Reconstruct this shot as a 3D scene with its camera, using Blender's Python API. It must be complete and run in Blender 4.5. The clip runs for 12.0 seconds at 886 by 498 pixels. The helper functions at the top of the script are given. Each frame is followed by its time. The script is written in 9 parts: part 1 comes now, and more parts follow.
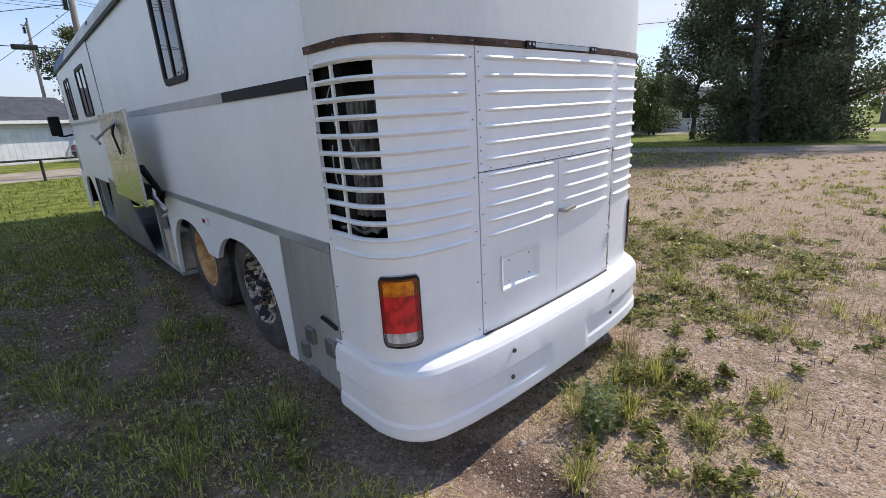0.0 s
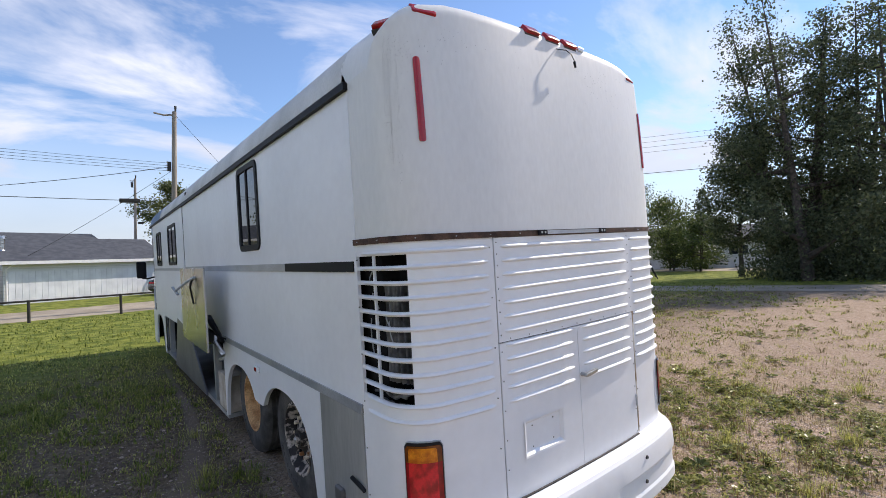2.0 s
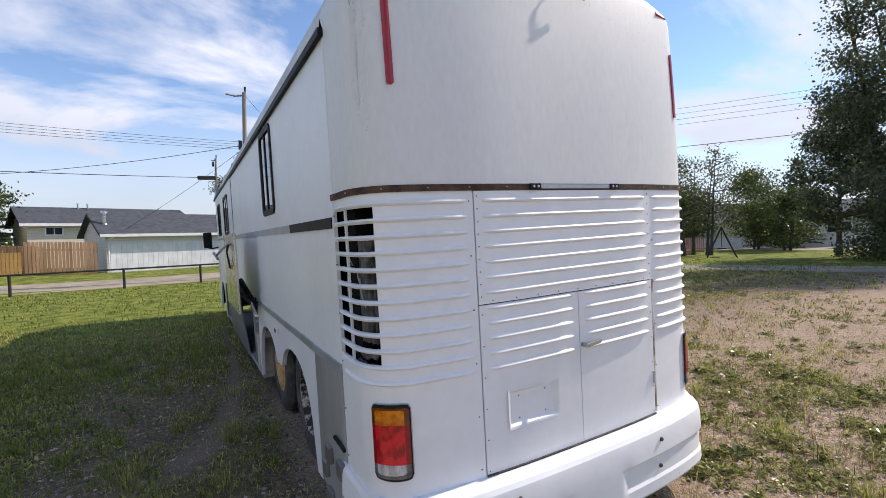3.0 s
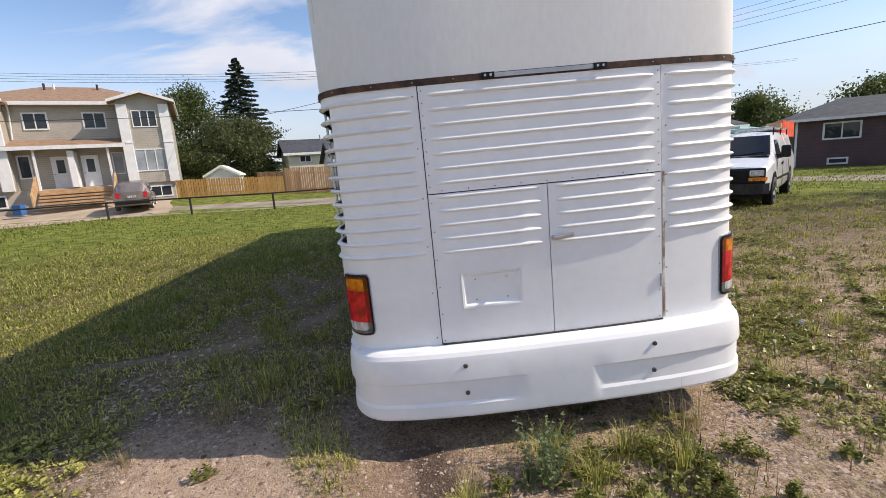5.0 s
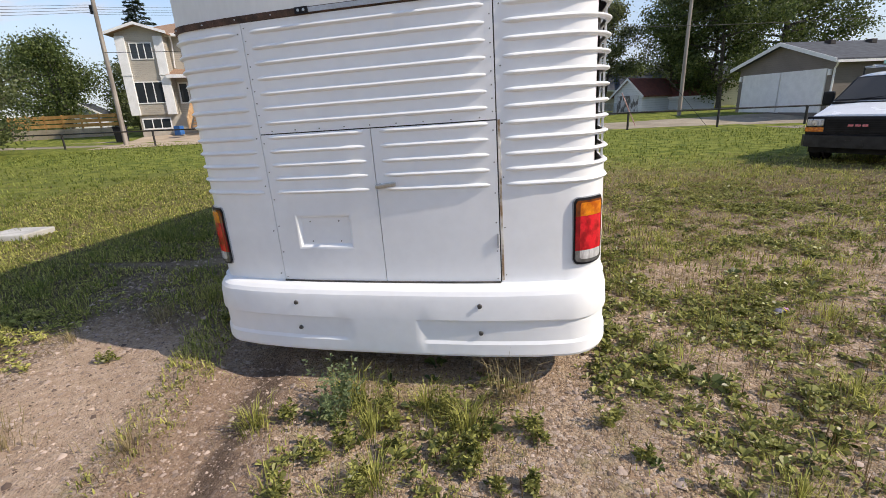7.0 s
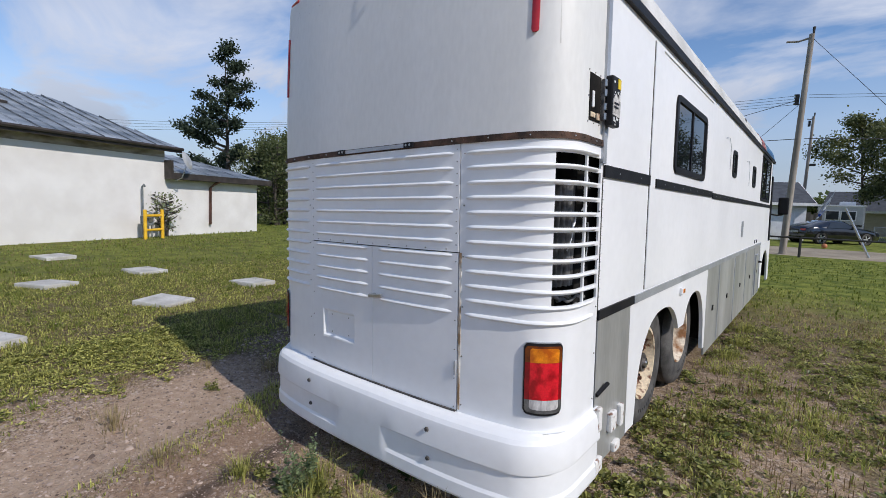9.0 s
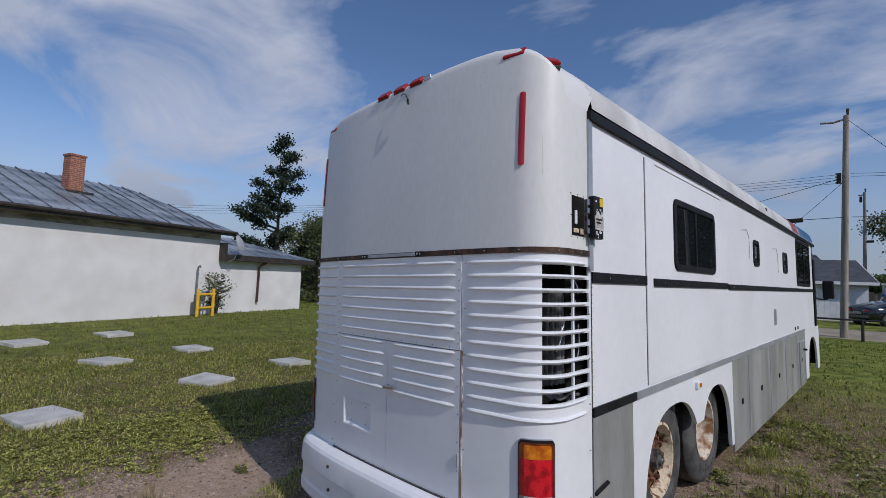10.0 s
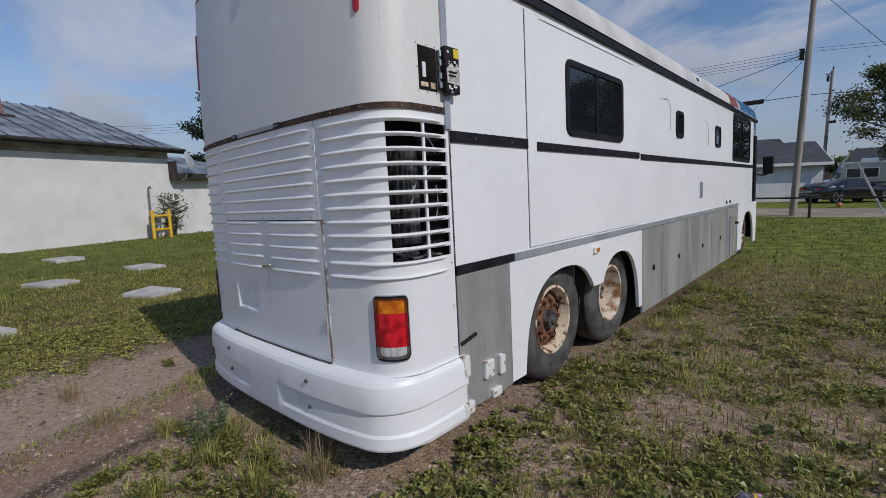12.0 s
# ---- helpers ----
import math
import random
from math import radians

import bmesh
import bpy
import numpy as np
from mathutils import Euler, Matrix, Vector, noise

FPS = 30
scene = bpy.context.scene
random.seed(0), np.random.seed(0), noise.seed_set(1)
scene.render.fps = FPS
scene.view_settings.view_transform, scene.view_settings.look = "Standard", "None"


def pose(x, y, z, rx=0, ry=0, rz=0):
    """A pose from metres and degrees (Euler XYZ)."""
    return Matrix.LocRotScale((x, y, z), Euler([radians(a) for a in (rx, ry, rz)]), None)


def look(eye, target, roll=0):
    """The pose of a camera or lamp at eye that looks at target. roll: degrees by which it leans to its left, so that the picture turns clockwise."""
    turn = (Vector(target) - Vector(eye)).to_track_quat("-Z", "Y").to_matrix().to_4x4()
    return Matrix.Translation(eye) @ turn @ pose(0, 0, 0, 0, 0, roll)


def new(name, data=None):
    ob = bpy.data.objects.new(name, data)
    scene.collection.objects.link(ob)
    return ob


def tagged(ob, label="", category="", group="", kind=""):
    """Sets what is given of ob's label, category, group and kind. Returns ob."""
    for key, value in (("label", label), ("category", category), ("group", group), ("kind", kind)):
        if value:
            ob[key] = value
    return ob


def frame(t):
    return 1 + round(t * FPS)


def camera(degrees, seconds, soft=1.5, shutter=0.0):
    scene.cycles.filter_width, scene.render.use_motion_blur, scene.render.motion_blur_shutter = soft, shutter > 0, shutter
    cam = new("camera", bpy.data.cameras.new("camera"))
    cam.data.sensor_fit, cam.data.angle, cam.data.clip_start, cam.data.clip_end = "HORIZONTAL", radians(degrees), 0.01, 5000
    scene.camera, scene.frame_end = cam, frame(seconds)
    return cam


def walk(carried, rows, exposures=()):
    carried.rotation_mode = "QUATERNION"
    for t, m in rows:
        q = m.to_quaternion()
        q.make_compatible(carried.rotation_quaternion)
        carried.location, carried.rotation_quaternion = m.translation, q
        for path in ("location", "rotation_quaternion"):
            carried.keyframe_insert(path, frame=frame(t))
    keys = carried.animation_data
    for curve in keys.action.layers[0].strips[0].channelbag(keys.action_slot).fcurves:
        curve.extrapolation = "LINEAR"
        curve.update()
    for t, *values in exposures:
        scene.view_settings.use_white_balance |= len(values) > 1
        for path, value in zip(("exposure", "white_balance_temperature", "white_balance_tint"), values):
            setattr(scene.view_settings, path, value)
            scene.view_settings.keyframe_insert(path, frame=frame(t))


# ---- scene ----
cam = camera(88.4, 12.0, 0.6)
PATH = [
    (0, (-2.312, -1.494, 1.714), (-1.008, -0.076, 1.179), -2.3),
    (0.5, (-2.484, -1.636, 1.832), (-1.138, -0.194, 1.502), -2.3),
    (1, (-2.55, -1.713, 1.923), (-1.203, -0.243, 1.763), -2.6),
    (1.5, (-2.543, -1.732, 1.96), (-1.243, -0.212, 1.923), -3.0),
    (2, (-2.395, -1.762, 1.942), (-1.174, -0.179, 1.983), -2.3),
    (2.5, (-2.171, -1.856, 1.887), (-1.052, -0.199, 1.924), -1.9),
    (3, (-1.921, -1.873, 1.815), (-0.943, -0.13, 1.766), -1.9),
    (3.5, (-1.63, -1.913, 1.743), (-0.828, -0.087, 1.597), -4.2),
    (3.7, (-1.544, -1.978, 1.715), (-0.824, -0.12, 1.545), -5.5),
    (5.3, (-0.536, -2.531, 1.613), (-0.542, -0.574, 1.2), -2.8),
    (5.5, (-0.388, -2.532, 1.621), (-0.463, -0.586, 1.168), -2.2),
    (6, (0.11, -2.592, 1.592), (-0.108, -0.678, 1.058), -2.7),
    (6.5, (0.507, -2.528, 1.561), (0.215, -0.64, 0.971), -2.9),
    (6.7, (0.655, -2.449, 1.565), (0.319, -0.57, 0.968), -2.8),
    (8.3, (1.768, -2.082, 1.683), (0.85, -0.359, 1.246), -0.0),
    (8.5, (1.866, -2.01, 1.714), (0.844, -0.334, 1.328), 0.7),
    (9, (2.129, -1.9, 1.755), (0.863, -0.364, 1.564), 2.1),
    (9.5, (2.332, -1.882, 1.852), (0.949, -0.438, 1.88), 3.0),
    (10, (2.496, -2.009, 1.924), (1.088, -0.594, 2.058), 2.2),
    (10.5, (2.67, -2.087, 1.886), (1.269, -0.662, 1.965), 0.7),
    (11, (2.808, -2.043, 1.785), (1.415, -0.609, 1.748), -0.5),
    (11.5, (2.915, -1.816, 1.673), (1.533, -0.379, 1.512), -1.3),
    (12, (2.983, -1.48, 1.661), (1.649, -0.012, 1.405), -1.6),
]
walk(cam, [(t, look(eye, target, roll)) for t, eye, target, roll in PATH], exposures=[(0.0, 0.42, 6580, 15), (3.5, 0.38, 6920, 16), (5.5, 0.32, 7120, 15), (6.5, 0.30, 7060, 14), (8.5, 0.20, 6550, 12), (9.0, -0.18, 6260, 13), (9.5, -0.65, 6000, 15), (11.0, -0.70, 6120, 15), (12.0, -0.72, 6220, 13)])

# ---- light ----
SUN_EL, SUN_TO = 39.5, Vector((0.99, -0.07, 0.0))
world = bpy.data.worlds.new("sky")
scene.world = world
world.use_nodes = True


def build_sky():
    nt = world.node_tree
    nt.nodes.clear()
    nd, ln = nt.nodes.new, nt.links.new
    out, bg = nd("ShaderNodeOutputWorld"), nd("ShaderNodeBackground")
    sky = nd("ShaderNodeTexSky")
    sky.sky_type = "NISHITA"
    sky.sun_disc = False
    sky.sun_elevation = radians(SUN_EL)
    sky.sun_rotation = radians(94.0)
    sky.air_density, sky.dust_density, sky.ozone_density = 1.0, 0.0, 4.5
    tc, sep = nd("ShaderNodeTexCoord"), nd("ShaderNodeSeparateXYZ")
    ln(tc.outputs["Generated"], sep.inputs[0])
    up = nd("ShaderNodeMath"); up.operation = "ADD"; up.inputs[1].default_value = 0.22
    ln(sep.outputs[2], up.inputs[0])
    mx = nd("ShaderNodeMath"); mx.operation = "MAXIMUM"; mx.inputs[1].default_value = 0.05
    ln(up.outputs[0], mx.inputs[0])
    dx, dy = nd("ShaderNodeMath"), nd("ShaderNodeMath")
    dx.operation = dy.operation = "DIVIDE"
    ln(sep.outputs[0], dx.inputs[0]); ln(mx.outputs[0], dx.inputs[1])
    ln(sep.outputs[1], dy.inputs[0]); ln(mx.outputs[0], dy.inputs[1])
    comb = nd("ShaderNodeCombineXYZ")
    ln(dx.outputs[0], comb.inputs[0]); ln(dy.outputs[0], comb.inputs[1])
    mp = nd("ShaderNodeMapping")
    mp.inputs["Scale"].default_value = (0.85, 1.35, 1.0)
    mp.inputs["Rotation"].default_value = (0, 0, radians(28))
    mp.inputs["Location"].default_value = CLOUD_AT
    ln(comb.outputs[0], mp.inputs[0])
    nz = nd("ShaderNodeTexNoise")
    nz.inputs["Scale"].default_value, nz.inputs["Detail"].default_value = 1.15, 7
    nz.inputs["Roughness"].default_value, nz.inputs["Distortion"].default_value = 0.56, 0.5
    ln(mp.outputs[0], nz.inputs["Vector"])
    ramp = nd("ShaderNodeValToRGB")
    ramp.color_ramp.elements[0].position, ramp.color_ramp.elements[1].position = 0.482, 0.62
    ramp.color_ramp.elements[0].color = (0, 0, 0, 1)
    ramp.color_ramp.elements[1].color = (0.9, 0.9, 0.9, 1)
    ln(nz.outputs["Fac"], ramp.inputs[0])
    # cloud brightness varies a little with a broader noise
    n2 = nd("ShaderNodeTexNoise"); n2.inputs["Scale"].default_value = 0.9; n2.inputs["Detail"].default_value = 4
    ln(comb.outputs[0], n2.inputs["Vector"])
    r2 = nd("ShaderNodeValToRGB")
    r2.color_ramp.elements[0].position, r2.color_ramp.elements[1].position = 0.35, 0.65
    r2.color_ramp.elements[0].color = (3.8, 4.2, 4.95, 1)
    r2.color_ramp.elements[1].color = (5.3, 5.6, 6.2, 1)
    ln(n2.outputs["Fac"], r2.inputs[0])
    mix = nd("ShaderNodeMix"); mix.data_type = "RGBA"
    # grey-blue haze thickens towards the horizon
    haze = nd("ShaderNodeMapRange"); haze.interpolation_type = "SMOOTHSTEP"
    haze.inputs[1].default_value, haze.inputs[2].default_value = 0.02, 0.30
    haze.inputs[3].default_value, haze.inputs[4].default_value = 0.8, 0.0
    ln(sep.outputs[2], haze.inputs[0])
    cover = nd("ShaderNodeMath"); cover.operation = "MAXIMUM"
    ln(ramp.outputs[0], cover.inputs[0]); ln(haze.outputs[0], cover.inputs[1])
    tint = nd("ShaderNodeMix"); tint.data_type = "RGBA"
    ln(haze.outputs[0], tint.inputs[0]); ln(r2.outputs[0], tint.inputs[6])
    tint.inputs[7].default_value = (2.5, 2.85, 3.4, 1)
    ln(cover.outputs[0], mix.inputs[0]); ln(sky.outputs[0], mix.inputs[6]); ln(tint.outputs[2], mix.inputs[7])
    ln(mix.outputs[2], bg.inputs[0])
    bg.inputs[1].default_value = SKY_STRENGTH
    ln(bg.outputs[0], out.inputs[0])


CLOUD_AT, SKY_STRENGTH = (0.3, 0.6, 0.0), 0.15
build_sky()
sun = new("sun", bpy.data.lights.new("sun", "SUN"))
sun.data.energy, sun.data.angle, sun.data.color = 3.9, radians(0.55), (1.0, 0.93, 0.82)
sun_dir = SUN_TO.normalized() * math.cos(radians(SUN_EL)) + Vector((0, 0, math.sin(radians(SUN_EL))))
sun.matrix_world = look(sun_dir * 50, (0, 0, 0))


# ---- materials ----
def surf(name, a, b, scale=2.0, rough=0.5, metal=0.0, bump=0.15, fine=90.0, contrast=0.12, stretch=(1, 1, 1), spec=0.5, coat=0.0, lo=0.35, hi=0.65, dist=0.004, per=0.0):
    """Two colours mixed by a broad noise, a fine grain over both, and a fine relief."""
    m = bpy.data.materials.new(name)
    m.use_nodes = True
    nt = m.node_tree
    nd, ln = nt.nodes.new, nt.links.new
    bsdf = nt.nodes["Principled BSDF"]
    geo, mp = nd("ShaderNodeNewGeometry"), nd("ShaderNodeMapping")
    mp.inputs["Scale"].default_value = stretch
    ln(geo.outputs["Position"], mp.inputs[0])
    n1, n2 = nd("ShaderNodeTexNoise"), nd("ShaderNodeTexNoise")
    n1.inputs["Scale"].default_value, n1.inputs["Detail"].default_value = scale, 6
    n2.inputs["Scale"].default_value, n2.inputs["Detail"].default_value = fine, 3
    ln(mp.outputs[0], n1.inputs["Vector"]); ln(mp.outputs[0], n2.inputs["Vector"])
    r = nd("ShaderNodeValToRGB")
    r.color_ramp.elements[0].position, r.color_ramp.elements[1].position = lo, hi
    r.color_ramp.elements[0].color, r.color_ramp.elements[1].color = (*a, 1), (*b, 1)
    ln(n1.outputs["Fac"], r.inputs[0])
    g = nd("ShaderNodeMapRange")
    g.inputs[1].default_value, g.inputs[2].default_value = 0.25, 0.75
    g.inputs[3].default_value, g.inputs[4].default_value = 1 - contrast, 1 + contrast
    ln(n2.outputs["Fac"], g.inputs[0])
    mul = nd("ShaderNodeVectorMath"); mul.operation = "SCALE"
    ln(r.outputs[0], mul.inputs[0])
    if per:
        inf, pr, pm = nd("ShaderNodeObjectInfo"), nd("ShaderNodeMapRange"), nd("ShaderNodeMath")
        pr.inputs[3].default_value, pr.inputs[4].default_value = 1 - per, 1 + per
        ln(inf.outputs["Random"], pr.inputs[0])
        pm.operation = "MULTIPLY"
        ln(pr.outputs[0], pm.inputs[0]); ln(g.outputs[0], pm.inputs[1]); ln(pm.outputs[0], mul.inputs["Scale"])
    else:
        ln(g.outputs[0], mul.inputs["Scale"])
    ln(mul.outputs[0], bsdf.inputs["Base Color"])
    rr = nd("ShaderNodeMapRange")
    rr.inputs[3].default_value, rr.inputs[4].default_value = max(0.03, rough - 0.1), min(1, rough + 0.1)
    ln(n1.outputs["Fac"], rr.inputs[0]); ln(rr.outputs[0], bsdf.inputs["Roughness"])
    bsdf.inputs["Metallic"].default_value = metal
    bsdf.inputs["Specular IOR Level"].default_value = spec
    bsdf.inputs["Coat Weight"].default_value = coat
    if bump:
        bp = nd("ShaderNodeBump")
        bp.inputs["Strength"].default_value, bp.inputs["Distance"].default_value = bump, dist
        ln(n2.outputs["Fac"], bp.inputs["Height"]); ln(bp.outputs[0], bsdf.inputs["Normal"])
    return m


def glass(name, tint=(0.008, 0.010, 0.013), rough=0.04, spec=0.45):
    """Dark tinted glass: a glossy black pane."""
    m = surf(name, tint, tuple(c * 1.5 for c in tint), scale=1.0, rough=rough, bump=0, fine=6, contrast=0.05)
    rgh = m.node_tree.nodes["Principled BSDF"].inputs["Roughness"]
    m.node_tree.links.remove(rgh.links[0])
    rgh.default_value = 0.012
    m.node_tree.nodes["Principled BSDF"].inputs["Specular IOR Level"].default_value = spec
    return m


M_WHITE = surf("white_coach_paint", (0.82, 0.83, 0.84), (0.88, 0.89, 0.90), scale=1.3, rough=0.38, bump=0.05, fine=14, contrast=0.025, dist=0.01)
M_CREAM = surf("chalky_white_gelcoat", (0.74, 0.74, 0.71), (0.82, 0.82, 0.80), scale=0.9, rough=0.45, bump=0.05, fine=40, contrast=0.035, stretch=(1, 1, 0.35))
M_ROOF = surf("weathered_roof_paint", (0.50, 0.50, 0.47), (0.72, 0.72, 0.70), scale=1.6, rough=0.6, bump=0.1, fine=60, contrast=0.08)
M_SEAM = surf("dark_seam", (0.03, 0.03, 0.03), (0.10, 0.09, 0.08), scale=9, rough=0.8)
M_BLACK = surf("black_strip", (0.008, 0.008, 0.010), (0.020, 0.020, 0.022), scale=5, rough=0.55, fine=120, spec=0.2)
M_STEEL = surf("mirror_stainless", (0.22, 0.22, 0.225), (0.34, 0.34, 0.345), scale=1.6, rough=0.45, metal=0.7, bump=0.12, fine=9, contrast=0.08)
M_RUBBER = surf("tyre_rubber", (0.035, 0.034, 0.033), (0.11, 0.105, 0.10), scale=6, rough=0.85, bump=0.3, fine=70, contrast=0.2)
M_ALU = surf("brushed_stainless", (0.33, 0.335, 0.325), (0.53, 0.535, 0.52), scale=2.6, rough=0.40, metal=0.35, bump=0.08, fine=45, contrast=0.10, stretch=(1, 1, 0.2))
M_STRIP = surf("grey_trim_strip", (0.36, 0.38, 0.41), (0.50, 0.52, 0.55), scale=3, rough=0.4, metal=0.4, bump=0.08)
M_RUST = surf("rusty_trim", (0.03, 0.018, 0.012), (0.12, 0.066, 0.044), scale=14, rough=0.85, bump=0.3, fine=150, contrast=0.35)
M_RUSTRIM = surf("rusty_wheel", (0.07, 0.026, 0.015), (0.27, 0.13, 0.075), scale=14, rough=0.8, bump=0.3, fine=60, contrast=0.3, metal=0.15)
M_CREAMRIM = surf("peeling_wheel_paint", (0.16, 0.06, 0.03), (0.74, 0.62, 0.44), scale=11, rough=0.6, bump=0.3, fine=50, contrast=0.2, lo=0.42, hi=0.52)
M_PALERIM = surf("chipped_cream_wheel", (0.28, 0.13, 0.05), (0.72, 0.64, 0.52), scale=8, rough=0.6, bump=0.3, fine=50, contrast=0.2, lo=0.38, hi=0.52)
M_GRIMERIM = surf("grimy_chipped_wheel", (0.025, 0.02, 0.018), (0.52, 0.46, 0.40), scale=16, rough=0.6, bump=0.3, fine=60, contrast=0.3, lo=0.50, hi=0.60)
M_ORANGERIM = surf("orange_rust_wheel", (0.36, 0.17, 0.06), (0.66, 0.42, 0.20), scale=9, rough=0.8, bump=0.3, fine=60, contrast=0.3)
M_HUBGREY = surf("greasy_grey_hub", (0.05, 0.045, 0.042), (0.22, 0.20, 0.19), scale=18, rough=0.55, metal=0.4, bump=0.2)
# near black for the underbody, and for the shade inside openings
M_DARK = surf("underbody_and_shade_dark", (0.010, 0.010, 0.010), (0.028, 0.026, 0.024), scale=5, rough=0.95, spec=0.05)
M_CORE = surf("radiator_fins", (0.07, 0.068, 0.065), (0.24, 0.235, 0.23), scale=16, rough=0.6, metal=0.2)
M_GLASS = glass("tinted_glass")
M_RED = surf("red_lens", (0.32, 0.004, 0.010), (0.72, 0.012, 0.026), scale=21, coat=0.5, rough=0.12, bump=0.3, fine=160, contrast=0.15, lo=0.36, hi=0.56, stretch=(1, 1, 0.8))
M_REDDIM = surf("red_lens_border", (0.18, 0.003, 0.008), (0.30, 0.005, 0.012), scale=20, coat=0.5, rough=0.12, bump=0.2, fine=160)
M_AMBERDIM = surf("amber_lens_border", (0.10, 0.020, 0.004), (0.20, 0.050, 0.006), scale=20, coat=0.5, rough=0.12, bump=0.2, fine=160)
M_CLEARDIM = surf("clear_lens_border", (0.07, 0.07, 0.07), (0.16, 0.16, 0.16), scale=20, coat=0.4, rough=0.15, bump=0.2, fine=160)
M_REDDARK = surf("red_marker_lens", (0.28, 0.008, 0.012), (0.42, 0.015, 0.02), scale=12, rough=0.25, bump=0.2, fine=120)
M_STRIPE = surf("red_stripe_lens", (0.34, 0.006, 0.010), (0.46, 0.012, 0.016), scale=4, coat=0.4, rough=0.2, bump=0.1, fine=120)
M_AMBER = surf("amber_lens", (0.48, 0.10, 0.005), (0.82, 0.27, 0.010), scale=22, coat=0.4, rough=0.15, bump=0.3, fine=160, contrast=0.15)
M_CLEAR = surf("clear_lens", (0.26, 0.25, 0.25), (0.62, 0.61, 0.61), scale=26, rough=0.15, bump=0.4, fine=160, contrast=0.2, stretch=(1, 1, 0.25))
M_CHROME = surf("dull_chrome", (0.42, 0.42, 0.42), (0.62, 0.62, 0.62), scale=12, rough=0.3, metal=1.0, bump=0.05)
M_SCREW = surf("screw_head", (0.10, 0.10, 0.10), (0.30, 0.29, 0.28), scale=30, rough=0.5, metal=0.6)


# ---- mesh helpers ----
def mesh_of(name, verts, faces, smooth=False):
    me = bpy.data.meshes.new(name)
    me.from_pydata([tuple(v) for v in verts], [], [tuple(f) for f in faces])
    if smooth:
        me.polygons.foreach_set("use_smooth", [True] * len(me.polygons))
    me.update()
    if smooth:
        me.set_sharp_from_angle(angle=radians(38))
    return me


def from_bm(name, bm, smooth=False):
    me = bpy.data.meshes.new(name)
    bmesh.ops.recalc_face_normals(bm, faces=bm.faces)
    bm.to_mesh(me)
    bm.free()
    if smooth:
        me.polygons.foreach_set("use_smooth", [True] * len(me.polygons))
    return me


def part(name, data, material, parent, label=""):
    """One mesh object under a thing or a part; data is a bmesh or a mesh in the parent's own space."""
    me = data if isinstance(data, bpy.types.Mesh) else from_bm(name, data)
    if material and not me.materials:
        me.materials.append(material)
    ob = new(name, me)
    ob.parent = parent
    if label:
        ob["label"] = label
    return ob


def thing(name, label, category, at=None, group="", kind=""):
    ob = new(name)
    ob.empty_display_size = 0.2
    if at is not None:
        ob.matrix_world = at
    return tagged(ob, label, category, group, kind)


def solid(name, data, material, label="", category="", group="", kind=""):
    me = data if isinstance(data, bpy.types.Mesh) else from_bm(name, data)
    me.materials.append(material)
    return tagged(new(name, me), label, category, group, kind)


def add_box(bm, lo, hi, bevel=0.0):
    lo, hi = Vector(lo), Vector(hi)
    r = bmesh.ops.create_cube(bm, size=1.0, matrix=Matrix.Translation((lo + hi) / 2) @ Matrix.Diagonal((*(hi - lo), 1)))
    if bevel:
        es = list({e for v in r["verts"] for e in v.link_edges})
        bmesh.ops.bevel(bm, geom=es, offset=bevel, segments=2, affect="EDGES", profile=0.6)
    return bm


def box(lo, hi, bevel=0.0):
    return add_box(bmesh.new(), lo, hi, bevel)


def add_rod(bm, p, q, r0, r1=None, seg=10):
    p, q = Vector(p), Vector(q)
    d = q - p
    m = Matrix.Translation((p + q) / 2) @ d.to_track_quat("Z", "Y").to_matrix().to_4x4()
    bmesh.ops.create_cone(bm, cap_ends=True, segments=seg, radius1=r0, radius2=r0 if r1 is None else r1, depth=d.length, matrix=m)
    return bm


def rod(p, q, r0, r1=None, seg=10):
    return add_rod(bmesh.new(), p, q, r0, r1, seg)


def sweep(points, radii, seg=8, name="tube"):
    """A round tube through the points."""
    pts = [Vector(p) for p in points]
    if not hasattr(radii, "__len__"):
        radii = [radii] * len(pts)
    vs, fs = [], []
    for i, p in enumerate(pts):
        d = (pts[min(i + 1, len(pts) - 1)] - pts[max(i - 1, 0)]).normalized()
        a = d.orthogonal().normalized() if i == 0 else (a - d * a.dot(d)).normalized()
        b = d.cross(a)
        for k in range(seg):
            w = 2 * math.pi * k / seg
            vs.append(p + (a * math.cos(w) + b * math.sin(w)) * radii[i])
    for i in range(len(pts) - 1):
        for k in range(seg):
            fs.append((i * seg + k, i * seg + (k + 1) % seg, (i + 1) * seg + (k + 1) % seg, (i + 1) * seg + k))
    fs.append(tuple(range(seg - 1, -1, -1)))
    fs.append(tuple((len(pts) - 1) * seg + k for k in range(seg)))
    return mesh_of(name, vs, fs, True)


def prism(profile, axis, a, b):
    """A closed profile of 2D points, drawn out from a to b along the axis."""
    vs = []
    for w in (a, b):
        for p, q in profile:
            vs.append({"x": (w, p, q), "y": (p, w, q), "z": (p, q, w)}[axis])
    n = len(profile)
    fs = [(k, (k + 1) % n, n + (k + 1) % n, n + k) for k in range(n)] + [tuple(range(n - 1, -1, -1)), tuple(range(n, 2 * n))]
    bm = bmesh.new()
    bv = [bm.verts.new(v) for v in vs]
    for f in fs:
        bm.faces.new([bv[i] for i in f])
    bmesh.ops.recalc_face_normals(bm, faces=bm.faces)
    return bm


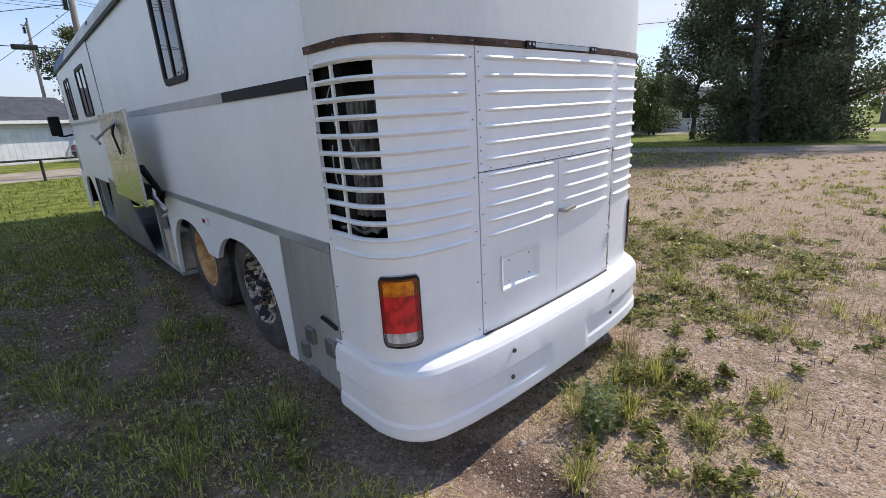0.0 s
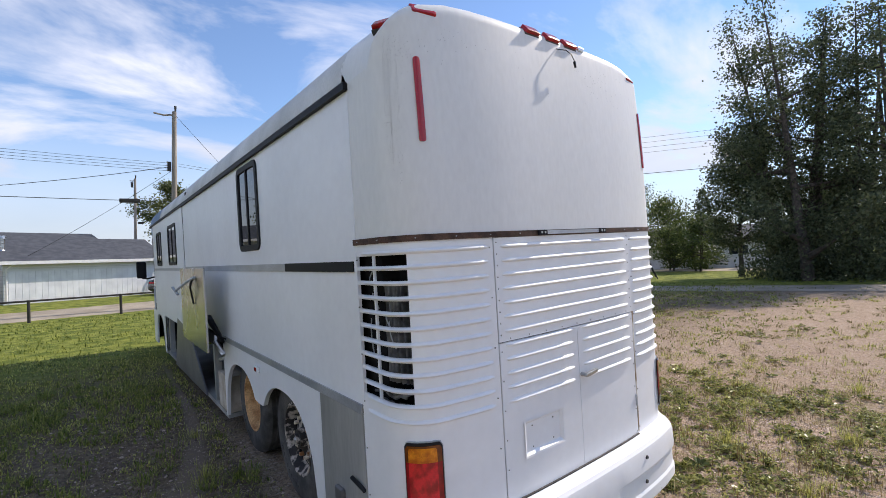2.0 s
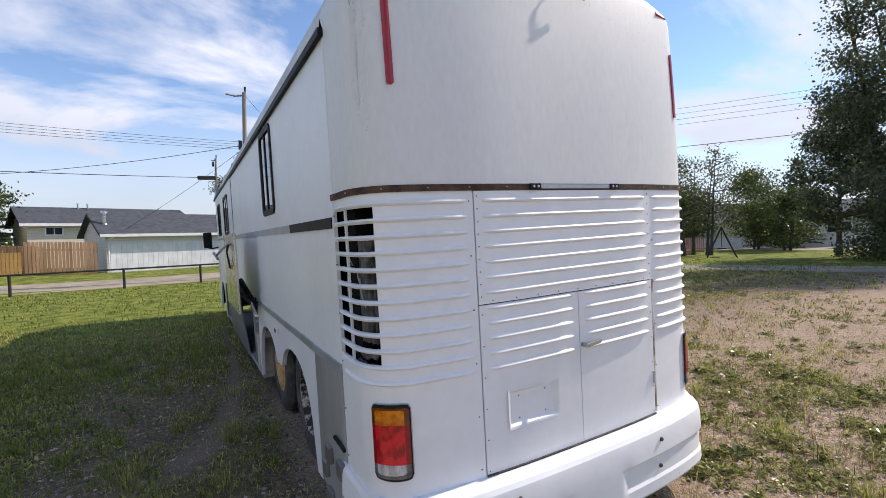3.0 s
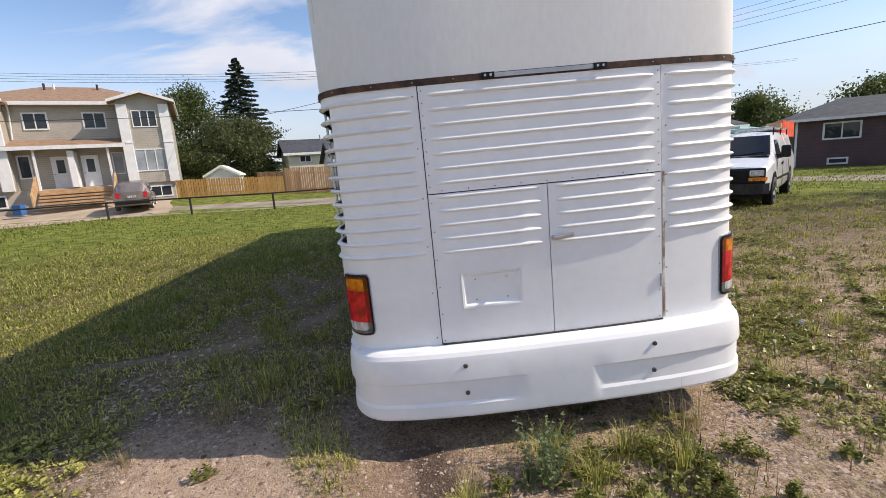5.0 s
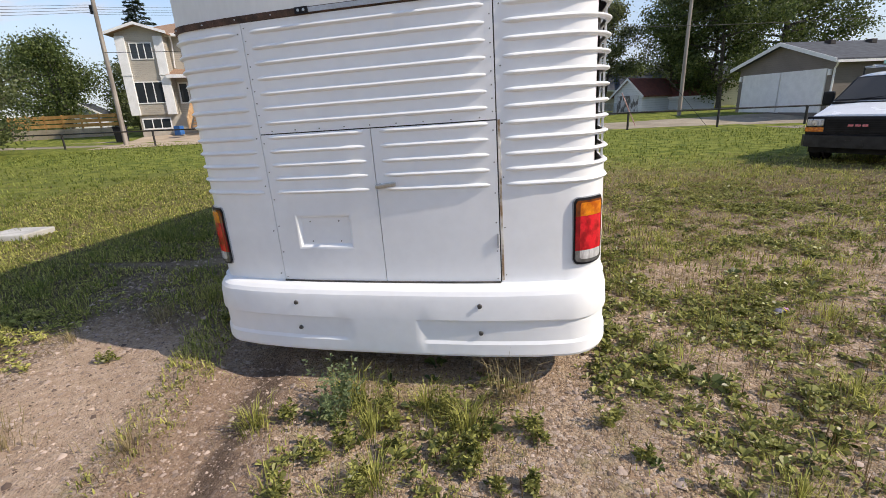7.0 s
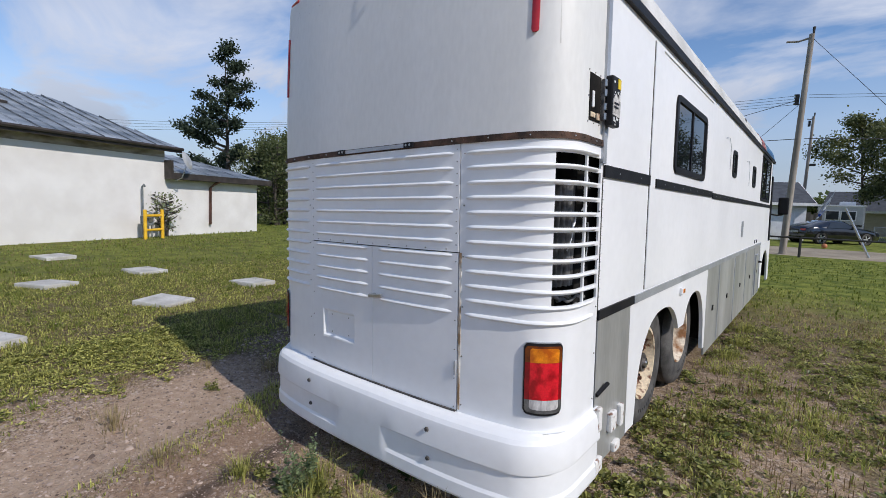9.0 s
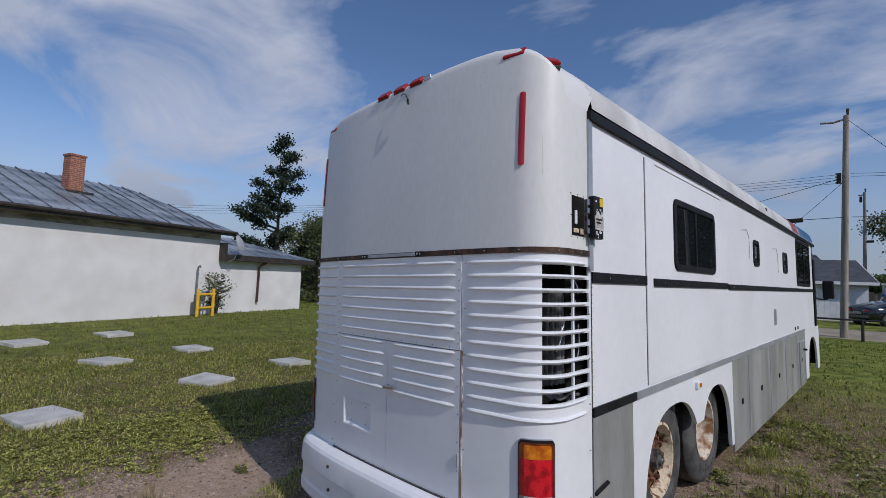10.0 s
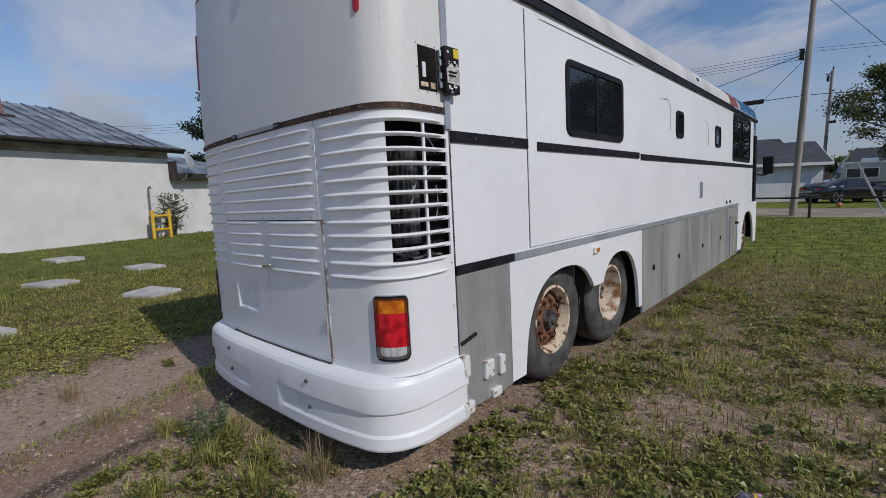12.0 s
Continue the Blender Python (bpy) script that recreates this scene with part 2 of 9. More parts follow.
# ---- the coach ----
coach = thing("motor_coach", "white converted highway coach with ribbed rear, parked on rough ground", "bus", pose(0.035, 0.01, 0, 0.25, -1.5, 0))
HALF, RAD, TH0 = 1.213, 0.242, 0.176


def outline(s):
    """Plan of the coach's skin by length along it from the rear's middle: place and outward normal. Left is negative."""
    k, w = (1 if s >= 0 else -1), abs(s)
    if w <= 1.015:
        x, y = w, 0.06 * (w / 1.015) ** 3
        t = math.atan(0.177 * (w / 1.015) ** 2)
        nx, ny = math.sin(t), -math.cos(t)
    elif w <= 1.3525:
        t = TH0 + (w - 1.015) / RAD
        x, y = 0.973 + RAD * math.sin(t), 0.298 - RAD * math.cos(t)
        nx, ny = math.sin(t), -math.cos(t)
    else:
        x, y, nx, ny = HALF + 0.002, 0.298 + w - 1.3525, 1.0, 0.0
    return k * x, y, k * nx, ny


def s_of(y):
    return y + 1.0545


def spans(a, b, step=0.05):
    """Breaks between a and b, close in the round corners and none along the flat sides."""
    out = [a, b]
    lo, hi = min(a, b), max(a, b)
    for k in (-1, 1):
        for i in range(9):
            out.append(k * (1.015 + 0.3375 * i / 8))
    for i in range(-6, 7):
        out.append(i * 1.015 / 6)
    return sorted({round(v, 5) for v in out if lo - 1e-6 <= v <= hi + 1e-6})


def skin(name, ss, zs, off=0.0, thick=0.012, holes=()):
    """A sheet that follows the coach's plan, with thickness; holes: (s0, s1, z0, z1) left open."""
    ss, zs = list(ss), list(zs)
    for h in holes:
        ss += [h[0], h[1]]
        zs += [h[2], h[3]]
    ss, zs = sorted({round(v, 5) for v in ss}), sorted({round(v, 5) for v in zs})
    vs, n, m = [], len(ss), len(zs)
    for d in (off, off - thick):
        for s in ss:
            x, y, nx, ny = outline(s)
            for z in zs:
                vs.append((x + nx * d, y + ny * d, z))

    def full(i, j):
        if not (0 <= i < n - 1 and 0 <= j < m - 1):
            return False
        s, z = (ss[i] + ss[i + 1]) / 2, (zs[j] + zs[j + 1]) / 2
        return not any(h[0] < s < h[1] and h[2] < z < h[3] for h in holes)

    fs, q = [], n * m
    for i in range(n - 1):
        for j in range(m - 1):
            if not full(i, j):
                continue
            a, b, c, d = i * m + j, (i + 1) * m + j, (i + 1) * m + j + 1, i * m + j + 1
            fs += [(a, b, c, d), (q + d, q + c, q + b, q + a)]
            for (u, v), nb in (((a, b), (i, j - 1)), ((b, c), (i + 1, j)), ((c, d), (i, j + 1)), ((d, a), (i - 1, j))):
                if not full(*nb):
                    fs.append((v, u, q + u, q + v))
    return mesh_of(name, vs, fs, True)


def rib(s0, s1, z, proud=0.019, high=0.027, taper=0.06):
    """A pressed rib: rounded above, tucked under, tapered at its ends."""
    prof = [(0.0, -0.5), (0.5, -0.40), (0.88, -0.20), (1.0, 0.0), (0.88, 0.20), (0.5, 0.40), (0.0, 0.5)]
    ss = spans(s0, s1)
    ss = sorted(set(ss + [v for v in (-1.16, -1.14, 1.14, 1.16) if s0 < v < s1] + [s0 + taper * f for f in (0.3, 0.65, 1)] + [s1 - taper * f for f in (0.3, 0.65, 1)]))
    vs, fs, n = [], [], len(prof)
    for s in ss:
        e = min(1.0, min(s - s0, s1 - s) / taper)
        f = 0.05 + 0.95 * math.sin(e * math.pi / 2)
        x, y, nx, ny = outline(s)
        thin = 0.8 if abs(s) > 1.15 else 1.0
        for p, h in prof:
            d = p * proud * f - 0.002
            vs.append((x + nx * d, y + ny * d, z + h * high * thin * (0.45 + 0.55 * f)))
    for i in range(len(ss) - 1):
        for k in range(n - 1):
            fs.append((i * n + k, (i + 1) * n + k, (i + 1) * n + k + 1, i * n + k + 1))
    fs += [tuple(range(n - 1, -1, -1)), tuple((len(ss) - 1) * n + k for k in range(n))]
    return mesh_of("rib", vs, fs, True)


RIBS = [2.012 - 0.0772 * i for i in range(12)]
S_GR0, S_GR1, S_GRM = 1.168, 1.585, 1.405      # the grille's ends and its divider


def corner_panel(k):
    """The rear corner from the side to the seam, with its cooling slots. k: -1 left, 1 right."""
    holes = []
    for i in range(10):
        za, zb = RIBS[i + 1] + 0.010, RIBS[i] - 0.013
        for a, b in ((S_GR0, S_GRM - 0.008), (S_GRM + 0.008, S_GR1)):
            holes.append((a, b, za, zb) if k > 0 else (-b, -a, za, zb))
    a, b = (0.666, s_of(0.555)) if k > 0 else (-s_of(0.555), -0.666)
    ob = part("corner_panel", skin("corner_panel", spans(a, b), [0.585, 1.0, 1.5, 2.062], 0.0, 0.012, holes), M_WHITE, coach)
    for z in RIBS:
        p, q = (0.70, s_of(0.50)) if k > 0 else (-s_of(0.50), -0.70)
        part("rib", rib(p, q, z), M_WHITE, ob)
    return ob


def plain_panel(name, a, b, z0, z1, ribs, holes=()):
    ob = part(name, skin(name, spans(a, b), [z0, z1], 0.003, 0.014, holes), M_WHITE, coach)
    for z in ribs:
        part("rib", rib(a + 0.035, b - 0.03, z), M_WHITE, ob)
    return ob


def screw(s, z, parent, off=0.004, r=0.0045):
    x, y, nx, ny = outline(s)
    n = Vector((nx, ny, 0))
    p = Vector((x, y, z))
    part("screw", rod(p + n * (off - 0.006), p + n * (off + 0.002), r, r * 0.7, 8), M_SCREW, parent)


left_corner, right_corner = corner_panel(-1), corner_panel(1)
upper_panel = plain_panel("engine_panel", -0.66, 0.66, 1.492, 2.060, RIBS[:7])
PLATE = (-0.51, -0.185, 0.835, 1.02)
left_door = plain_panel("engine_door", -0.66, -0.0022, 0.605, 1.486, RIBS[7:], [PLATE])
right_door = plain_panel("engine_door", 0.0022, 0.66, 0.605, 1.486, RIBS[7:])


def plate_recess():
    """The shallow tray for the number plate, with sloping walls."""
    a, b, c, d = PLATE
    vs = []
    for ins, dep in ((-0.012, -0.0045), (0.0, -0.002), (0.014, 0.016)):
        for x, z in ((a + ins, c + ins), (b - ins, c + ins), (b - ins, d - ins), (a + ins, d - ins)):
            vs.append((x, dep, z))
    fs = []
    for r in (0, 4):
        for k in range(4):
            fs.append((r + k, r + (k + 1) % 4, r + 4 + (k + 1) % 4, r + 4 + k))
    fs.append((8, 9, 10, 11))
    return mesh_of("plate_recess", vs, fs)


tray = part("plate_recess", plate_recess(), M_WHITE, left_door)
for x in (-0.44, -0.26):
    for z in (0.865, 0.985):
        part("screw", rod((x, 0.018, z), (x, 0.013, z), 0.005, 0.004, 8), M_SCREW, left_door)


def door_handle():
    bm = bmesh.new()
    add_rod(bm, (0.02, 0.0, 1.183), (0.02, -0.035, 1.183), 0.014, 0.012, 10)
    add_box(bm, (0.008, -0.052, 1.172), (0.125, -0.034, 1.196), 0.006)
    bmesh.ops.rotate(bm, verts=bm.verts, cent=(0.02, -0.03, 1.183), matrix=Matrix.Rotation(radians(-6), 3, "Y"))
    return bm


part("door_handle", door_handle(), M_CHROME, right_door, "short dull metal T-handle")
for i in range(9):
    screw(-0.645, 1.53 + i * 0.063, upper_panel)
    screw(0.645, 1.53 + i * 0.063, upper_panel)
    screw(-0.58 + i * 0.145, 1.505, upper_panel)
for i in range(6):
    screw(-0.645, 0.64 + i * 0.16, left_door)
    screw(0.645, 0.64 + i * 0.16, right_door)
    screw(-0.69, 0.66 + i * 0.27, left_corner, 0.003)
    screw(0.69, 0.66 + i * 0.27, right_corner, 0.003)
    screw(-s_of(0.53), 0.68 + i * 0.26, left_corner, 0.003)
    screw(s_of(0.53), 0.68 + i * 0.26, right_corner, 0.003)
# near-black sheet close behind the panels; its colour stands for shade in the seams
part("gap_shade_sheet", skin("gap_shade_sheet", spans(-0.9, 0.9), [0.58, 2.07], -0.016, 0.02, [(PLATE[0] - .01, PLATE[1] + .01, PLATE[2] - .01, PLATE[3] + .01)]), M_SEAM, coach)


def radiator(k):
    """Core coloured near black for the shade behind the slots, with a bank of upright pleats in the inner column and
    loose wires in the outer one.
    """
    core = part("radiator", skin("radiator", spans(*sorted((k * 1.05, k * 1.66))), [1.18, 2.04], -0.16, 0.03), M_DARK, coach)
    for i in range(8):
        vs, fs, w = [], [], 0.027
        for z in (1.335, 1.46, 1.60, 1.72, 1.858):
            for j in range(7):
                u = j / 6
                lean = 0.010 * math.sin((z - 1.33) * 9 + i * 1.7)
                x, y, nx, ny = outline(k * (1.125 + 0.042 * i + w * u + lean))
                d = -0.115 + 0.060 * math.sin(math.pi * 0.5 * u)
                vs.append((x + nx * d, y + ny * d, z))
        for r in range(4):
            for j in range(6):
                f = (r * 7 + j, r * 7 + j + 1, r * 7 + j + 8, r * 7 + j + 7)
                fs.append(f if k > 0 else f[::-1])
        part("fin", mesh_of("fin", vs, fs, True), M_CORE, core)
    for z, s0, s1, r in ((1.285, 1.19, 1.37, 0.012), (1.262, 1.24, 1.56, 0.010), (1.215, 1.20, 1.50, 0.014)):
        pts = []
        for j in range(7):
            x, y, nx, ny = outline(k * (s0 + (s1 - s0) * j / 6))
            pts.append((x - nx * 0.06, y - ny * 0.06, z + 0.012 * math.sin(j * 1.9 + z * 30)))
        part("bar", sweep(pts, r, 8, "bar"), M_CORE, core)
    for i, (s0, z0, s1, z1) in enumerate(((1.46, 1.93, 1.52, 1.84), (1.49, 1.80, 1.43, 1.72), (1.52, 1.66, 1.50, 1.45), (1.33, 1.66, 1.28, 1.52), (1.36, 1.70, 1.31, 1.62))):
        pts = []
        for j in range(5):
            u = j / 4
            x, y, nx, ny = outline(k * (s0 + (s1 - s0) * u + 0.02 * math.sin(3.1 * u)))
            pts.append((x - nx * 0.035, y - ny * 0.035, z0 + (z1 - z0) * u))
        part("loose_wire", sweep(pts, 0.0035, 6, "loose_wire"), M_STRIP, core)


radiator(-1), radiator(1)


def lamp_patch(name, s0, s1, z0, z1, off, thick, r=0.012, bulge=0.0, top=True, low=True):
    """A curved lens that follows the corner, with rounded corners and a lower edge that may sag."""
    s0, s1 = min(s0, s1), max(s0, s1)
    n, rows = 18, 5
    vs, fs = [], []
    for d in (off, off - thick):
        for i in range(n + 1):
            f = i / n
            s = s0 + (s1 - s0) * f
            e = min(f, 1 - f) * (s1 - s0)
            cut = r - math.sqrt(max(0.0, r * r - (r - e) ** 2)) if e < r else 0.0
            zt = z1 - (cut if top else 0.0)
            zb = z0 + (cut if low else 0.0) - bulge * (1 - (2 * f - 1) ** 2)
            x, y, nx, ny = outline(s)
            swell = 0.004 * (1 - (2 * f - 1) ** 2) if d == off else 0.0
            for j in range(rows):
                vs.append((x + nx * (d + swell), y + ny * (d + swell), zb + (zt - zb) * j / (rows - 1)))
    q = (n + 1) * rows
    at = lambda i, j: i * rows + j
    for i in range(n):
        for j in range(rows - 1):
            fs += [(at(i, j), at(i + 1, j), at(i + 1, j + 1), at(i, j + 1)), (q + at(i, j + 1), q + at(i + 1, j + 1), q + at(i + 1, j), q + at(i, j))]
        for j, w in ((0, 1), (rows - 1, -1)):
            e = (at(i + 1, j), at(i, j), q + at(i, j), q + at(i + 1, j))
            fs.append(e if w > 0 else e[::-1])
    for j in range(rows - 1):
        fs += [(at(0, j), at(0, j + 1), q + at(0, j + 1), q + at(0, j)), (at(n, j + 1), at(n, j), q + at(n, j), q + at(n, j + 1))]
    return mesh_of(name, vs, fs, True)


def tail_lamp(k):
    """Amber over red over clear lens in a black gasket that wraps the corner; each lens has a dim border and a bright middle."""
    a, b, z0, z1 = 1.045, 1.232, 0.713, 1.068
    h = z1 - z0
    body = part("tail_lamp", lamp_patch("tail_lamp", k * a, k * b, z0, z1, 0.012, 0.02, 0.02, 0.010), M_BLACK, coach, "tail lamp with amber, red and clear lenses")
    part("lamp_rim", lamp_patch("lamp_rim", k * (a - 0.005), k * (b + 0.005), z0 - 0.005, z1 + 0.005, 0.006, 0.01, 0.026, 0.010), M_STRIP, body)
    rows = (("clear_lens", 0.03, 0.205, M_CLEARDIM, M_CLEAR), ("red_lens", 0.205, 0.735, M_REDDIM, M_RED), ("amber_lens", 0.735, 0.965, M_AMBERDIM, M_AMBER))
    for nm, p, q, dim, bright in rows:
        lo, hi = nm.startswith("clear"), nm.startswith("amber")
        lens = part(nm, lamp_patch(nm, k * (a + 0.007), k * (b - 0.007), z0 + h * p, z0 + h * q, 0.018, 0.012, 0.014, 0.008 if lo else 0.0, hi, lo), dim, body)
        part("reflector", lamp_patch("reflector", k * (a + 0.030), k * (b - 0.022), z0 + h * (p + (0.045 if lo else 0.0)), z0 + h * (q - (0.03 if hi else 0.002)), 0.0198, 0.004, 0.008, 0.006 if lo else 0.0, hi, lo), bright, lens)


tail_lamp(-1), tail_lamp(1)


def roof_z(x):
    w = min(1.0, abs(x) / HALF)
    return 2.97 + 0.365 * (1 - w ** 8) ** 0.5


def rear_cap():
    """The smooth upper rear: upright wall, a rounded brow and the start of the roof, in one skin."""
    ss = spans(-s_of(0.54), s_of(0.54))
    r = 0.075
    prof = [(r * (1 - math.cos(radians(a))), r * math.sin(radians(a))) for a in (0, 15, 30, 45, 60, 75, 90)]
    vs, fs = [], []
    m = 5 + len(prof)
    for s in ss:
        x, y, nx, ny = outline(s)
        back = max(0.0, -ny)                      # 1 on the rear, 0 on the sides
        rr = 0.03 + 0.97 * back
        xi, yi = x - nx * r * rr, y - ny * r * rr
        zt = roof_z(xi) if abs(nx) < 0.999 else 2.97
        lean = 0.05
        for j in range(4):
            z = 2.092 + (zt - r * rr - 2.092) * j / 4
            f = lean * ((z - 2.09) / 1.2) ** 2 * back
            vs.append((x - nx * f, y - ny * f, z))
        f = lean * ((zt - r * rr - 0.012 - 2.09) / 1.2) ** 2 * back
        vs.append((x - nx * f, y - ny * f, zt - r * rr - 0.012))
        for i, h in prof:
            d = i * rr + lean * back * ((zt - r * rr - 2.09) / 1.2) ** 2
            vs.append((x - nx * d, y - ny * d, zt - r * rr + h * rr))
    for i in range(len(ss) - 1):
        for j in range(m - 1):
            fs.append((i * m + j, (i + 1) * m + j, (i + 1) * m + j + 1, i * m + j + 1))
    # roof start: join the inner ring to a row further on
    base = len(vs)
    for s in ss:
        x, y, nx, ny = outline(s)
        v = vs[ss.index(s) * m + m - 1]
        xi = max(-HALF + 0.01, min(HALF - 0.01, v[0]))
        vs.append((xi, 0.62, roof_z(xi)))
    for i in range(len(ss) - 1):
        fs.append((i * m + m - 1, (i + 1) * m + m - 1, base + i + 1, base + i))
    return mesh_of("rear_cap", vs, fs, True)


part("rear_cap", rear_cap(), M_CREAM, coach, "chalky white moulded upper rear")
part("rear_trim", skin("rear_trim", spans(-s_of(0.55), s_of(0.55)), [2.062, 2.094], 0.010, 0.03), M_RUST, coach, "rusty brown joint strip with rivets")
part("lamp_strip", skin("lamp_strip", spans(-0.30, 0.33), [2.068, 2.090], 0.016, 0.012), M_STRIP, coach)
for x in (-0.288, 0.315):
    clip = part("lamp_clip", skin("lamp_clip", [x - 0.035, x + 0.035], [2.064, 2.094], 0.024, 0.02), M_BLACK, coach)
    for d in (-0.015, 0.015):
        part("screw", rod((x + d, -0.026, 2.079), (x + d, -0.020, 2.079), 0.007, 0.007, 8), M_CHROME, clip)


def roof():
    xs = [HALF * math.sin(radians(a)) * 0.9995 for a in range(-90, 91, 5)]
    ys = [0.60, 3.0, 6.0, 9.0, 11.2]
    vs = [(x, y, roof_z(x)) for y in ys for x in xs]
    n = len(xs)
    fs = [(j * n + i, j * n + i + 1, (j + 1) * n + i + 1, (j + 1) * n + i) for j in range(len(ys) - 1) for i in range(n - 1)]
    return mesh_of("roof", vs, fs, True)


part("roof", roof(), M_ROOF, coach, "weathered off-white roof")


def flat_side(name, k, y0, y1, z0, z1, off=0.0, thick=0.015, holes=(), mat=M_WHITE, parent=coach, label=""):
    """A sheet on one side, by y; holes as (y0, y1, z0, z1)."""
    f = lambda p, q: sorted((k * s_of(p), k * s_of(q)))
    hs = [(*f(h[0], h[1]), h[2], h[3]) for h in holes]
    return part(name, skin(name, f(y0, y1), [z0, z1], off, thick, hs), mat, parent, label)


def side_window(k, y0, y1, z0, z1, bars=(), off=0.0):
    """A black-framed slider with rounded corners and dark panes."""
    fr = rounded_frame(k, y0, y1, z0, z1, 0.06, 0.08, off)
    w = part("window", fr, M_BLACK, coach, "black-framed tinted window")
    edges = [y0 + 0.03, *bars, y1 - 0.03]
    for a, b in zip(edges, edges[1:]):
        flat_side("pane", k, a, b, z0 + 0.03, z1 - 0.03, off + 0.002, 0.006, mat=M_GLASS, parent=w)
    for c in bars:
        flat_side("bar", k, c - 0.02, c + 0.02, z0 + 0.03, z1 - 0.03, off + 0.010, 0.02, mat=M_BLACK, parent=w)
    return w


def rounded_frame(k, y0, y1, z0, z1, band, r, off):
    def ring(i, rr):
        pts = []
        for cy, cz, a0 in ((y1 - i - rr, z1 - i - rr, 0), (y0 + i + rr, z1 - i - rr, 90), (y0 + i + rr, z0 + i + rr, 180), (y1 - i - rr, z0 + i + rr, 270)):
            for q in range(5):
                a = radians(a0 + 90 * q / 4)
                pts.append((cy + rr * math.cos(a), cz + rr * math.sin(a)))
        return pts
    rings = [(ring(0, r), -0.005), (ring(0.004, r), 0.014), (ring(band - 0.006, max(0.01, r - band + 0.01)), 0.014), (ring(band, max(0.008, r - band)), -0.005)]
    vs, n = [], 20
    for pts, d in rings:
        vs += [(k * (HALF + 0.002 + off + d), p, q) for p, q in pts]
    fs = []
    for j in range(3):
        for i in range(n):
            fs.append((j * n + i, j * n + (i + 1) % n, (j + 1) * n + (i + 1) % n, (j + 1) * n + i))
    return mesh_of("window", vs, fs)


def fender(name, k, y0, y1, arches, z0=0.25, z1=1.115):
    """White lower panel with wheel arches cut from its lower edge; arches: (centre, half width, top)."""
    ys = [y0 + (y1 - y0) * i / 90 for i in range(91)]

    def low(y):
        z = z0
        for c, w, t in arches:
            d = abs(y - c) / w
            if d < 1:
                z = max(z, z0 + (t - z0) * (1 - d ** 2.4) ** (1 / 2.4))
        # the tongue between two arches stops short
        return max(z, 0.70) if len(arches) == 2 and arches[0][0] < y < arches[1][0] else z
    vs = []
    for d in (0.006, -0.03):
        for y in ys:
            vs += [(k * (HALF + d), y, low(y)), (k * (HALF + d), y, z1)]
    q = 2 * len(ys)
    fs = []
    for i in range(len(ys) - 1):
        a, b, c, d = 2 * i, 2 * i + 2, 2 * i + 3, 2 * i + 1
        fs += [(a, b, c, d), (q + d, q + c, q + b, q + a), (b, a, q + a, q + b), (d, c, q + c, q + d)]
    return part(name, mesh_of(name, vs, fs), M_WHITE, coach)


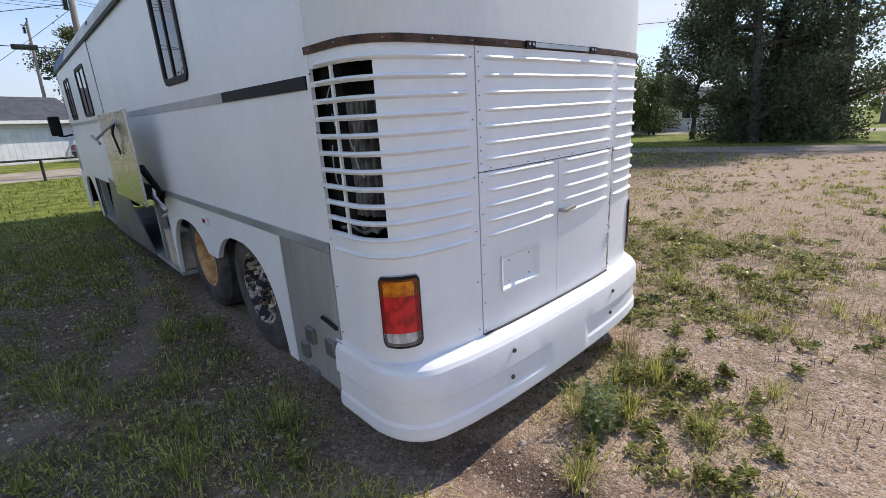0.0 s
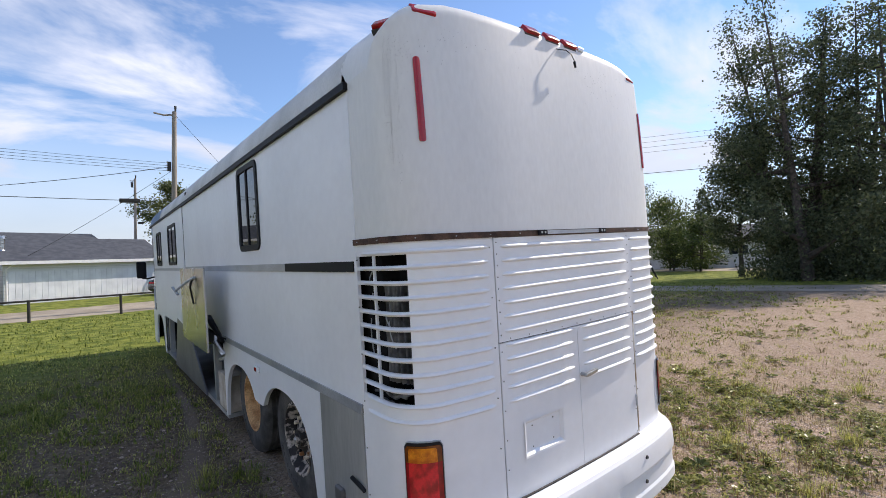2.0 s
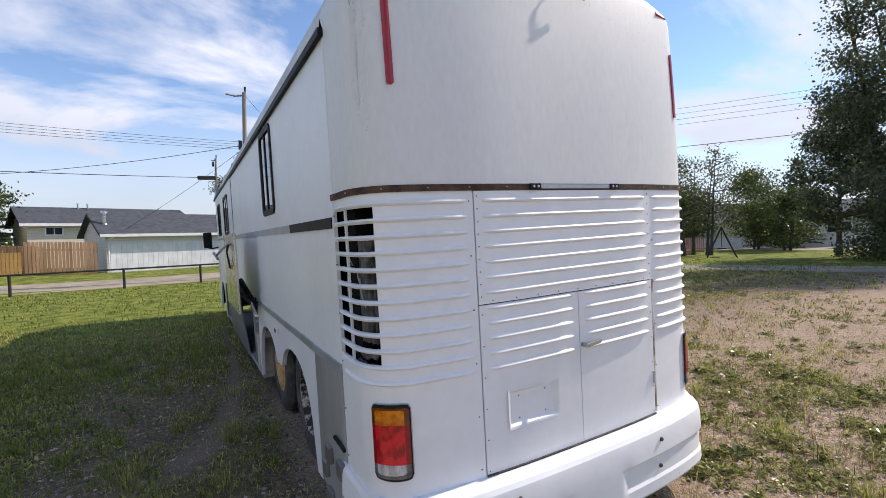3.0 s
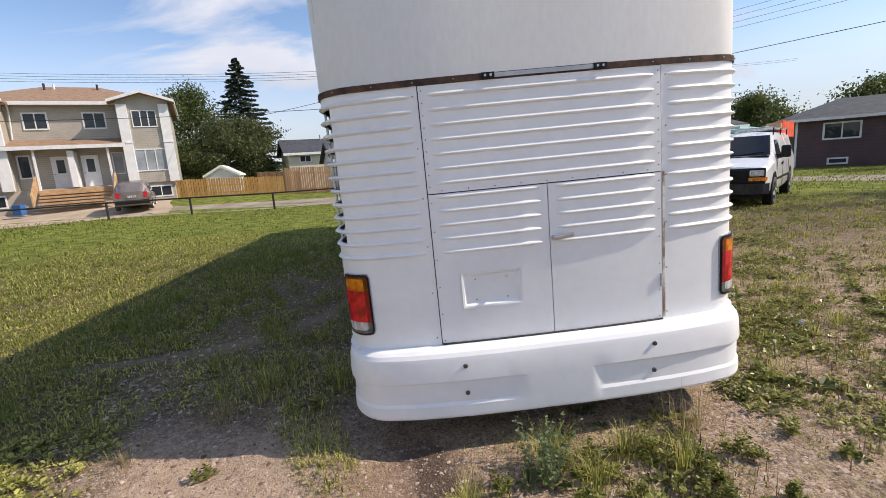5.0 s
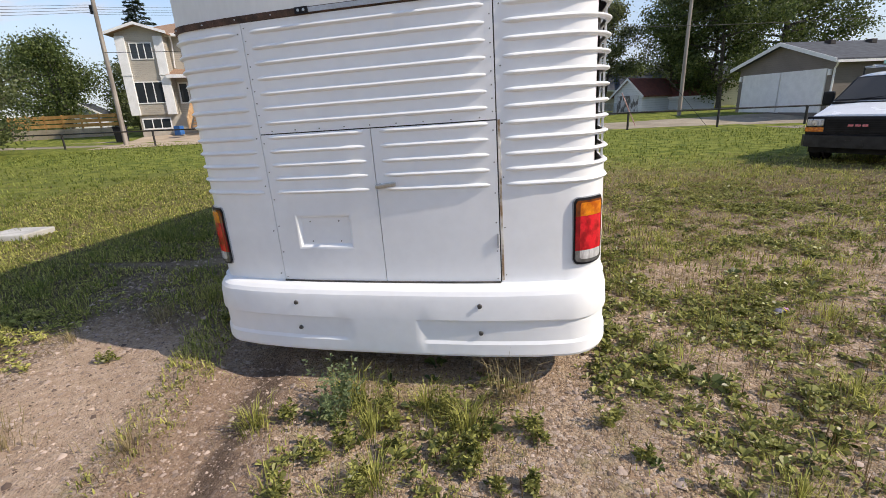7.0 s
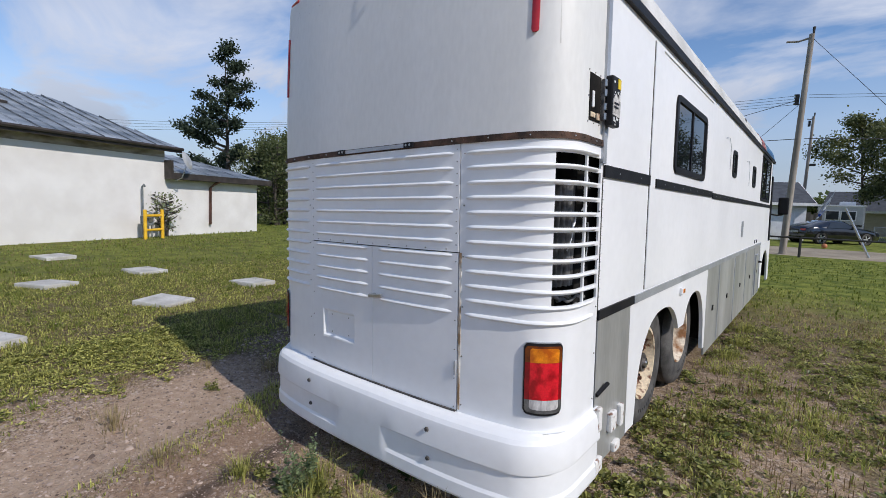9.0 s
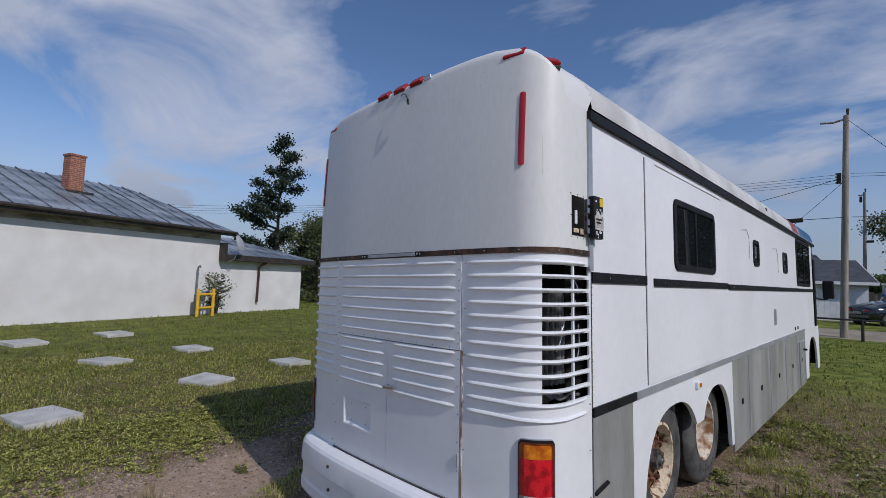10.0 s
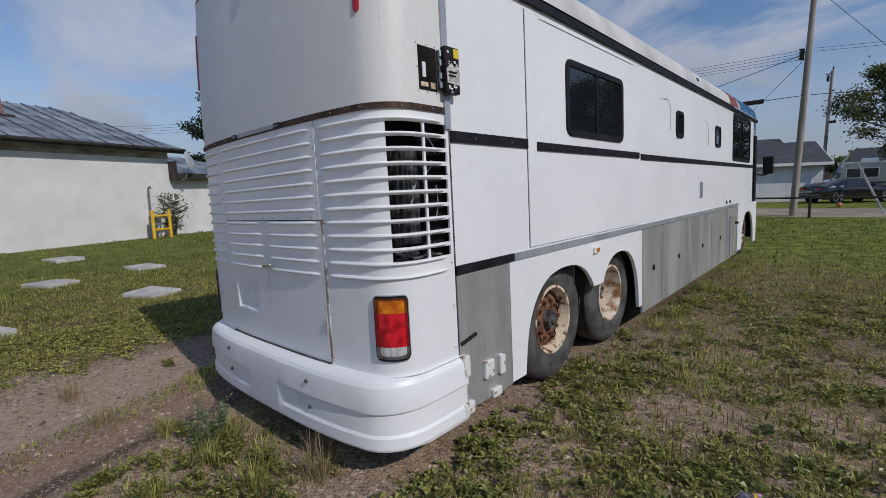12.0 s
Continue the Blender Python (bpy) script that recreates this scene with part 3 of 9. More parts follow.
def wheel(k, y, z, dish, mat, r=0.52):
    """Tyre with shoulders and tread ribs, rim, dished disc, hub and nuts. dish: how far the disc lies inside the rim's edge (negative: it stands out)."""
    x = HALF - (0.125 if k > 0 else 0.11)
    tyre_p = [(0.29, 0.0), (0.31, 0.015), (0.40, 0.022), (0.47, 0.012), (0.505, -0.012), (r, -0.04), (r - .008, -0.085), (r, -0.09), (r, -0.125), (r - .008, -0.13), (r, -0.135), (r, -0.2), (0.5, -0.24), (0.40, -0.26), (0.29, -0.24)]
    rim_p = [(0.30, -0.01), (0.295, 0.012), (0.275, 0.012), (0.265, -0.02), (0.25, -0.05), (0.245, -dish - 0.02)]
    disc_p = [(0.248, -dish - 0.03), (0.21, -dish - 0.012), (0.18, -dish), (0.12, -dish + 0.012), (0.0, -dish + 0.014)]
    seg = 40

    def turned(prof, nm, mt, parent):
        vs, fs = [], []
        for i in range(seg):
            a = 2 * math.pi * i / seg
            vs += [(k * (x + d), y + rr * math.cos(a), z + rr * math.sin(a)) for rr, d in prof]
        n = len(prof)
        for i in range(seg):
            for j in range(n - 1):
                fs.append((i * n + j, i * n + j + 1, ((i + 1) % seg) * n + j + 1, ((i + 1) % seg) * n + j))
        return part(nm, mesh_of(nm, vs, fs, True), mt, parent)
    w = turned(tyre_p, "wheel", M_RUBBER, coach)
    rm = turned(rim_p, "rim", mat, w)
    turned(disc_p, "disc", (M_RUSTRIM if k > 0 else M_GRIMERIM) if dish < 0.08 else mat, w)
    h = -dish + 0.01
    bm = rod((k * (x + h), y, z), (k * (x + h + 0.055), y, z), 0.085, 0.075, 20)
    add_rod(bm, (k * (x + h + 0.05), y, z), (k * (x + h + 0.075), y, z), 0.05, 0.04, 16)
    hub = part("hub", bm, M_HUBGREY if k > 0 else M_GRIMERIM, w)
    part("hub_cap", rod((k * (x + h + 0.074), y, z), (k * (x + h + 0.086), y, z), 0.022, 0.016, 10), M_CHROME, hub)
    if dish < 0.08:
        for i in range(5):
            a = radians(72 * i + 18)
            p = (y + 0.212 * math.cos(a), z + 0.212 * math.sin(a))
            # hand holes are near-black discs, their shade given by colour
            part("hole_shade_disc", rod((k * (x + h - 0.03), *p), (k * (x + h - 0.007), *p), 0.033, 0.030, 12), M_DARK, w)
    for i in range(9):
        a = radians(44 + 8 * i if k > 0 else 90 - 8 * i)
        p = (y + 0.385 * math.cos(a), z - 0.385 * math.sin(a))
        part("sidewall_bar", box((min(k * (x + 0.018), k * (x + 0.0245)), p[0] - 0.012, p[1] - 0.014), (max(k * (x + 0.018), k * (x + 0.0245)), p[0] + 0.012, p[1] + 0.014)), M_RUBBER, w)
    for i in range(10):
        a = radians(36 * i)
        p = (y + 0.158 * math.cos(a), z + 0.158 * math.sin(a))
        part("nut", rod((k * (x + h - 0.005), *p), (k * (x + h + 0.03), *p), 0.019, 0.017, 6), M_RUSTRIM if k > 0 else M_PALERIM, w)
    return w


# bumper: rounded shell with two pressed steps, recesses and bolts
def bumper():
    prof = [(-0.04, 0.616), (0.030, 0.615), (0.062, 0.608), (0.086, 0.594), (0.101, 0.573), (0.108, 0.546), (0.114, 0.436), (0.112, 0.428), (0.099, 0.424), (0.099, 0.302), (0.109, 0.284), (0.111, 0.222), (0.105, 0.208), (0.09, 0.20), (0.04, 0.20), (0.04, 0.25), (-0.02, 0.25)]
    ends = s_of(0.60)
    ss = sorted(set(spans(-ends, ends) + [-0.265, -0.235, -0.205, 0.185, 0.215, 0.245, -ends + 0.02, ends - 0.02]))
    vs, fs, n = [], [], len(prof)
    for s in ss:
        x, y, nx, ny = outline(s)
        mid = max(0.0, min(1.0, (0.255 - abs(s + 0.01)) / 0.06))
        side = max(0.0, min(1.0, (abs(s) - 0.95) / 0.4))
        for d, z in prof:
            if 0.25 < z < 0.44 and d > 0.095:
                d = d + (0.112 - d) * mid
            d = d - 0.082 * side * side * (3 - 2 * side) if d > 0.05 else d * (1 - 0.5 * side)
            vs.append((x + nx * d, y + ny * d, z))
    for i in range(len(ss) - 1):
        for k in range(n - 1):
            fs.append((i * n + k, (i + 1) * n + k, (i + 1) * n + k + 1, i * n + k + 1))
    fs += [tuple(range(n - 1, -1, -1)), tuple((len(ss) - 1) * n + k for k in range(n))]
    me = mesh_of("bumper", vs, fs, True)
    me.set_sharp_from_angle(angle=radians(17))
    return me


bump = part("bumper", bumper(), M_WHITE, coach, "white painted wrap-round rear bumper")
for x in (-0.55, 0.55):
    for z, d in ((0.52, 0.1075), (0.352, 0.097)):
        part("bolt", rod((x, -d + 0.006, z), (x, -d - 0.003, z), 0.014, 0.011, 10), M_SEAM, bump)

# left side
flat_side("side_panel", -1, 0.565, 6.40, 1.17, 2.93, 0.0, 0.015, [(2.34, 2.95, 2.13, 2.86)], label="plain white side panel")
flat_side("side_panel", -1, 6.41, 10.75, 0.98, 2.93, 0.012, 0.03, [(7.17, 8.08, 2.05, 2.70), (9.22, 9.94, 2.05, 2.68)], label="raised white side panel with two windows")
side_window(-1, 2.31, 2.98, 2.10, 2.90, (2.66,))
side_window(-1, 7.13, 8.12, 2.01, 2.74, (7.63,), 0.012)
side_window(-1, 9.18, 9.98, 2.01, 2.72, (9.6,), 0.012)
flat_side("belt_strip", -1, 0.565, 1.70, 1.915, 1.975, 0.010, 0.01, mat=M_BLACK)
flat_side("belt_strip", -1, 1.71, 6.39, 1.915, 1.975, 0.008, 0.008, mat=M_STRIP)
flat_side("belt_strip", -1, 6.42, 10.7, 1.915, 1.96, 0.020, 0.008, mat=M_STRIP)
flat_side("lower_strip", -1, 0.565, 4.0, 1.118, 1.172, 0.010, 0.012, mat=M_STRIP)
flat_side("rain_gutter", -1, 0.525, 11.25, 2.925, 2.965, 0.028, 0.04, mat=M_BLACK)
fender("wheel_fender", -1, 1.17, 4.0, ((1.96, 0.64, 0.955), (3.30, 0.645, 0.93)))
flat_side("rear_skirt", -1, 0.565, 1.165, 0.27, 1.112, 0.004, 0.02, mat=M_ALU, label="dull stainless panel")
# right side
SLIDE = (1.42, 3.66)
flat_side("side_panel", 1, 0.565, 1.4062, 1.17, 2.905, 0.0, 0.015, label="plain white side panel")
flat_side("side_panel", 1, 1.4098, 3.6597, 1.19, 2.85, 0.010, 0.03, [(2.03, 3.15, 2.07, 2.60)], label="white slide-out panel with a window")
flat_side("side_panel", 1, 1.405, 3.665, 2.857, 2.905, 0.0, 0.015)
flat_side("side_panel", 1, 1.405, 3.665, 1.17, 1.186, 0.0, 0.015)
flat_side("side_panel", 1, 3.67, 10.9, 1.13, 2.905, 0.0, 0.015, [(5.06, 5.33, 2.24, 2.51), (7.24, 7.58, 2.22, 2.49), (8.68, 10.42, 2.03, 2.84)], label="plain white side panel")
side_window(1, 1.99, 3.19, 2.03, 2.64, (2.58,), 0.010)
side_window(1, 5.02, 5.37, 2.20, 2.55)
side_window(1, 7.20, 7.62, 2.18, 2.53)
side_window(1, 8.64, 10.46, 1.99, 2.88, (9.6,))
flat_side("belt_strip", 1, 0.565, 1.41, 1.905, 1.970, 0.012, 0.012, mat=M_BLACK)
flat_side("belt_strip", 1, 1.53, 3.64, 1.895, 1.955, 0.022, 0.012, mat=M_BLACK)
flat_side("belt_strip", 1, 3.73, 10.9, 1.885, 1.945, 0.012, 0.012, mat=M_BLACK)
flat_side("lower_strip", 1, 0.565, 1.18, 1.118, 1.172, 0.012, 0.012, mat=M_BLACK)
flat_side("lower_strip", 1, 1.19, 9.3, 1.118, 1.172, 0.012, 0.012, mat=M_STRIP)
flat_side("rain_gutter", 1, 0.525, 11.25, 2.90, 2.955, 0.028, 0.04, mat=M_BLACK)
flat_side("corner_strip", 1, 0.522, 0.568, 1.975, 2.90, 0.014, 0.02, mat=M_STRIP, label="aluminium corner strip")
fender("wheel_fender", 1, 1.13, 3.76, ((1.96, 0.64, 0.965), (3.14, 0.52, 0.95)))
flat_side("rear_skirt", 1, 0.565, 1.125, 0.24, 1.112, 0.004, 0.02, mat=M_ALU, label="dull stainless panel")
for a, b in ((3.765, 4.55), (4.556, 5.85), (5.856, 7.1), (7.106, 8.35), (8.356, 9.25)):
    d = flat_side("bay_door", 1, a, b, 0.16, 1.112, 0.004, 0.02, mat=M_ALU, label="brushed stainless luggage-bay door")
    c = (a + b) / 2
    part("latch", box((HALF + 0.004, c - 0.03, 0.60), (HALF + 0.016, c + 0.03, 0.66), 0.004), M_BLACK, d)
    part("door_lip", box((HALF + 0.002, b - 0.045, 0.17), (HALF + 0.013, b - 0.004, 1.10), 0.004), M_STRIP, d)
hatch = part("filler_hatch", box((HALF + 0.004, 8.52, 0.22), (HALF + 0.014, 9.12, 0.93), 0.005), M_ALU, coach, "small stainless hatch with a raised rim")
for lo, hi in (((8.48, 0.20), (8.53, 0.97)), ((9.11, 0.20), (9.16, 0.97)), ((8.531, 0.925), (9.109, 0.97))):
    part("hatch_rim", box((HALF + 0.004, lo[0], lo[1]), (HALF + 0.026, hi[0], hi[1]), 0.005), M_STRIP, hatch)
part("hatch_knob", rod((HALF + 0.01, 9.0, 0.80), (HALF + 0.07, 9.0, 0.80), 0.022, 0.018, 10), M_BLACK, hatch)
fender("front_fender", 1, 9.26, 11.5, ((10.42, 0.70, 0.94),), 0.2, 1.128)
fender("front_fender", -1, 9.3, 11.5, ((10.25, 0.72, 0.93),), 0.2, 0.98)


def front_end():
    """Rounded nose of the coach, mostly unseen: lower dash, dark windscreen band and brow."""
    def arc(z0, z1, y0):
        pts = [(-HALF, y0), (-HALF + 0.03, 11.45), (-1.0, 11.68), (-0.5, 11.78), (0.5, 11.78), (1.0, 11.68), (HALF - 0.03, 11.45), (HALF, y0)]
        return prism(pts, "z", z0, z1)
    part("nose", arc(0.30, 1.5, 11.32), M_WHITE, coach)
    part("windscreen", arc(1.5, 2.75, 10.95), M_GLASS, coach)
    part("brow", arc(2.75, 2.97, 11.0), surf("blue_brow_paint", (0.05, 0.16, 0.36), (0.10, 0.24, 0.46), rough=0.4), coach, "faded blue front brow")


front_end()
# underside and cabin as solid boxes, their shade put into the near-black colour
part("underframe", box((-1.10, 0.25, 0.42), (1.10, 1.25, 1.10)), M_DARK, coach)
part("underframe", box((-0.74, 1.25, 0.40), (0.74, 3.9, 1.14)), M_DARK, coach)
# made-up box that keeps light from the ground behind the bumper
part("belly_light_block", box((-0.95, 0.22, 0.205), (0.95, 1.25, 0.42), 0.03), M_DARK, coach)
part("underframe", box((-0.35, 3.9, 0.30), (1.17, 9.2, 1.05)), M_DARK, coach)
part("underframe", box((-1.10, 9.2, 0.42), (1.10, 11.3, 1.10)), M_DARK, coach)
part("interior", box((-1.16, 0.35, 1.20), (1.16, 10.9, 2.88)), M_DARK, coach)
wheel(1, 1.95, 0.50, 0.06, M_CREAMRIM)
wheel(1, 3.17, 0.50, 0.17, M_PALERIM)
wheel(-1, 1.98, 0.53, 0.06, M_GRIMERIM)
wheel(-1, 3.30, 0.53, 0.14, M_ORANGERIM)
wheel(1, 10.46, 0.50, 0.06, M_CREAMRIM)
part("wheel_well", box((0.60, 9.28, 0.45), (0.66, 11.30, 1.12)), M_DARK, coach)
part("wheel_well", box((0.66, 11.20, 0.30), (1.18, 11.31, 1.12)), M_DARK, coach)
wheel(-1, 10.25, 0.50, 0.06, M_GRIMERIM)
part("wheel_well", box((-0.66, 9.40, 0.30), (-0.60, 11.30, 1.12)), M_DARK, coach)
part("wheel_well", box((-1.18, 11.20, 0.30), (-0.66, 11.31, 1.12)), M_DARK, coach)
# left luggage bay: floor, back, dividers and two doors
part("bay_floor", box((-1.20, 4.0, 0.20), (-0.35, 9.3, 0.25)), M_ALU, coach)
part("bay_frame", box((-1.20, 4.0, 0.98), (-0.35, 9.3, 1.16)), M_DARK, coach)
for y in (4.72, 7.3, 9.0):
    part("bay_post", box((-1.19, y - 0.03, 0.25), (-1.10, y + 0.03, 1.0), 0.004), M_ALU, coach)


M_LIGHTALU = surf("pale_stainless", (0.52, 0.52, 0.51), (0.66, 0.66, 0.65), scale=1.5, rough=0.26, metal=0.85, bump=0.06, fine=12, contrast=0.05)


def lifted_door():
    """Bay door swung up and out on its arms, flat to the side."""
    d = part("bay_door", box((-1.46, 3.60, 1.06), (-1.435, 5.15, 1.965), 0.006), M_LIGHTALU, coach, "stainless luggage-bay door swung up on its arm")
    part("door_arm", sweep([(-1.47, 4.05, 1.86), (-1.53, 4.25, 1.80), (-1.60, 4.55, 1.70)], 0.014, 8, "door_arm"), M_STRIP, d)
    part("arm_end", rod((-1.58, 4.50, 1.66), (-1.62, 4.60, 1.745), 0.016, 0.016, 8), M_STRIP, d)
    part("strap", sweep([(-1.425, 3.63, 1.44), (-1.36, 3.70, 1.32), (-1.29, 3.80, 1.19), (-1.225, 3.95, 1.10)], [0.034, 0.03, 0.026, 0.02], 8, "strap"), M_BLACK, d, "black rubber strap")
    part("door_arm", sweep([(-1.47, 4.20, 1.86), (-1.49, 4.17, 1.80), (-1.50, 4.15, 1.75)], 0.010, 8, "door_arm"), M_BLACK, d)
    part("door_arm", sweep([(-1.47, 4.08, 1.87), (-1.50, 4.15, 1.75), (-1.47, 4.17, 1.55)], 0.010, 8, "door_arm"), M_BLACK, d)
    part("stay", sweep([(-1.44, 3.72, 1.30), (-1.36, 3.72, 1.24), (-1.24, 3.74, 1.16)], 0.008, 8, "stay"), M_BLACK, d)


lifted_door()
part("bay_door", prism([(5.08, 0.24), (7.9, 0.20), (7.45, 1.08), (6.27, 0.98)], "x", -1.235, -1.215), M_STEEL, coach, "stainless luggage-bay door hanging askew")


def mirror(k):
    arm = part("mirror_arm", sweep([(k * 1.2, 11.3, 1.75), (k * 1.32, 11.45, 1.72), (k * 1.42, 11.5, 1.74)], 0.02, 8, "mirror_arm"), M_BLACK, coach)
    part("mirror_head", box((k * 1.43 - 0.10, 11.44, 1.74), (k * 1.43 + 0.10, 11.56, 2.14), 0.03), M_BLACK, arm)


mirror(-1), mirror(1)


# ---- ground ----
def smooth(a, b, v):
    t = np.clip((v - a) / (b - a), 0, 1)
    return t * t * (3 - 2 * t)


def ground_z(x, y):
    """Height of the ground: flat under the coach, rising a little to the north and west."""
    x, y = np.asarray(x, float), np.asarray(y, float)
    z = smooth(22.5, 31, y) * (0.33 + 0.37 * smooth(-5, -17, x) + 0.15 * smooth(5, 13, x)) + 0.04 * smooth(4, 8, x) * smooth(20, 8, y) + 0.13 * smooth(-9, -15, x) * (1 - smooth(22, 31, y))
    near = np.exp(-((x + 0.3) / 9) ** 2 - ((y - 1) / 9) ** 2)
    z = z + near * (0.018 * np.sin(1.7 * x + 0.6 * y) * np.cos(1.3 * y - 0.4 * x) + 0.010 * np.sin(4.1 * x - 1.1 * y) * np.sin(3.7 * y))
    # two wheel ruts behind the coach
    back = smooth(1.2, 0.0, y) * smooth(-7, -3, y)
    z = z - 0.05 * np.exp(-((x + 0.98 + 0.3 * y) / 0.2) ** 2) * back - 0.03 * np.exp(-((x + 2.08 + 0.4 * y) / 0.4) ** 2) * back + 0.02 * np.exp(-((x + 1.42 + 0.38 * y) / 0.15) ** 2) * back
    return z


def axis(lo, hi, a, b, fine):
    mid = np.arange(a, b + fine / 2, fine)
    out, step, v = [], fine, b
    while v < hi:
        step *= 1.12
        v += step
        out.append(min(v, hi))
    low, step, v = [], fine, a
    while v > lo:
        step *= 1.12
        v -= step
        low.append(max(v, lo))
    return np.array(low[::-1] + list(mid) + out)


def ground():
    xs, ys = axis(-900, 900, -5, 5, 0.07), axis(-900, 900, -4.5, 4, 0.07)
    gx, gy = np.meshgrid(xs, ys, indexing="ij")
    gz = ground_z(gx, gy)
    vs = np.stack([gx, gy, gz], -1).reshape(-1, 3)
    n, m = len(xs), len(ys)
    i = np.arange(n * m).reshape(n, m)
    fs = np.stack([i[:-1, :-1], i[1:, :-1], i[1:, 1:], i[:-1, 1:]], -1).reshape(-1, 4)
    me = bpy.data.meshes.new("ground")
    me.from_pydata(vs.tolist(), [], fs.tolist())
    me.polygons.foreach_set("use_smooth", [True] * len(me.polygons))
    return me


def ground_material():
    """Gravelly dirt, dry turf and green turf by where they lie and by noise."""
    m = bpy.data.materials.new("gravel_and_turf")
    m.use_nodes = True
    nt = m.node_tree
    nd, ln = nt.nodes.new, nt.links.new
    bsdf = nt.nodes["Principled BSDF"]
    geo, sep = nd("ShaderNodeNewGeometry"), nd("ShaderNodeSeparateXYZ")
    ln(geo.outputs["Position"], sep.inputs[0])

    def noise_tex(scale, detail=5, rough=0.55):
        n = nd("ShaderNodeTexNoise")
        n.inputs["Scale"].default_value, n.inputs["Detail"].default_value, n.inputs["Roughness"].default_value = scale, detail, rough
        ln(geo.outputs["Position"], n.inputs["Vector"])
        return n.outputs["Fac"]

    def math_(op, a, b=None, c=None):
        n = nd("ShaderNodeMath")
        n.operation = op
        for i, v in enumerate((a, b, c)):
            if v is None:
                continue
            if isinstance(v, (int, float)):
                n.inputs[i].default_value = v
            else:
                ln(v, n.inputs[i])
        return n.outputs[0]

    def step(v, a, b):
        n = nd("ShaderNodeMapRange")
        n.interpolation_type = "SMOOTHSTEP"
        n.inputs[1].default_value, n.inputs[2].default_value = a, b
        ln(v, n.inputs[0])
        return n.outputs[0]

    def mixc(f, a, b):
        n = nd("ShaderNodeMix")
        n.data_type = "RGBA"
        if isinstance(f, (int, float)):
            n.inputs[0].default_value = f
        else:
            ln(f, n.inputs[0])
        for i, v in ((6, a), (7, b)):
            if isinstance(v, tuple):
                n.inputs[i].default_value = (*v, 1)
            else:
                ln(v, n.inputs[i])
        return n.outputs[2]

    X, Y = sep.outputs[0], sep.outputs[1]
    big, mid, fine, grit = noise_tex(0.35), noise_tex(2.2, 6), noise_tex(14, 5), noise_tex(85, 4, 0.65)
    # gravel: pale pinkish sand with grey and dark stones
    vor = nd("ShaderNodeTexVoronoi"); vor.inputs["Scale"].default_value = 42
    ln(geo.outputs["Position"], vor.inputs["Vector"])
    vor2 = nd("ShaderNodeTexVoronoi"); vor2.inputs["Scale"].default_value = 115
    ln(geo.outputs["Position"], vor2.inputs["Vector"])
    tone, tone2 = nd("ShaderNodeSeparateColor"), nd("ShaderNodeSeparateColor")
    ln(vor.outputs["Color"], tone.inputs[0]); ln(vor2.outputs["Color"], tone2.inputs[0])
    gravel = mixc(step(fine, 0.35, 0.65), (0.31, 0.212, 0.140), (0.47, 0.345, 0.235))
    gravel = mixc(math_("MULTIPLY", step(tone2.outputs[0], 0.45, 0.95), 0.8), gravel, (0.50, 0.395, 0.295))
    gravel = mixc(math_("MULTIPLY", step(tone2.outputs[1], 0.70, 0.97), 0.8), gravel, (0.15, 0.105, 0.08))
    gravel = mixc(math_("MULTIPLY", step(tone.outputs[0], 0.80, 0.92), 0.7), gravel, (0.56, 0.455, 0.38))
    # shade in the gaps between stones, put into the colour
    gravel = mixc(math_("MULTIPLY", step(vor.outputs["Distance"], 0.58, 0.9), 0.6), gravel, (0.12, 0.085, 0.062))
    dry = mixc(step(fine, 0.38, 0.62), (0.14, 0.112, 0.052), (0.28, 0.235, 0.115))
    green = mixc(step(fine, 0.35, 0.65), (0.075, 0.080, 0.022), (0.175, 0.17, 0.056))
    lush = mixc(step(mid, 0.35, 0.65), (0.095, 0.128, 0.022), (0.24, 0.26, 0.053))
    # where turf wins: lawn west and north; the lot east and south is bare in patches
    turf = math_("ADD", math_("MULTIPLY", step(X, -2.4, -4.6), 0.34), math_("MULTIPLY", step(Y, 3.0, 11.0), 0.30))
    turf = math_("ADD", math_("MINIMUM", turf, 0.46), 0.06)
    turf = math_("SUBTRACT", turf, math_("MULTIPLY", math_("MULTIPLY", step(X, 4.0, 9.0), step(Y, 16, 9)), 0.10))
    # two tracks behind the left wheels with a thin strip of turf between
    wob = math_("MULTIPLY", math_("SUBTRACT", mid, 0.5), 0.5)
    back = step(math_("ADD", Y, wob), 0.7, -0.3)
    trk = math_("MULTIPLY", step(math_("ABSOLUTE", math_("ADD", math_("ADD", math_("ADD", X, 2.08), math_("MULTIPLY", Y, 0.4)), wob)), 0.60, 0.36), back)
    rut = math_("MULTIPLY", step(math_("ABSOLUTE", math_("ADD", math_("ADD", math_("ADD", X, 1.0), math_("MULTIPLY", Y, 0.3)), wob)), 0.5, 0.25), back)
    turf = math_("SUBTRACT", turf, math_("MULTIPLY", math_("MAXIMUM", trk, rut), 0.6))
    wet = math_("MULTIPLY", step(math_("ABSOLUTE", math_("ADD", math_("ADD", math_("ADD", X, 0.86), math_("MULTIPLY", Y, 0.3)), wob)), 0.14, 0.05), back)
    cover = math_("ADD", turf, math_("MULTIPLY", math_("SUBTRACT", mid, 0.5), 1.5))
    cover = math_("ADD", cover, math_("MULTIPLY", math_("SUBTRACT", big, 0.5), 0.8))
    cover = math_("ADD", cover, math_("MULTIPLY", math_("SUBTRACT", fine, 0.5), 0.7))
    smoothdirt = mixc(step(fine, 0.3, 0.7), (0.385, 0.275, 0.195), (0.49, 0.37, 0.275))
    gravel = mixc(math_("MULTIPLY", trk, 0.8), gravel, smoothdirt)
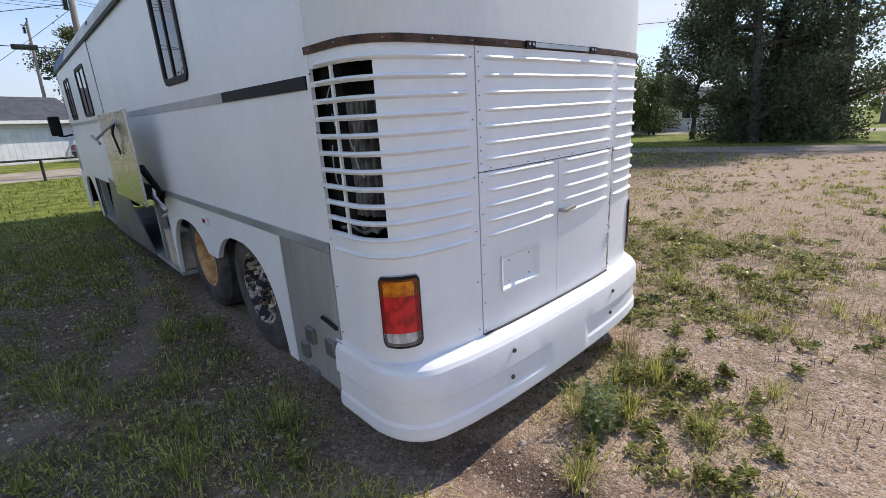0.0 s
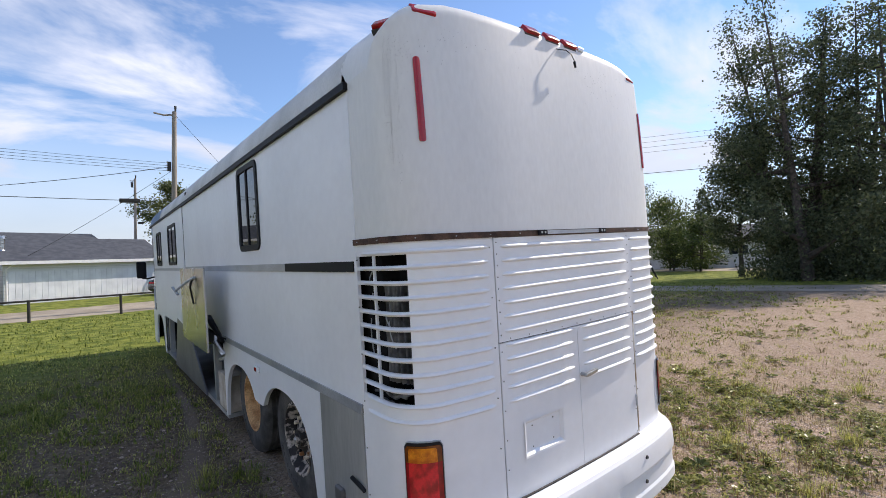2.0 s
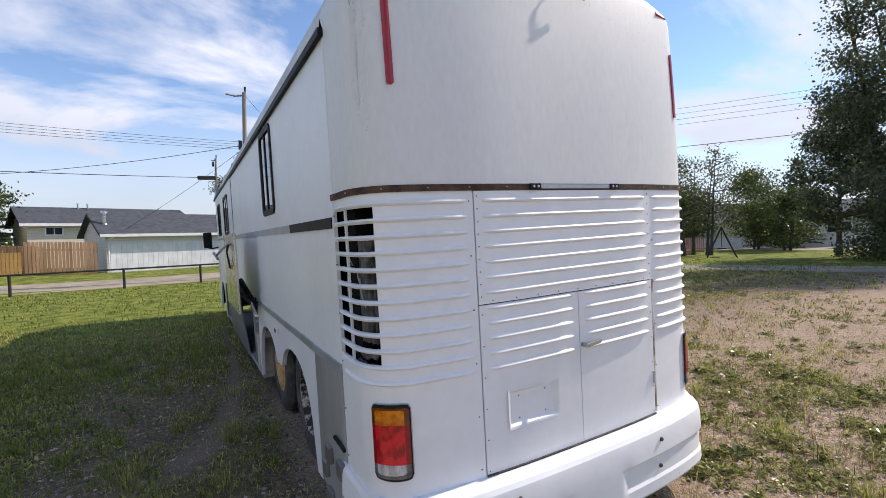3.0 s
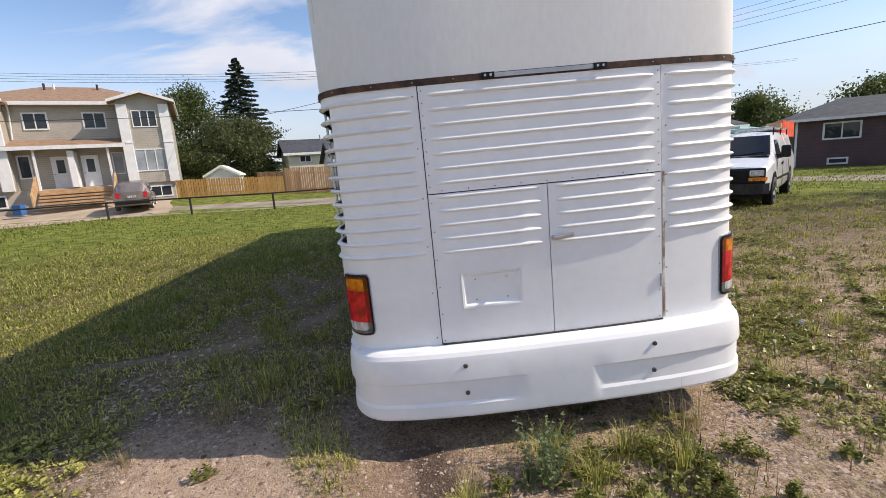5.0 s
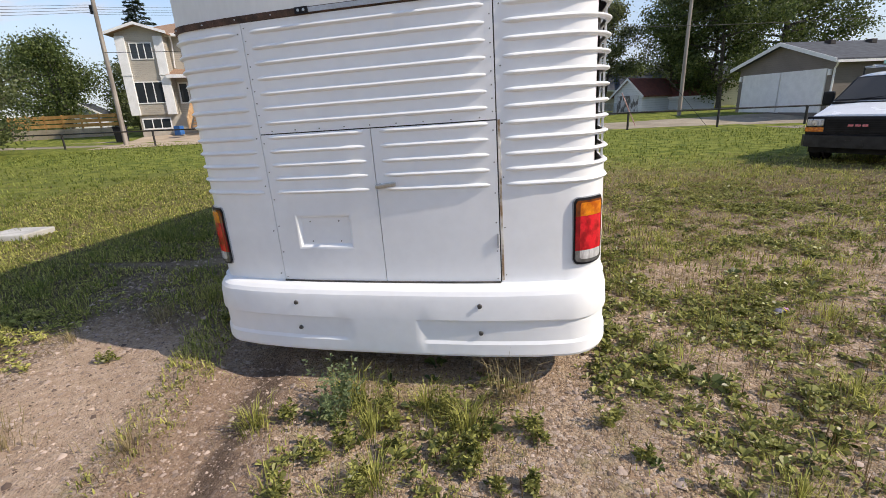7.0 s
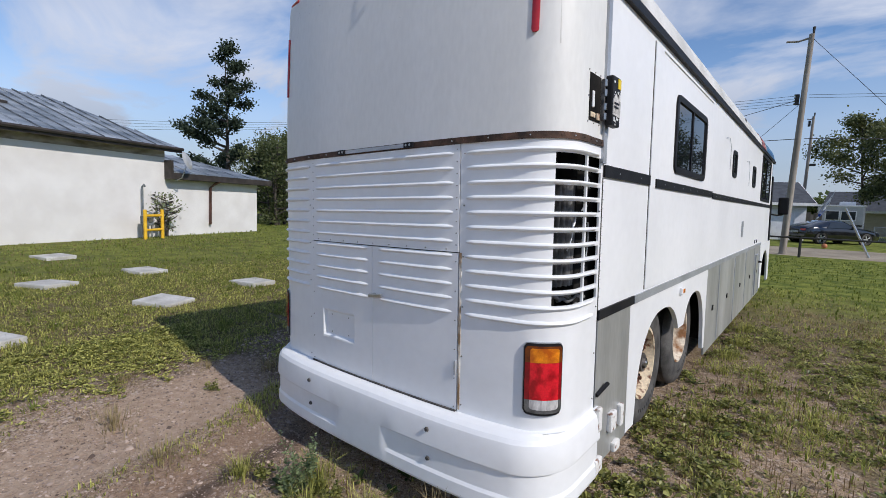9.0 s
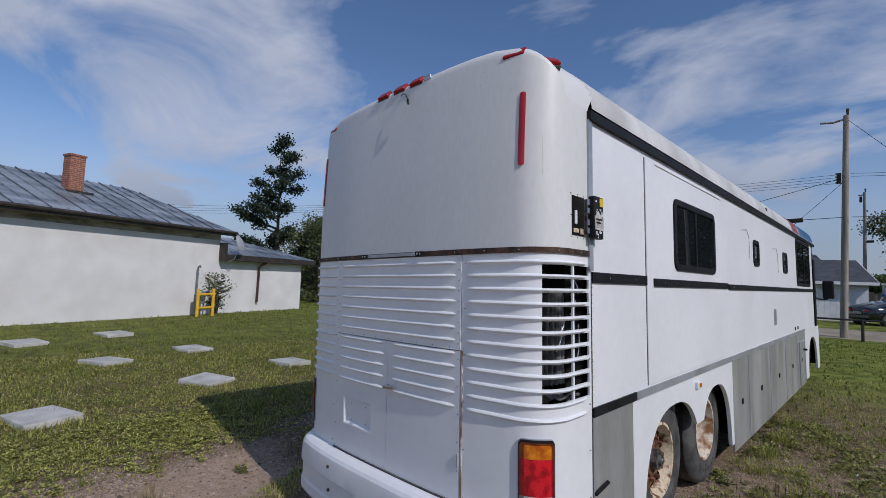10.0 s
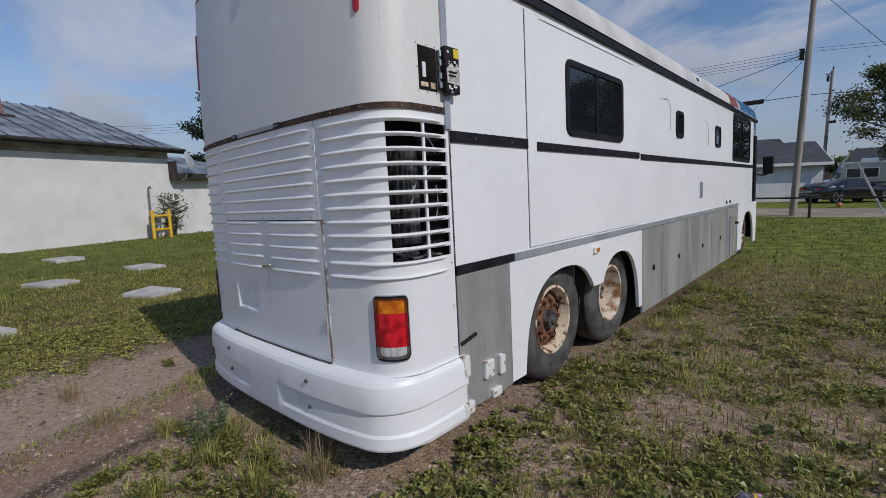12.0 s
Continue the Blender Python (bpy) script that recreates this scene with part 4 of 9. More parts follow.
    gravel = mixc(math_("MULTIPLY", rut, 0.6), gravel, (0.22, 0.145, 0.105))
    # near the coach the blades themselves hide the soil, farther off the tint takes over
    dist = nd("ShaderNodeVectorMath"); dist.operation = "LENGTH"
    ln(geo.outputs["Position"], dist.inputs[0])
    part_ = math_("ADD", math_("MULTIPLY", step(dist.outputs["Value"], 6.0, 15.0), 0.66), 0.34)
    # brown dead grass under the blades, darkened for the shade between them
    lawn = math_("MAXIMUM", math_("MAXIMUM", step(math_("ADD", X, wob), -2.3, -3.3), math_("MULTIPLY", step(Y, 2.0, 6.0), 0.85)), math_("MULTIPLY", math_("MULTIPLY", step(X, 0.6, 1.6), step(X, 5.5, 3.0)), math_("MULTIPLY", step(mid, 0.46, 0.60), 0.45)))
    # the coach's shade put into the soil colour along its left side
    lawn = math_("MAXIMUM", lawn, math_("MULTIPLY", math_("MULTIPLY", step(math_("ADD", X, wob), -1.0, -1.4), step(math_("ADD", Y, wob), 0.1, 0.7)), 0.85))
    # curved tyre mark beside the coach
    curve = math_("ADD", math_("ADD", math_("MULTIPLY", math_("ADD", X, 1.15), math_("SUBTRACT", Y, 1.35)), 1.0), math_("MULTIPLY", wob, 0.5))
    arc = math_("MULTIPLY", step(math_("ABSOLUTE", curve), 0.34, 0.12), math_("MULTIPLY", step(Y, 1.5, 1.9), step(X, -1.2, -1.35)))
    lawn = math_("MULTIPLY", lawn, math_("SUBTRACT", 1.0, math_("MAXIMUM", trk, rut)))
    shaded_thatch = mixc(step(fine, 0.3, 0.7), (0.035, 0.027, 0.016), (0.13, 0.10, 0.055))
    # paler copy for the lawn beyond the reach of the coach's shade
    straw = mixc(step(fine, 0.3, 0.7), (0.058, 0.048, 0.024), (0.18, 0.145, 0.066))
    shaded_thatch = mixc(step(math_("ADD", X, wob), -4.0, -5.6), shaded_thatch, straw)
    gravel = mixc(math_("MULTIPLY", lawn, 0.84), gravel, shaded_thatch)
    gravel = mixc(math_("MULTIPLY", arc, 0.7), gravel, (0.25, 0.195, 0.15))
    gravel = mixc(math_("MULTIPLY", wet, 0.6), gravel, (0.05, 0.036, 0.028))
    col = mixc(math_("MULTIPLY", step(cover, 0.08, 0.30), part_), gravel, dry)
    col = mixc(math_("MULTIPLY", step(cover, 0.26, 0.50), part_), col, green)
    far = math_("MULTIPLY", step(math_("ADD", Y, math_("MULTIPLY", big, 4.0)), 8.5, 14.0), 1.0)
    west = step(math_("ADD", X, math_("MULTIPLY", big, 4.0)), -5.0, -9.5)
    east = step(math_("ADD", X, math_("ADD", math_("MULTIPLY", Y, 0.432), math_("MULTIPLY", big, 1.5))), 26.0, 27.2)
    col = mixc(math_("MAXIMUM", math_("MAXIMUM", far, east), math_("MULTIPLY", west, 0.75)), col, lush)
    ln(col, bsdf.inputs["Base Color"])
    bsdf.inputs["Roughness"].default_value = 0.95
    bsdf.inputs["Specular IOR Level"].default_value = 0.15
    bp = nd("ShaderNodeBump")
    bp.inputs["Strength"].default_value, bp.inputs["Distance"].default_value = 0.8, 0.02
    h = math_("ADD", math_("MULTIPLY", grit, 0.7), math_("MULTIPLY", fine, 1.2))
    h = math_("SUBTRACT", h, math_("MULTIPLY", vor2.outputs["Distance"], 0.35))
    h = math_("SUBTRACT", h, math_("MULTIPLY", vor.outputs["Distance"], 0.45))
    ln(h, bp.inputs["Height"]); ln(bp.outputs[0], bsdf.inputs["Normal"])
    return m


M_GROUND = ground_material()
solid("ground", ground(), M_GROUND, "gravel and patchy turf lot", "ground", kind="structure")

# ---- surroundings: materials ----
def lined(name, a, b, pitch=0.11, axis=2, rough=0.6, depth=0.6, dark=0.72):
    """A painted siding: courses with the shade of each lower lip put into the colour."""
    m = surf(name, a, b, scale=1.0, rough=rough, bump=0, contrast=0.04, fine=30)
    nt = m.node_tree
    nd, ln = nt.nodes.new, nt.links.new
    bsdf = nt.nodes["Principled BSDF"]
    tc, sep = nd("ShaderNodeTexCoord"), nd("ShaderNodeSeparateXYZ")
    ln(tc.outputs["Object"], sep.inputs[0])
    d = nd("ShaderNodeMath"); d.operation = "DIVIDE"; d.inputs[1].default_value = pitch
    f = nd("ShaderNodeMath"); f.operation = "FRACT"
    ln(sep.outputs[axis], d.inputs[0]); ln(d.outputs[0], f.inputs[0])
    bp = nd("ShaderNodeBump"); bp.inputs["Strength"].default_value = depth; bp.inputs["Distance"].default_value = 0.02
    ln(f.outputs[0], bp.inputs["Height"]); ln(bp.outputs[0], bsdf.inputs["Normal"])
    # lap shade: base colour darkened over the lowest fifth of a course
    g = nd("ShaderNodeMapRange"); g.inputs[1].default_value, g.inputs[2].default_value = 0.0, 0.2
    g.inputs[3].default_value, g.inputs[4].default_value = dark, 1.0
    ln(f.outputs[0], g.inputs[0])
    old = bsdf.inputs["Base Color"].links[0].from_socket
    mul = nd("ShaderNodeVectorMath"); mul.operation = "SCALE"
    ln(old, mul.inputs[0]); ln(g.outputs[0], mul.inputs["Scale"]); ln(mul.outputs[0], bsdf.inputs["Base Color"])
    return m


def brick_mat():
    m = surf("old_red_brick", (0.24, 0.075, 0.04), (0.44, 0.16, 0.085), scale=9, rough=0.9, bump=0.3)
    nt = m.node_tree
    nd, ln = nt.nodes.new, nt.links.new
    bsdf = nt.nodes["Principled BSDF"]
    tc, br, mp = nd("ShaderNodeTexCoord"), nd("ShaderNodeTexBrick"), nd("ShaderNodeMapping")
    mp.inputs["Rotation"].default_value = (radians(90), 0, 0)
    br.inputs["Scale"].default_value, br.inputs["Mortar Size"].default_value = 1.0, 0.008
    br.inputs["Brick Width"].default_value, br.inputs["Row Height"].default_value = 0.2, 0.07
    br.inputs["Mortar"].default_value = (0.34, 0.26, 0.21, 1)
    old = bsdf.inputs["Base Color"].links[0].from_socket
    ln(tc.outputs["Object"], mp.inputs[0]); ln(mp.outputs[0], br.inputs["Vector"])
    ln(old, br.inputs["Color1"]); br.inputs["Color2"].default_value = (0.26, 0.09, 0.055, 1)
    ln(br.outputs["Color"], bsdf.inputs["Base Color"])
    return m


def leaf_mat(name, a, b, gloss=0.5):
    """Leaves: two greens from leaf to leaf, light passing through."""
    m = bpy.data.materials.new(name)
    m.use_nodes = True
    nt = m.node_tree
    nd, ln = nt.nodes.new, nt.links.new
    bsdf, out = nt.nodes["Principled BSDF"], nt.nodes["Material Output"]
    geo, r = nd("ShaderNodeNewGeometry"), nd("ShaderNodeValToRGB")
    r.color_ramp.elements[0].color, r.color_ramp.elements[1].color = (*a, 1), (*b, 1)
    ln(geo.outputs["Random Per Island"], r.inputs[0])
    ln(r.outputs[0], bsdf.inputs["Base Color"])
    bsdf.inputs["Roughness"].default_value = gloss
    bsdf.inputs["Specular IOR Level"].default_value = 0.3
    tr, mx = nd("ShaderNodeBsdfTranslucent"), nd("ShaderNodeMixShader")
    ln(r.outputs[0], tr.inputs[0])
    mx.inputs[0].default_value = 0.38
    ln(bsdf.outputs[0], mx.inputs[1]); ln(tr.outputs[0], mx.inputs[2]); ln(mx.outputs[0], out.inputs[0])
    return m


M_SIDING_W = lined("white_siding", (0.66, 0.68, 0.70), (0.74, 0.76, 0.78), 0.2)
M_BOARD = surf("white_board_paint", (0.66, 0.68, 0.72), (0.78, 0.80, 0.83), scale=2, rough=0.6, bump=0.05, per=0.04)
M_TAN = lined("tan_siding", (0.42, 0.385, 0.33), (0.49, 0.45, 0.39), 0.13, dark=0.55)
M_TAUPE = lined("taupe_siding", (0.17, 0.145, 0.13), (0.21, 0.18, 0.16), 0.115)
M_BEIGE = lined("cream_siding", (0.64, 0.595, 0.49), (0.72, 0.67, 0.56), 0.2)
M_PURPLE = lined("plum_siding", (0.09, 0.05, 0.06), (0.13, 0.075, 0.085), 0.2)
M_TRIM = surf("white_trim_paint", (0.74, 0.74, 0.74), (0.82, 0.82, 0.82), scale=3, rough=0.5, bump=0.03)
M_SHINGLE = surf("grey_shingles", (0.042, 0.047, 0.057), (0.078, 0.085, 0.099), scale=3, rough=0.85, bump=0.2, fine=30, contrast=0.14)
M_BROWNROOF = surf("tan_shingles", (0.25, 0.155, 0.10), (0.34, 0.225, 0.15), scale=4, rough=0.9, bump=0.3, fine=25, contrast=0.2)
M_REDROOF = surf("rusty_red_roof", (0.10, 0.03, 0.022), (0.18, 0.055, 0.04), scale=3, rough=0.8, bump=0.2)
M_STUCCO = surf("white_stucco", (0.68, 0.66, 0.642), (0.77, 0.756, 0.742), scale=1.2, rough=0.85, bump=0.3, fine=45, contrast=0.05)
M_TIN = surf("galvanised_roofing", (0.20, 0.235, 0.27), (0.56, 0.60, 0.64), scale=0.9, rough=0.42, metal=0.55, bump=0.05, contrast=0.1, stretch=(2.2, 0.6, 1), lo=0.38, hi=0.68)
M_TINSEAM = surf("dark_roof_seam", (0.09, 0.10, 0.115), (0.20, 0.22, 0.24), scale=3, rough=0.5, metal=0.4)
M_FASCIA = surf("dark_brown_fascia", (0.02, 0.016, 0.014), (0.05, 0.04, 0.035), scale=4, rough=0.6)
M_PIPE = surf("black_pipe_paint", (0.012, 0.012, 0.012), (0.035, 0.03, 0.028), scale=9, rough=0.6)
M_POLE = surf("weathered_pole_wood", (0.21, 0.18, 0.155), (0.38, 0.34, 0.30), scale=6, rough=0.9, bump=0.3, stretch=(1, 1, 0.1), fine=60)
M_BARK = surf("bark", (0.04, 0.033, 0.027), (0.10, 0.084, 0.07), scale=7, rough=0.95, bump=0.5, fine=40)
M_PICKET = surf("golden_cedar_board", (0.50, 0.25, 0.07), (0.68, 0.38, 0.13), scale=3, rough=0.75, bump=0.2, stretch=(1, 1, 0.2), per=0.12)
M_CEDAR = surf("reddish_cedar_board", (0.36, 0.19, 0.10), (0.52, 0.31, 0.18), scale=3, rough=0.75, bump=0.2, stretch=(1, 1, 0.2), per=0.12)
M_OLDWOOD = surf("weathered_board", (0.085, 0.075, 0.066), (0.19, 0.17, 0.15), scale=5, rough=0.9, bump=0.3, stretch=(1, 1, 0.1), per=0.25)
M_LUMBER = surf("deck_lumber", (0.40, 0.24, 0.12), (0.55, 0.37, 0.21), scale=3, rough=0.8, bump=0.2)
M_CONC = surf("weathered_concrete", (0.42, 0.405, 0.37), (0.60, 0.585, 0.55), scale=3.5, rough=0.9, bump=0.4, fine=35, contrast=0.1)
M_LANE = surf("packed_gravel", (0.25, 0.21, 0.155), (0.38, 0.325, 0.245), scale=0.8, rough=0.95, bump=0.4, fine=20, contrast=0.2)
M_ASPHALT = surf("dusty_lane", (0.21, 0.175, 0.135), (0.33, 0.28, 0.22), scale=0.7, rough=0.95, bump=0.3, fine=20, contrast=0.15)
M_YELLOW = surf("yellow_pipe_paint", (0.72, 0.40, 0.015), (0.82, 0.50, 0.03), scale=6, rough=0.5, bump=0.05)
M_METER = surf("grey_gas_meter", (0.10, 0.12, 0.13), (0.25, 0.28, 0.30), scale=20, rough=0.5)
M_BRICK = brick_mat()
M_CABLE = surf("black_cable", (0.015, 0.015, 0.017), (0.03, 0.03, 0.03), scale=3, rough=0.7, bump=0)
M_VANW = surf("white_van_paint", (0.76, 0.77, 0.78), (0.83, 0.84, 0.85), scale=2, rough=0.25, bump=0.0, coat=0.5)
M_SILVER = surf("champagne_car_paint", (0.22, 0.185, 0.17), (0.29, 0.25, 0.23), scale=2, rough=0.3, metal=0.5, bump=0, coat=0.5)
M_CARBLK = surf("black_car_paint", (0.008, 0.008, 0.009), (0.015, 0.015, 0.017), scale=2, rough=0.15, bump=0, coat=0.8)
M_ORANGE = surf("safety_orange_cloth", (0.85, 0.09, 0.045), (0.95, 0.16, 0.08), scale=8, rough=0.8)
M_CURTAIN = glass("curtained_window_glass", (0.24, 0.27, 0.29), 0.06)
M_WINDOW = glass("house_window_glass", (0.025, 0.03, 0.036), 0.06)
L_POPLAR = leaf_mat("poplar_leaf", (0.035, 0.052, 0.026), (0.15, 0.175, 0.09))
L_PALE = leaf_mat("pale_willow_leaf", (0.12, 0.15, 0.07), (0.34, 0.38, 0.20))
L_SPRUCE = leaf_mat("spruce_needles", (0.020, 0.036, 0.023), (0.070, 0.095, 0.058), 0.7)
L_BROAD = leaf_mat("broad_leaf", (0.034, 0.056, 0.015), (0.16, 0.20, 0.058))
L_ELM = leaf_mat("dusty_elm_leaf", (0.045, 0.060, 0.022), (0.23, 0.25, 0.095))
L_OLIVE = leaf_mat("olive_leaf", (0.05, 0.070, 0.026), (0.18, 0.205, 0.085))


def gz(x, y):
    return float(ground_z(x, y))


# ---- lanes ----
def strip(name, a, b, width, mat, label, lift=0.012, n=40):
    a, b = Vector(a), Vector(b)
    d = (b - a).normalized()
    side = Vector((-d.y, d.x))
    vs, fs = [], []
    for i in range(n + 1):
        p = a + (b - a) * i / n
        for k in range(7):
            wob = 0.25 * noise.noise(Vector((p.x * 0.35, p.y * 0.35, k * 3.1))) if k in (0, 6) else 0
            q = p + side * (width * (k / 6 - 0.5) + wob)
            vs.append((q.x, q.y, gz(q.x, q.y) + lift))
    for i in range(n):
        for k in range(6):
            fs.append((i * 7 + k, (i + 1) * 7 + k, (i + 1) * 7 + k + 1, i * 7 + k + 1))
    return solid(name, mesh_of(name, vs, fs, True), mat, label, "road", kind="structure")


strip("lane", (-70, 19.6), (40, 29.6), 3.6, M_LANE, "packed gravel lane behind the rail fence", n=110)
strip("side_lane", (30.5, -16), (11.5, 28), 3.4, M_ASPHALT, "grey gravel lane past the lot", n=60)
strip("street", (48, -40), (38, 40), 7, M_LANE, "pale street beyond the trees", n=40)
M_DRIVE = surf("tan_packed_gravel", (0.38, 0.30, 0.22), (0.52, 0.42, 0.31), scale=0.8, rough=0.95, bump=0.4, fine=20, contrast=0.15)
strip("driveway", (-19.2, 21.5), (-23.6, 30.5), 11, M_DRIVE, "pale gravel forecourt of the town house", 0.02, n=30)


def fence_y(x):
    return 23.55 + 0.115 * x if x < 4 else 24.0


def pipe_fence():
    f = thing("pipe_fence", "low black pipe rail fence along the lane", "fence")
    xs = [-33, -27.2, -21.4, -16.2, -12.3, -8.2, -4.45, -1.4, 1.5, 5.3, 9.6, 13.5, 17]
    for x in xs:
        y = fence_y(x)
        part("post", rod((x, y, gz(x, y) - 0.1), (x, y, gz(x, y) + 0.92), 0.055, 0.055, 10), M_PIPE, f)
    for a, b in zip(xs, xs[1:]):
        part("rail", rod((a, fence_y(a), gz(a, fence_y(a)) + 0.88), (b, fence_y(b), gz(b, fence_y(b)) + 0.88), 0.04, 0.04, 8), M_PIPE, f)


pipe_fence()

# ---- paving slabs on the grass ----
for i, (x, y, sx, sy, a) in enumerate(((-11.83, -1.21, 1.0, 0.85, 20), (-12.57, 0.63, 1.0, 0.8, 15), (-8.76, -0.14, 1.0, 0.75, 24), (-9.55, 1.67, 1.0, 0.75, 12), (-5.99, 0.85, 0.95, 0.7, 22), (-6.78, 2.79, 0.9, 0.75, 10), (-5.06, -1.36, 1.0, 0.75, 18))):
    sx, sy = sx * 0.76, sy * 0.80
    bm = box((-sx / 2, -sy / 2, -0.08), (sx / 2, sy / 2, 0.075), 0.02)
    for v in bm.verts:
        v.co.x += 0.05 * noise.noise(v.co * 2.3 + Vector((i * 7, 0, 0)))
        v.co.y += 0.05 * noise.noise(v.co * 2.3 + Vector((0, i * 7, 5)))
    ob = solid("concrete_slab", bm, M_CONC, "worn pale concrete slab lying in the grass", "slab", "slabs on the grass")
    ob.matrix_world = pose(x, y, gz(x, y), 1.5 * math.sin(i * 2.1), 1.5 * math.cos(i * 1.7), a)


# ---- buildings ----
def slope(pts, thick=0.1):
    """A roof plane through 3 or 4 corners, with thickness downwards."""
    bm = bmesh.new()
    up = [bm.verts.new(p) for p in pts]
    dn = [bm.verts.new(Vector(p) - Vector((0, 0, thick))) for p in pts]
    bm.faces.new(up)
    bm.faces.new(dn[::-1])
    n = len(pts)
    for k in range(n):
        bm.faces.new((up[k], dn[k], dn[(k + 1) % n], up[(k + 1) % n]))
    return bm


def framed(parent, name, x0, x1, z0, z1, y, bars=1, trim=0.09, pane_mat=None, frame_mat=None, depth=0.05):
    """A window or door in a wall that faces -y: trim, panes and bars."""
    fm = frame_mat or M_TRIM
    bm = bmesh.new()
    add_box(bm, (x0, y - depth, z0), (x0 + trim, y + 0.02, z1))
    add_box(bm, (x1 - trim, y - depth, z0), (x1, y + 0.02, z1))
    add_box(bm, (x0 + trim, y - depth, z1 - trim), (x1 - trim, y + 0.02, z1))
    add_box(bm, (x0 + trim, y - depth, z0), (x1 - trim, y + 0.02, z0 + trim))
    w = part(name, bm, fm, parent)
    n = bars + 1
    xs = [x0 + trim + (x1 - x0 - 2 * trim) * i / n for i in range(n + 1)]
    for a, b in zip(xs, xs[1:]):
        part("pane", box((a, y - 0.02, z0 + trim), (b, y - 0.005, z1 - trim)), pane_mat or M_WINDOW, w)
    for c in xs[1:-1]:
        part("bar", box((c - 0.03, y - 0.045, z0 + trim), (c + 0.03, y - 0.018, z1 - trim)), fm, w)
    return w


def white_building():
    b = thing("white_building", "long low white stucco building with a metal roof", "building", pose(-15.5, -1.6, 0.0, 0, 0, 109.4))
    part("wall", box((-16, 0, -0.2), (7.0, 9.0, 3.56)), M_STUCCO, b)
    part("wall", box((7.004, 0.05, -0.2), (12.0, 6.0, 2.50)), M_STUCCO, b, "lower stucco annex wall")
    e, r = 3.62, 5.42
    main = part("roof", slope([(-16.4, -0.42, e), (7.4, -0.42, e), (5.7, 4.5, r), (-16.4, 4.5, r)]), M_TIN, b)
    part("roof", slope([(7.4, -0.42, e), (7.4, 9.4, e), (5.7, 4.5, r)]), M_TIN, b)
    part("roof", slope([(7.4, 9.4, e), (-16.4, 9.4, e), (-16.4, 4.5, r), (5.7, 4.5, r)]), M_TIN, b)
    for i in range(51):
        u = -16.2 + 0.46 * i
        t = min(1.0, max(0.0, (7.4 - u) / 1.7)) if u > 5.7 else 1.0
        p, q = Vector((u, -0.40, e + 0.02)), Vector((u, -0.42 + 4.9 * t, e + 0.02 + (r - e) * t))
        part("roof_seam", rod(p, q, 0.026, 0.026, 6), M_TINSEAM if i % 2 else M_TIN, main)
    part("fascia", box((-16.4, -0.45, e - 0.20), (7.42, -0.40, e - 0.02)), M_FASCIA, b)
    part("gutter", rod((-16.4, -0.50, e - 0.06), (7.42, -0.50, e - 0.06), 0.06, 0.06, 8), M_FASCIA, b)
    part("frieze", box((-16, -0.012, 3.22), (7.0, 0.002, 3.50)), surf("stained_frieze", (0.20, 0.17, 0.145), (0.52, 0.47, 0.42), scale=1.6, rough=0.9, stretch=(1, 1, 2.5), bump=0.2), b, "flaking grey-brown boards under the eave")
    e2 = 2.66
    an = part("roof", slope([(7.0, -0.35, e2), (12.55, -0.35, e2), (9.6, 2.9, e2 + 0.95), (7.0, 2.9, e2 + 0.95)]), M_TIN, b)
    part("roof", slope([(12.55, -0.35, e2), (12.55, 6.3, e2), (9.6, 2.9, e2 + 0.95)]), M_TIN, b)
    for i in range(7):
        u = 7.2 + 0.8 * i
        t = min(1.0, (12.5 - u) / 2.95)
        part("roof_seam", rod((u, -0.33, e2 + 0.015), (u, -0.35 + 3.2 * t, e2 + 0.015 + 0.95 * t), 0.02, 0.02, 6), M_TIN, an)
    part("fascia", box((7.03, -0.38, e2 - 0.26), (12.57, -0.33, e2 - 0.02)), M_FASCIA, b)
    part("fascia", box((12.53, -0.33, e2 - 0.26), (12.575, 6.3, e2 - 0.02)), M_FASCIA, b)
    part("flashing", box((6.98, -0.36, e2 - 0.28), (7.10, 6.0, e2 + 0.45)), M_FASCIA, b)
    part("soffit", box((7.03, -0.33, e2 - 0.27), (12.53, 0.05, e2 - 0.24)), M_FASCIA, b)
    part("downspout", sweep([(9.35, -0.36, 2.42), (9.2, -0.20, 2.30), (9.15, -0.03, 2.15), (9.12, -0.03, 0.55)], 0.055, 8, "downspout"), surf("brown_downspout", (0.05, 0.022, 0.016), (0.10, 0.045, 0.035), rough=0.5), b, "brown metal downspout")
    c = part("chimney", box((2.42, 2.28, 4.1), (2.90, 2.76, 5.9), 0.012), M_BRICK, b, "weathered red brick chimney")
    part("chimney_cap", box((2.39, 2.25, 5.88), (2.93, 2.79, 5.96), 0.02), M_BRICK, c)
    part("flashing", box((2.22, 2.0, 4.42), (3.11, 2.9, 4.60), 0.01), M_FASCIA, c)
    v = part("roof_vent", rod((0.6, 3.9, 5.1), (0.6, 3.9, 5.45), 0.14, 0.14, 14), M_FASCIA, b)
    part("vent_cap", rod((0.6, 3.9, 5.45), (0.6, 3.9, 5.58), 0.3, 0.16, 16), M_FASCIA, v)
    dish = part("dish_arm", sweep([(7.25, -0.3, 2.35), (7.3, -0.55, 2.45), (7.45, -0.6, 2.9)], 0.025, 8, "dish_arm"), M_CHROME, b)
    bm = bmesh.new()
    bmesh.ops.create_cone(bm, cap_ends=True, segments=24, radius1=0.36, radius2=0.22, depth=0.07, matrix=Matrix.Translation((7.5, -0.66, 3.15)) @ Matrix.Rotation(radians(68), 4, "X") @ Matrix.Rotation(radians(25), 4, "Y"))
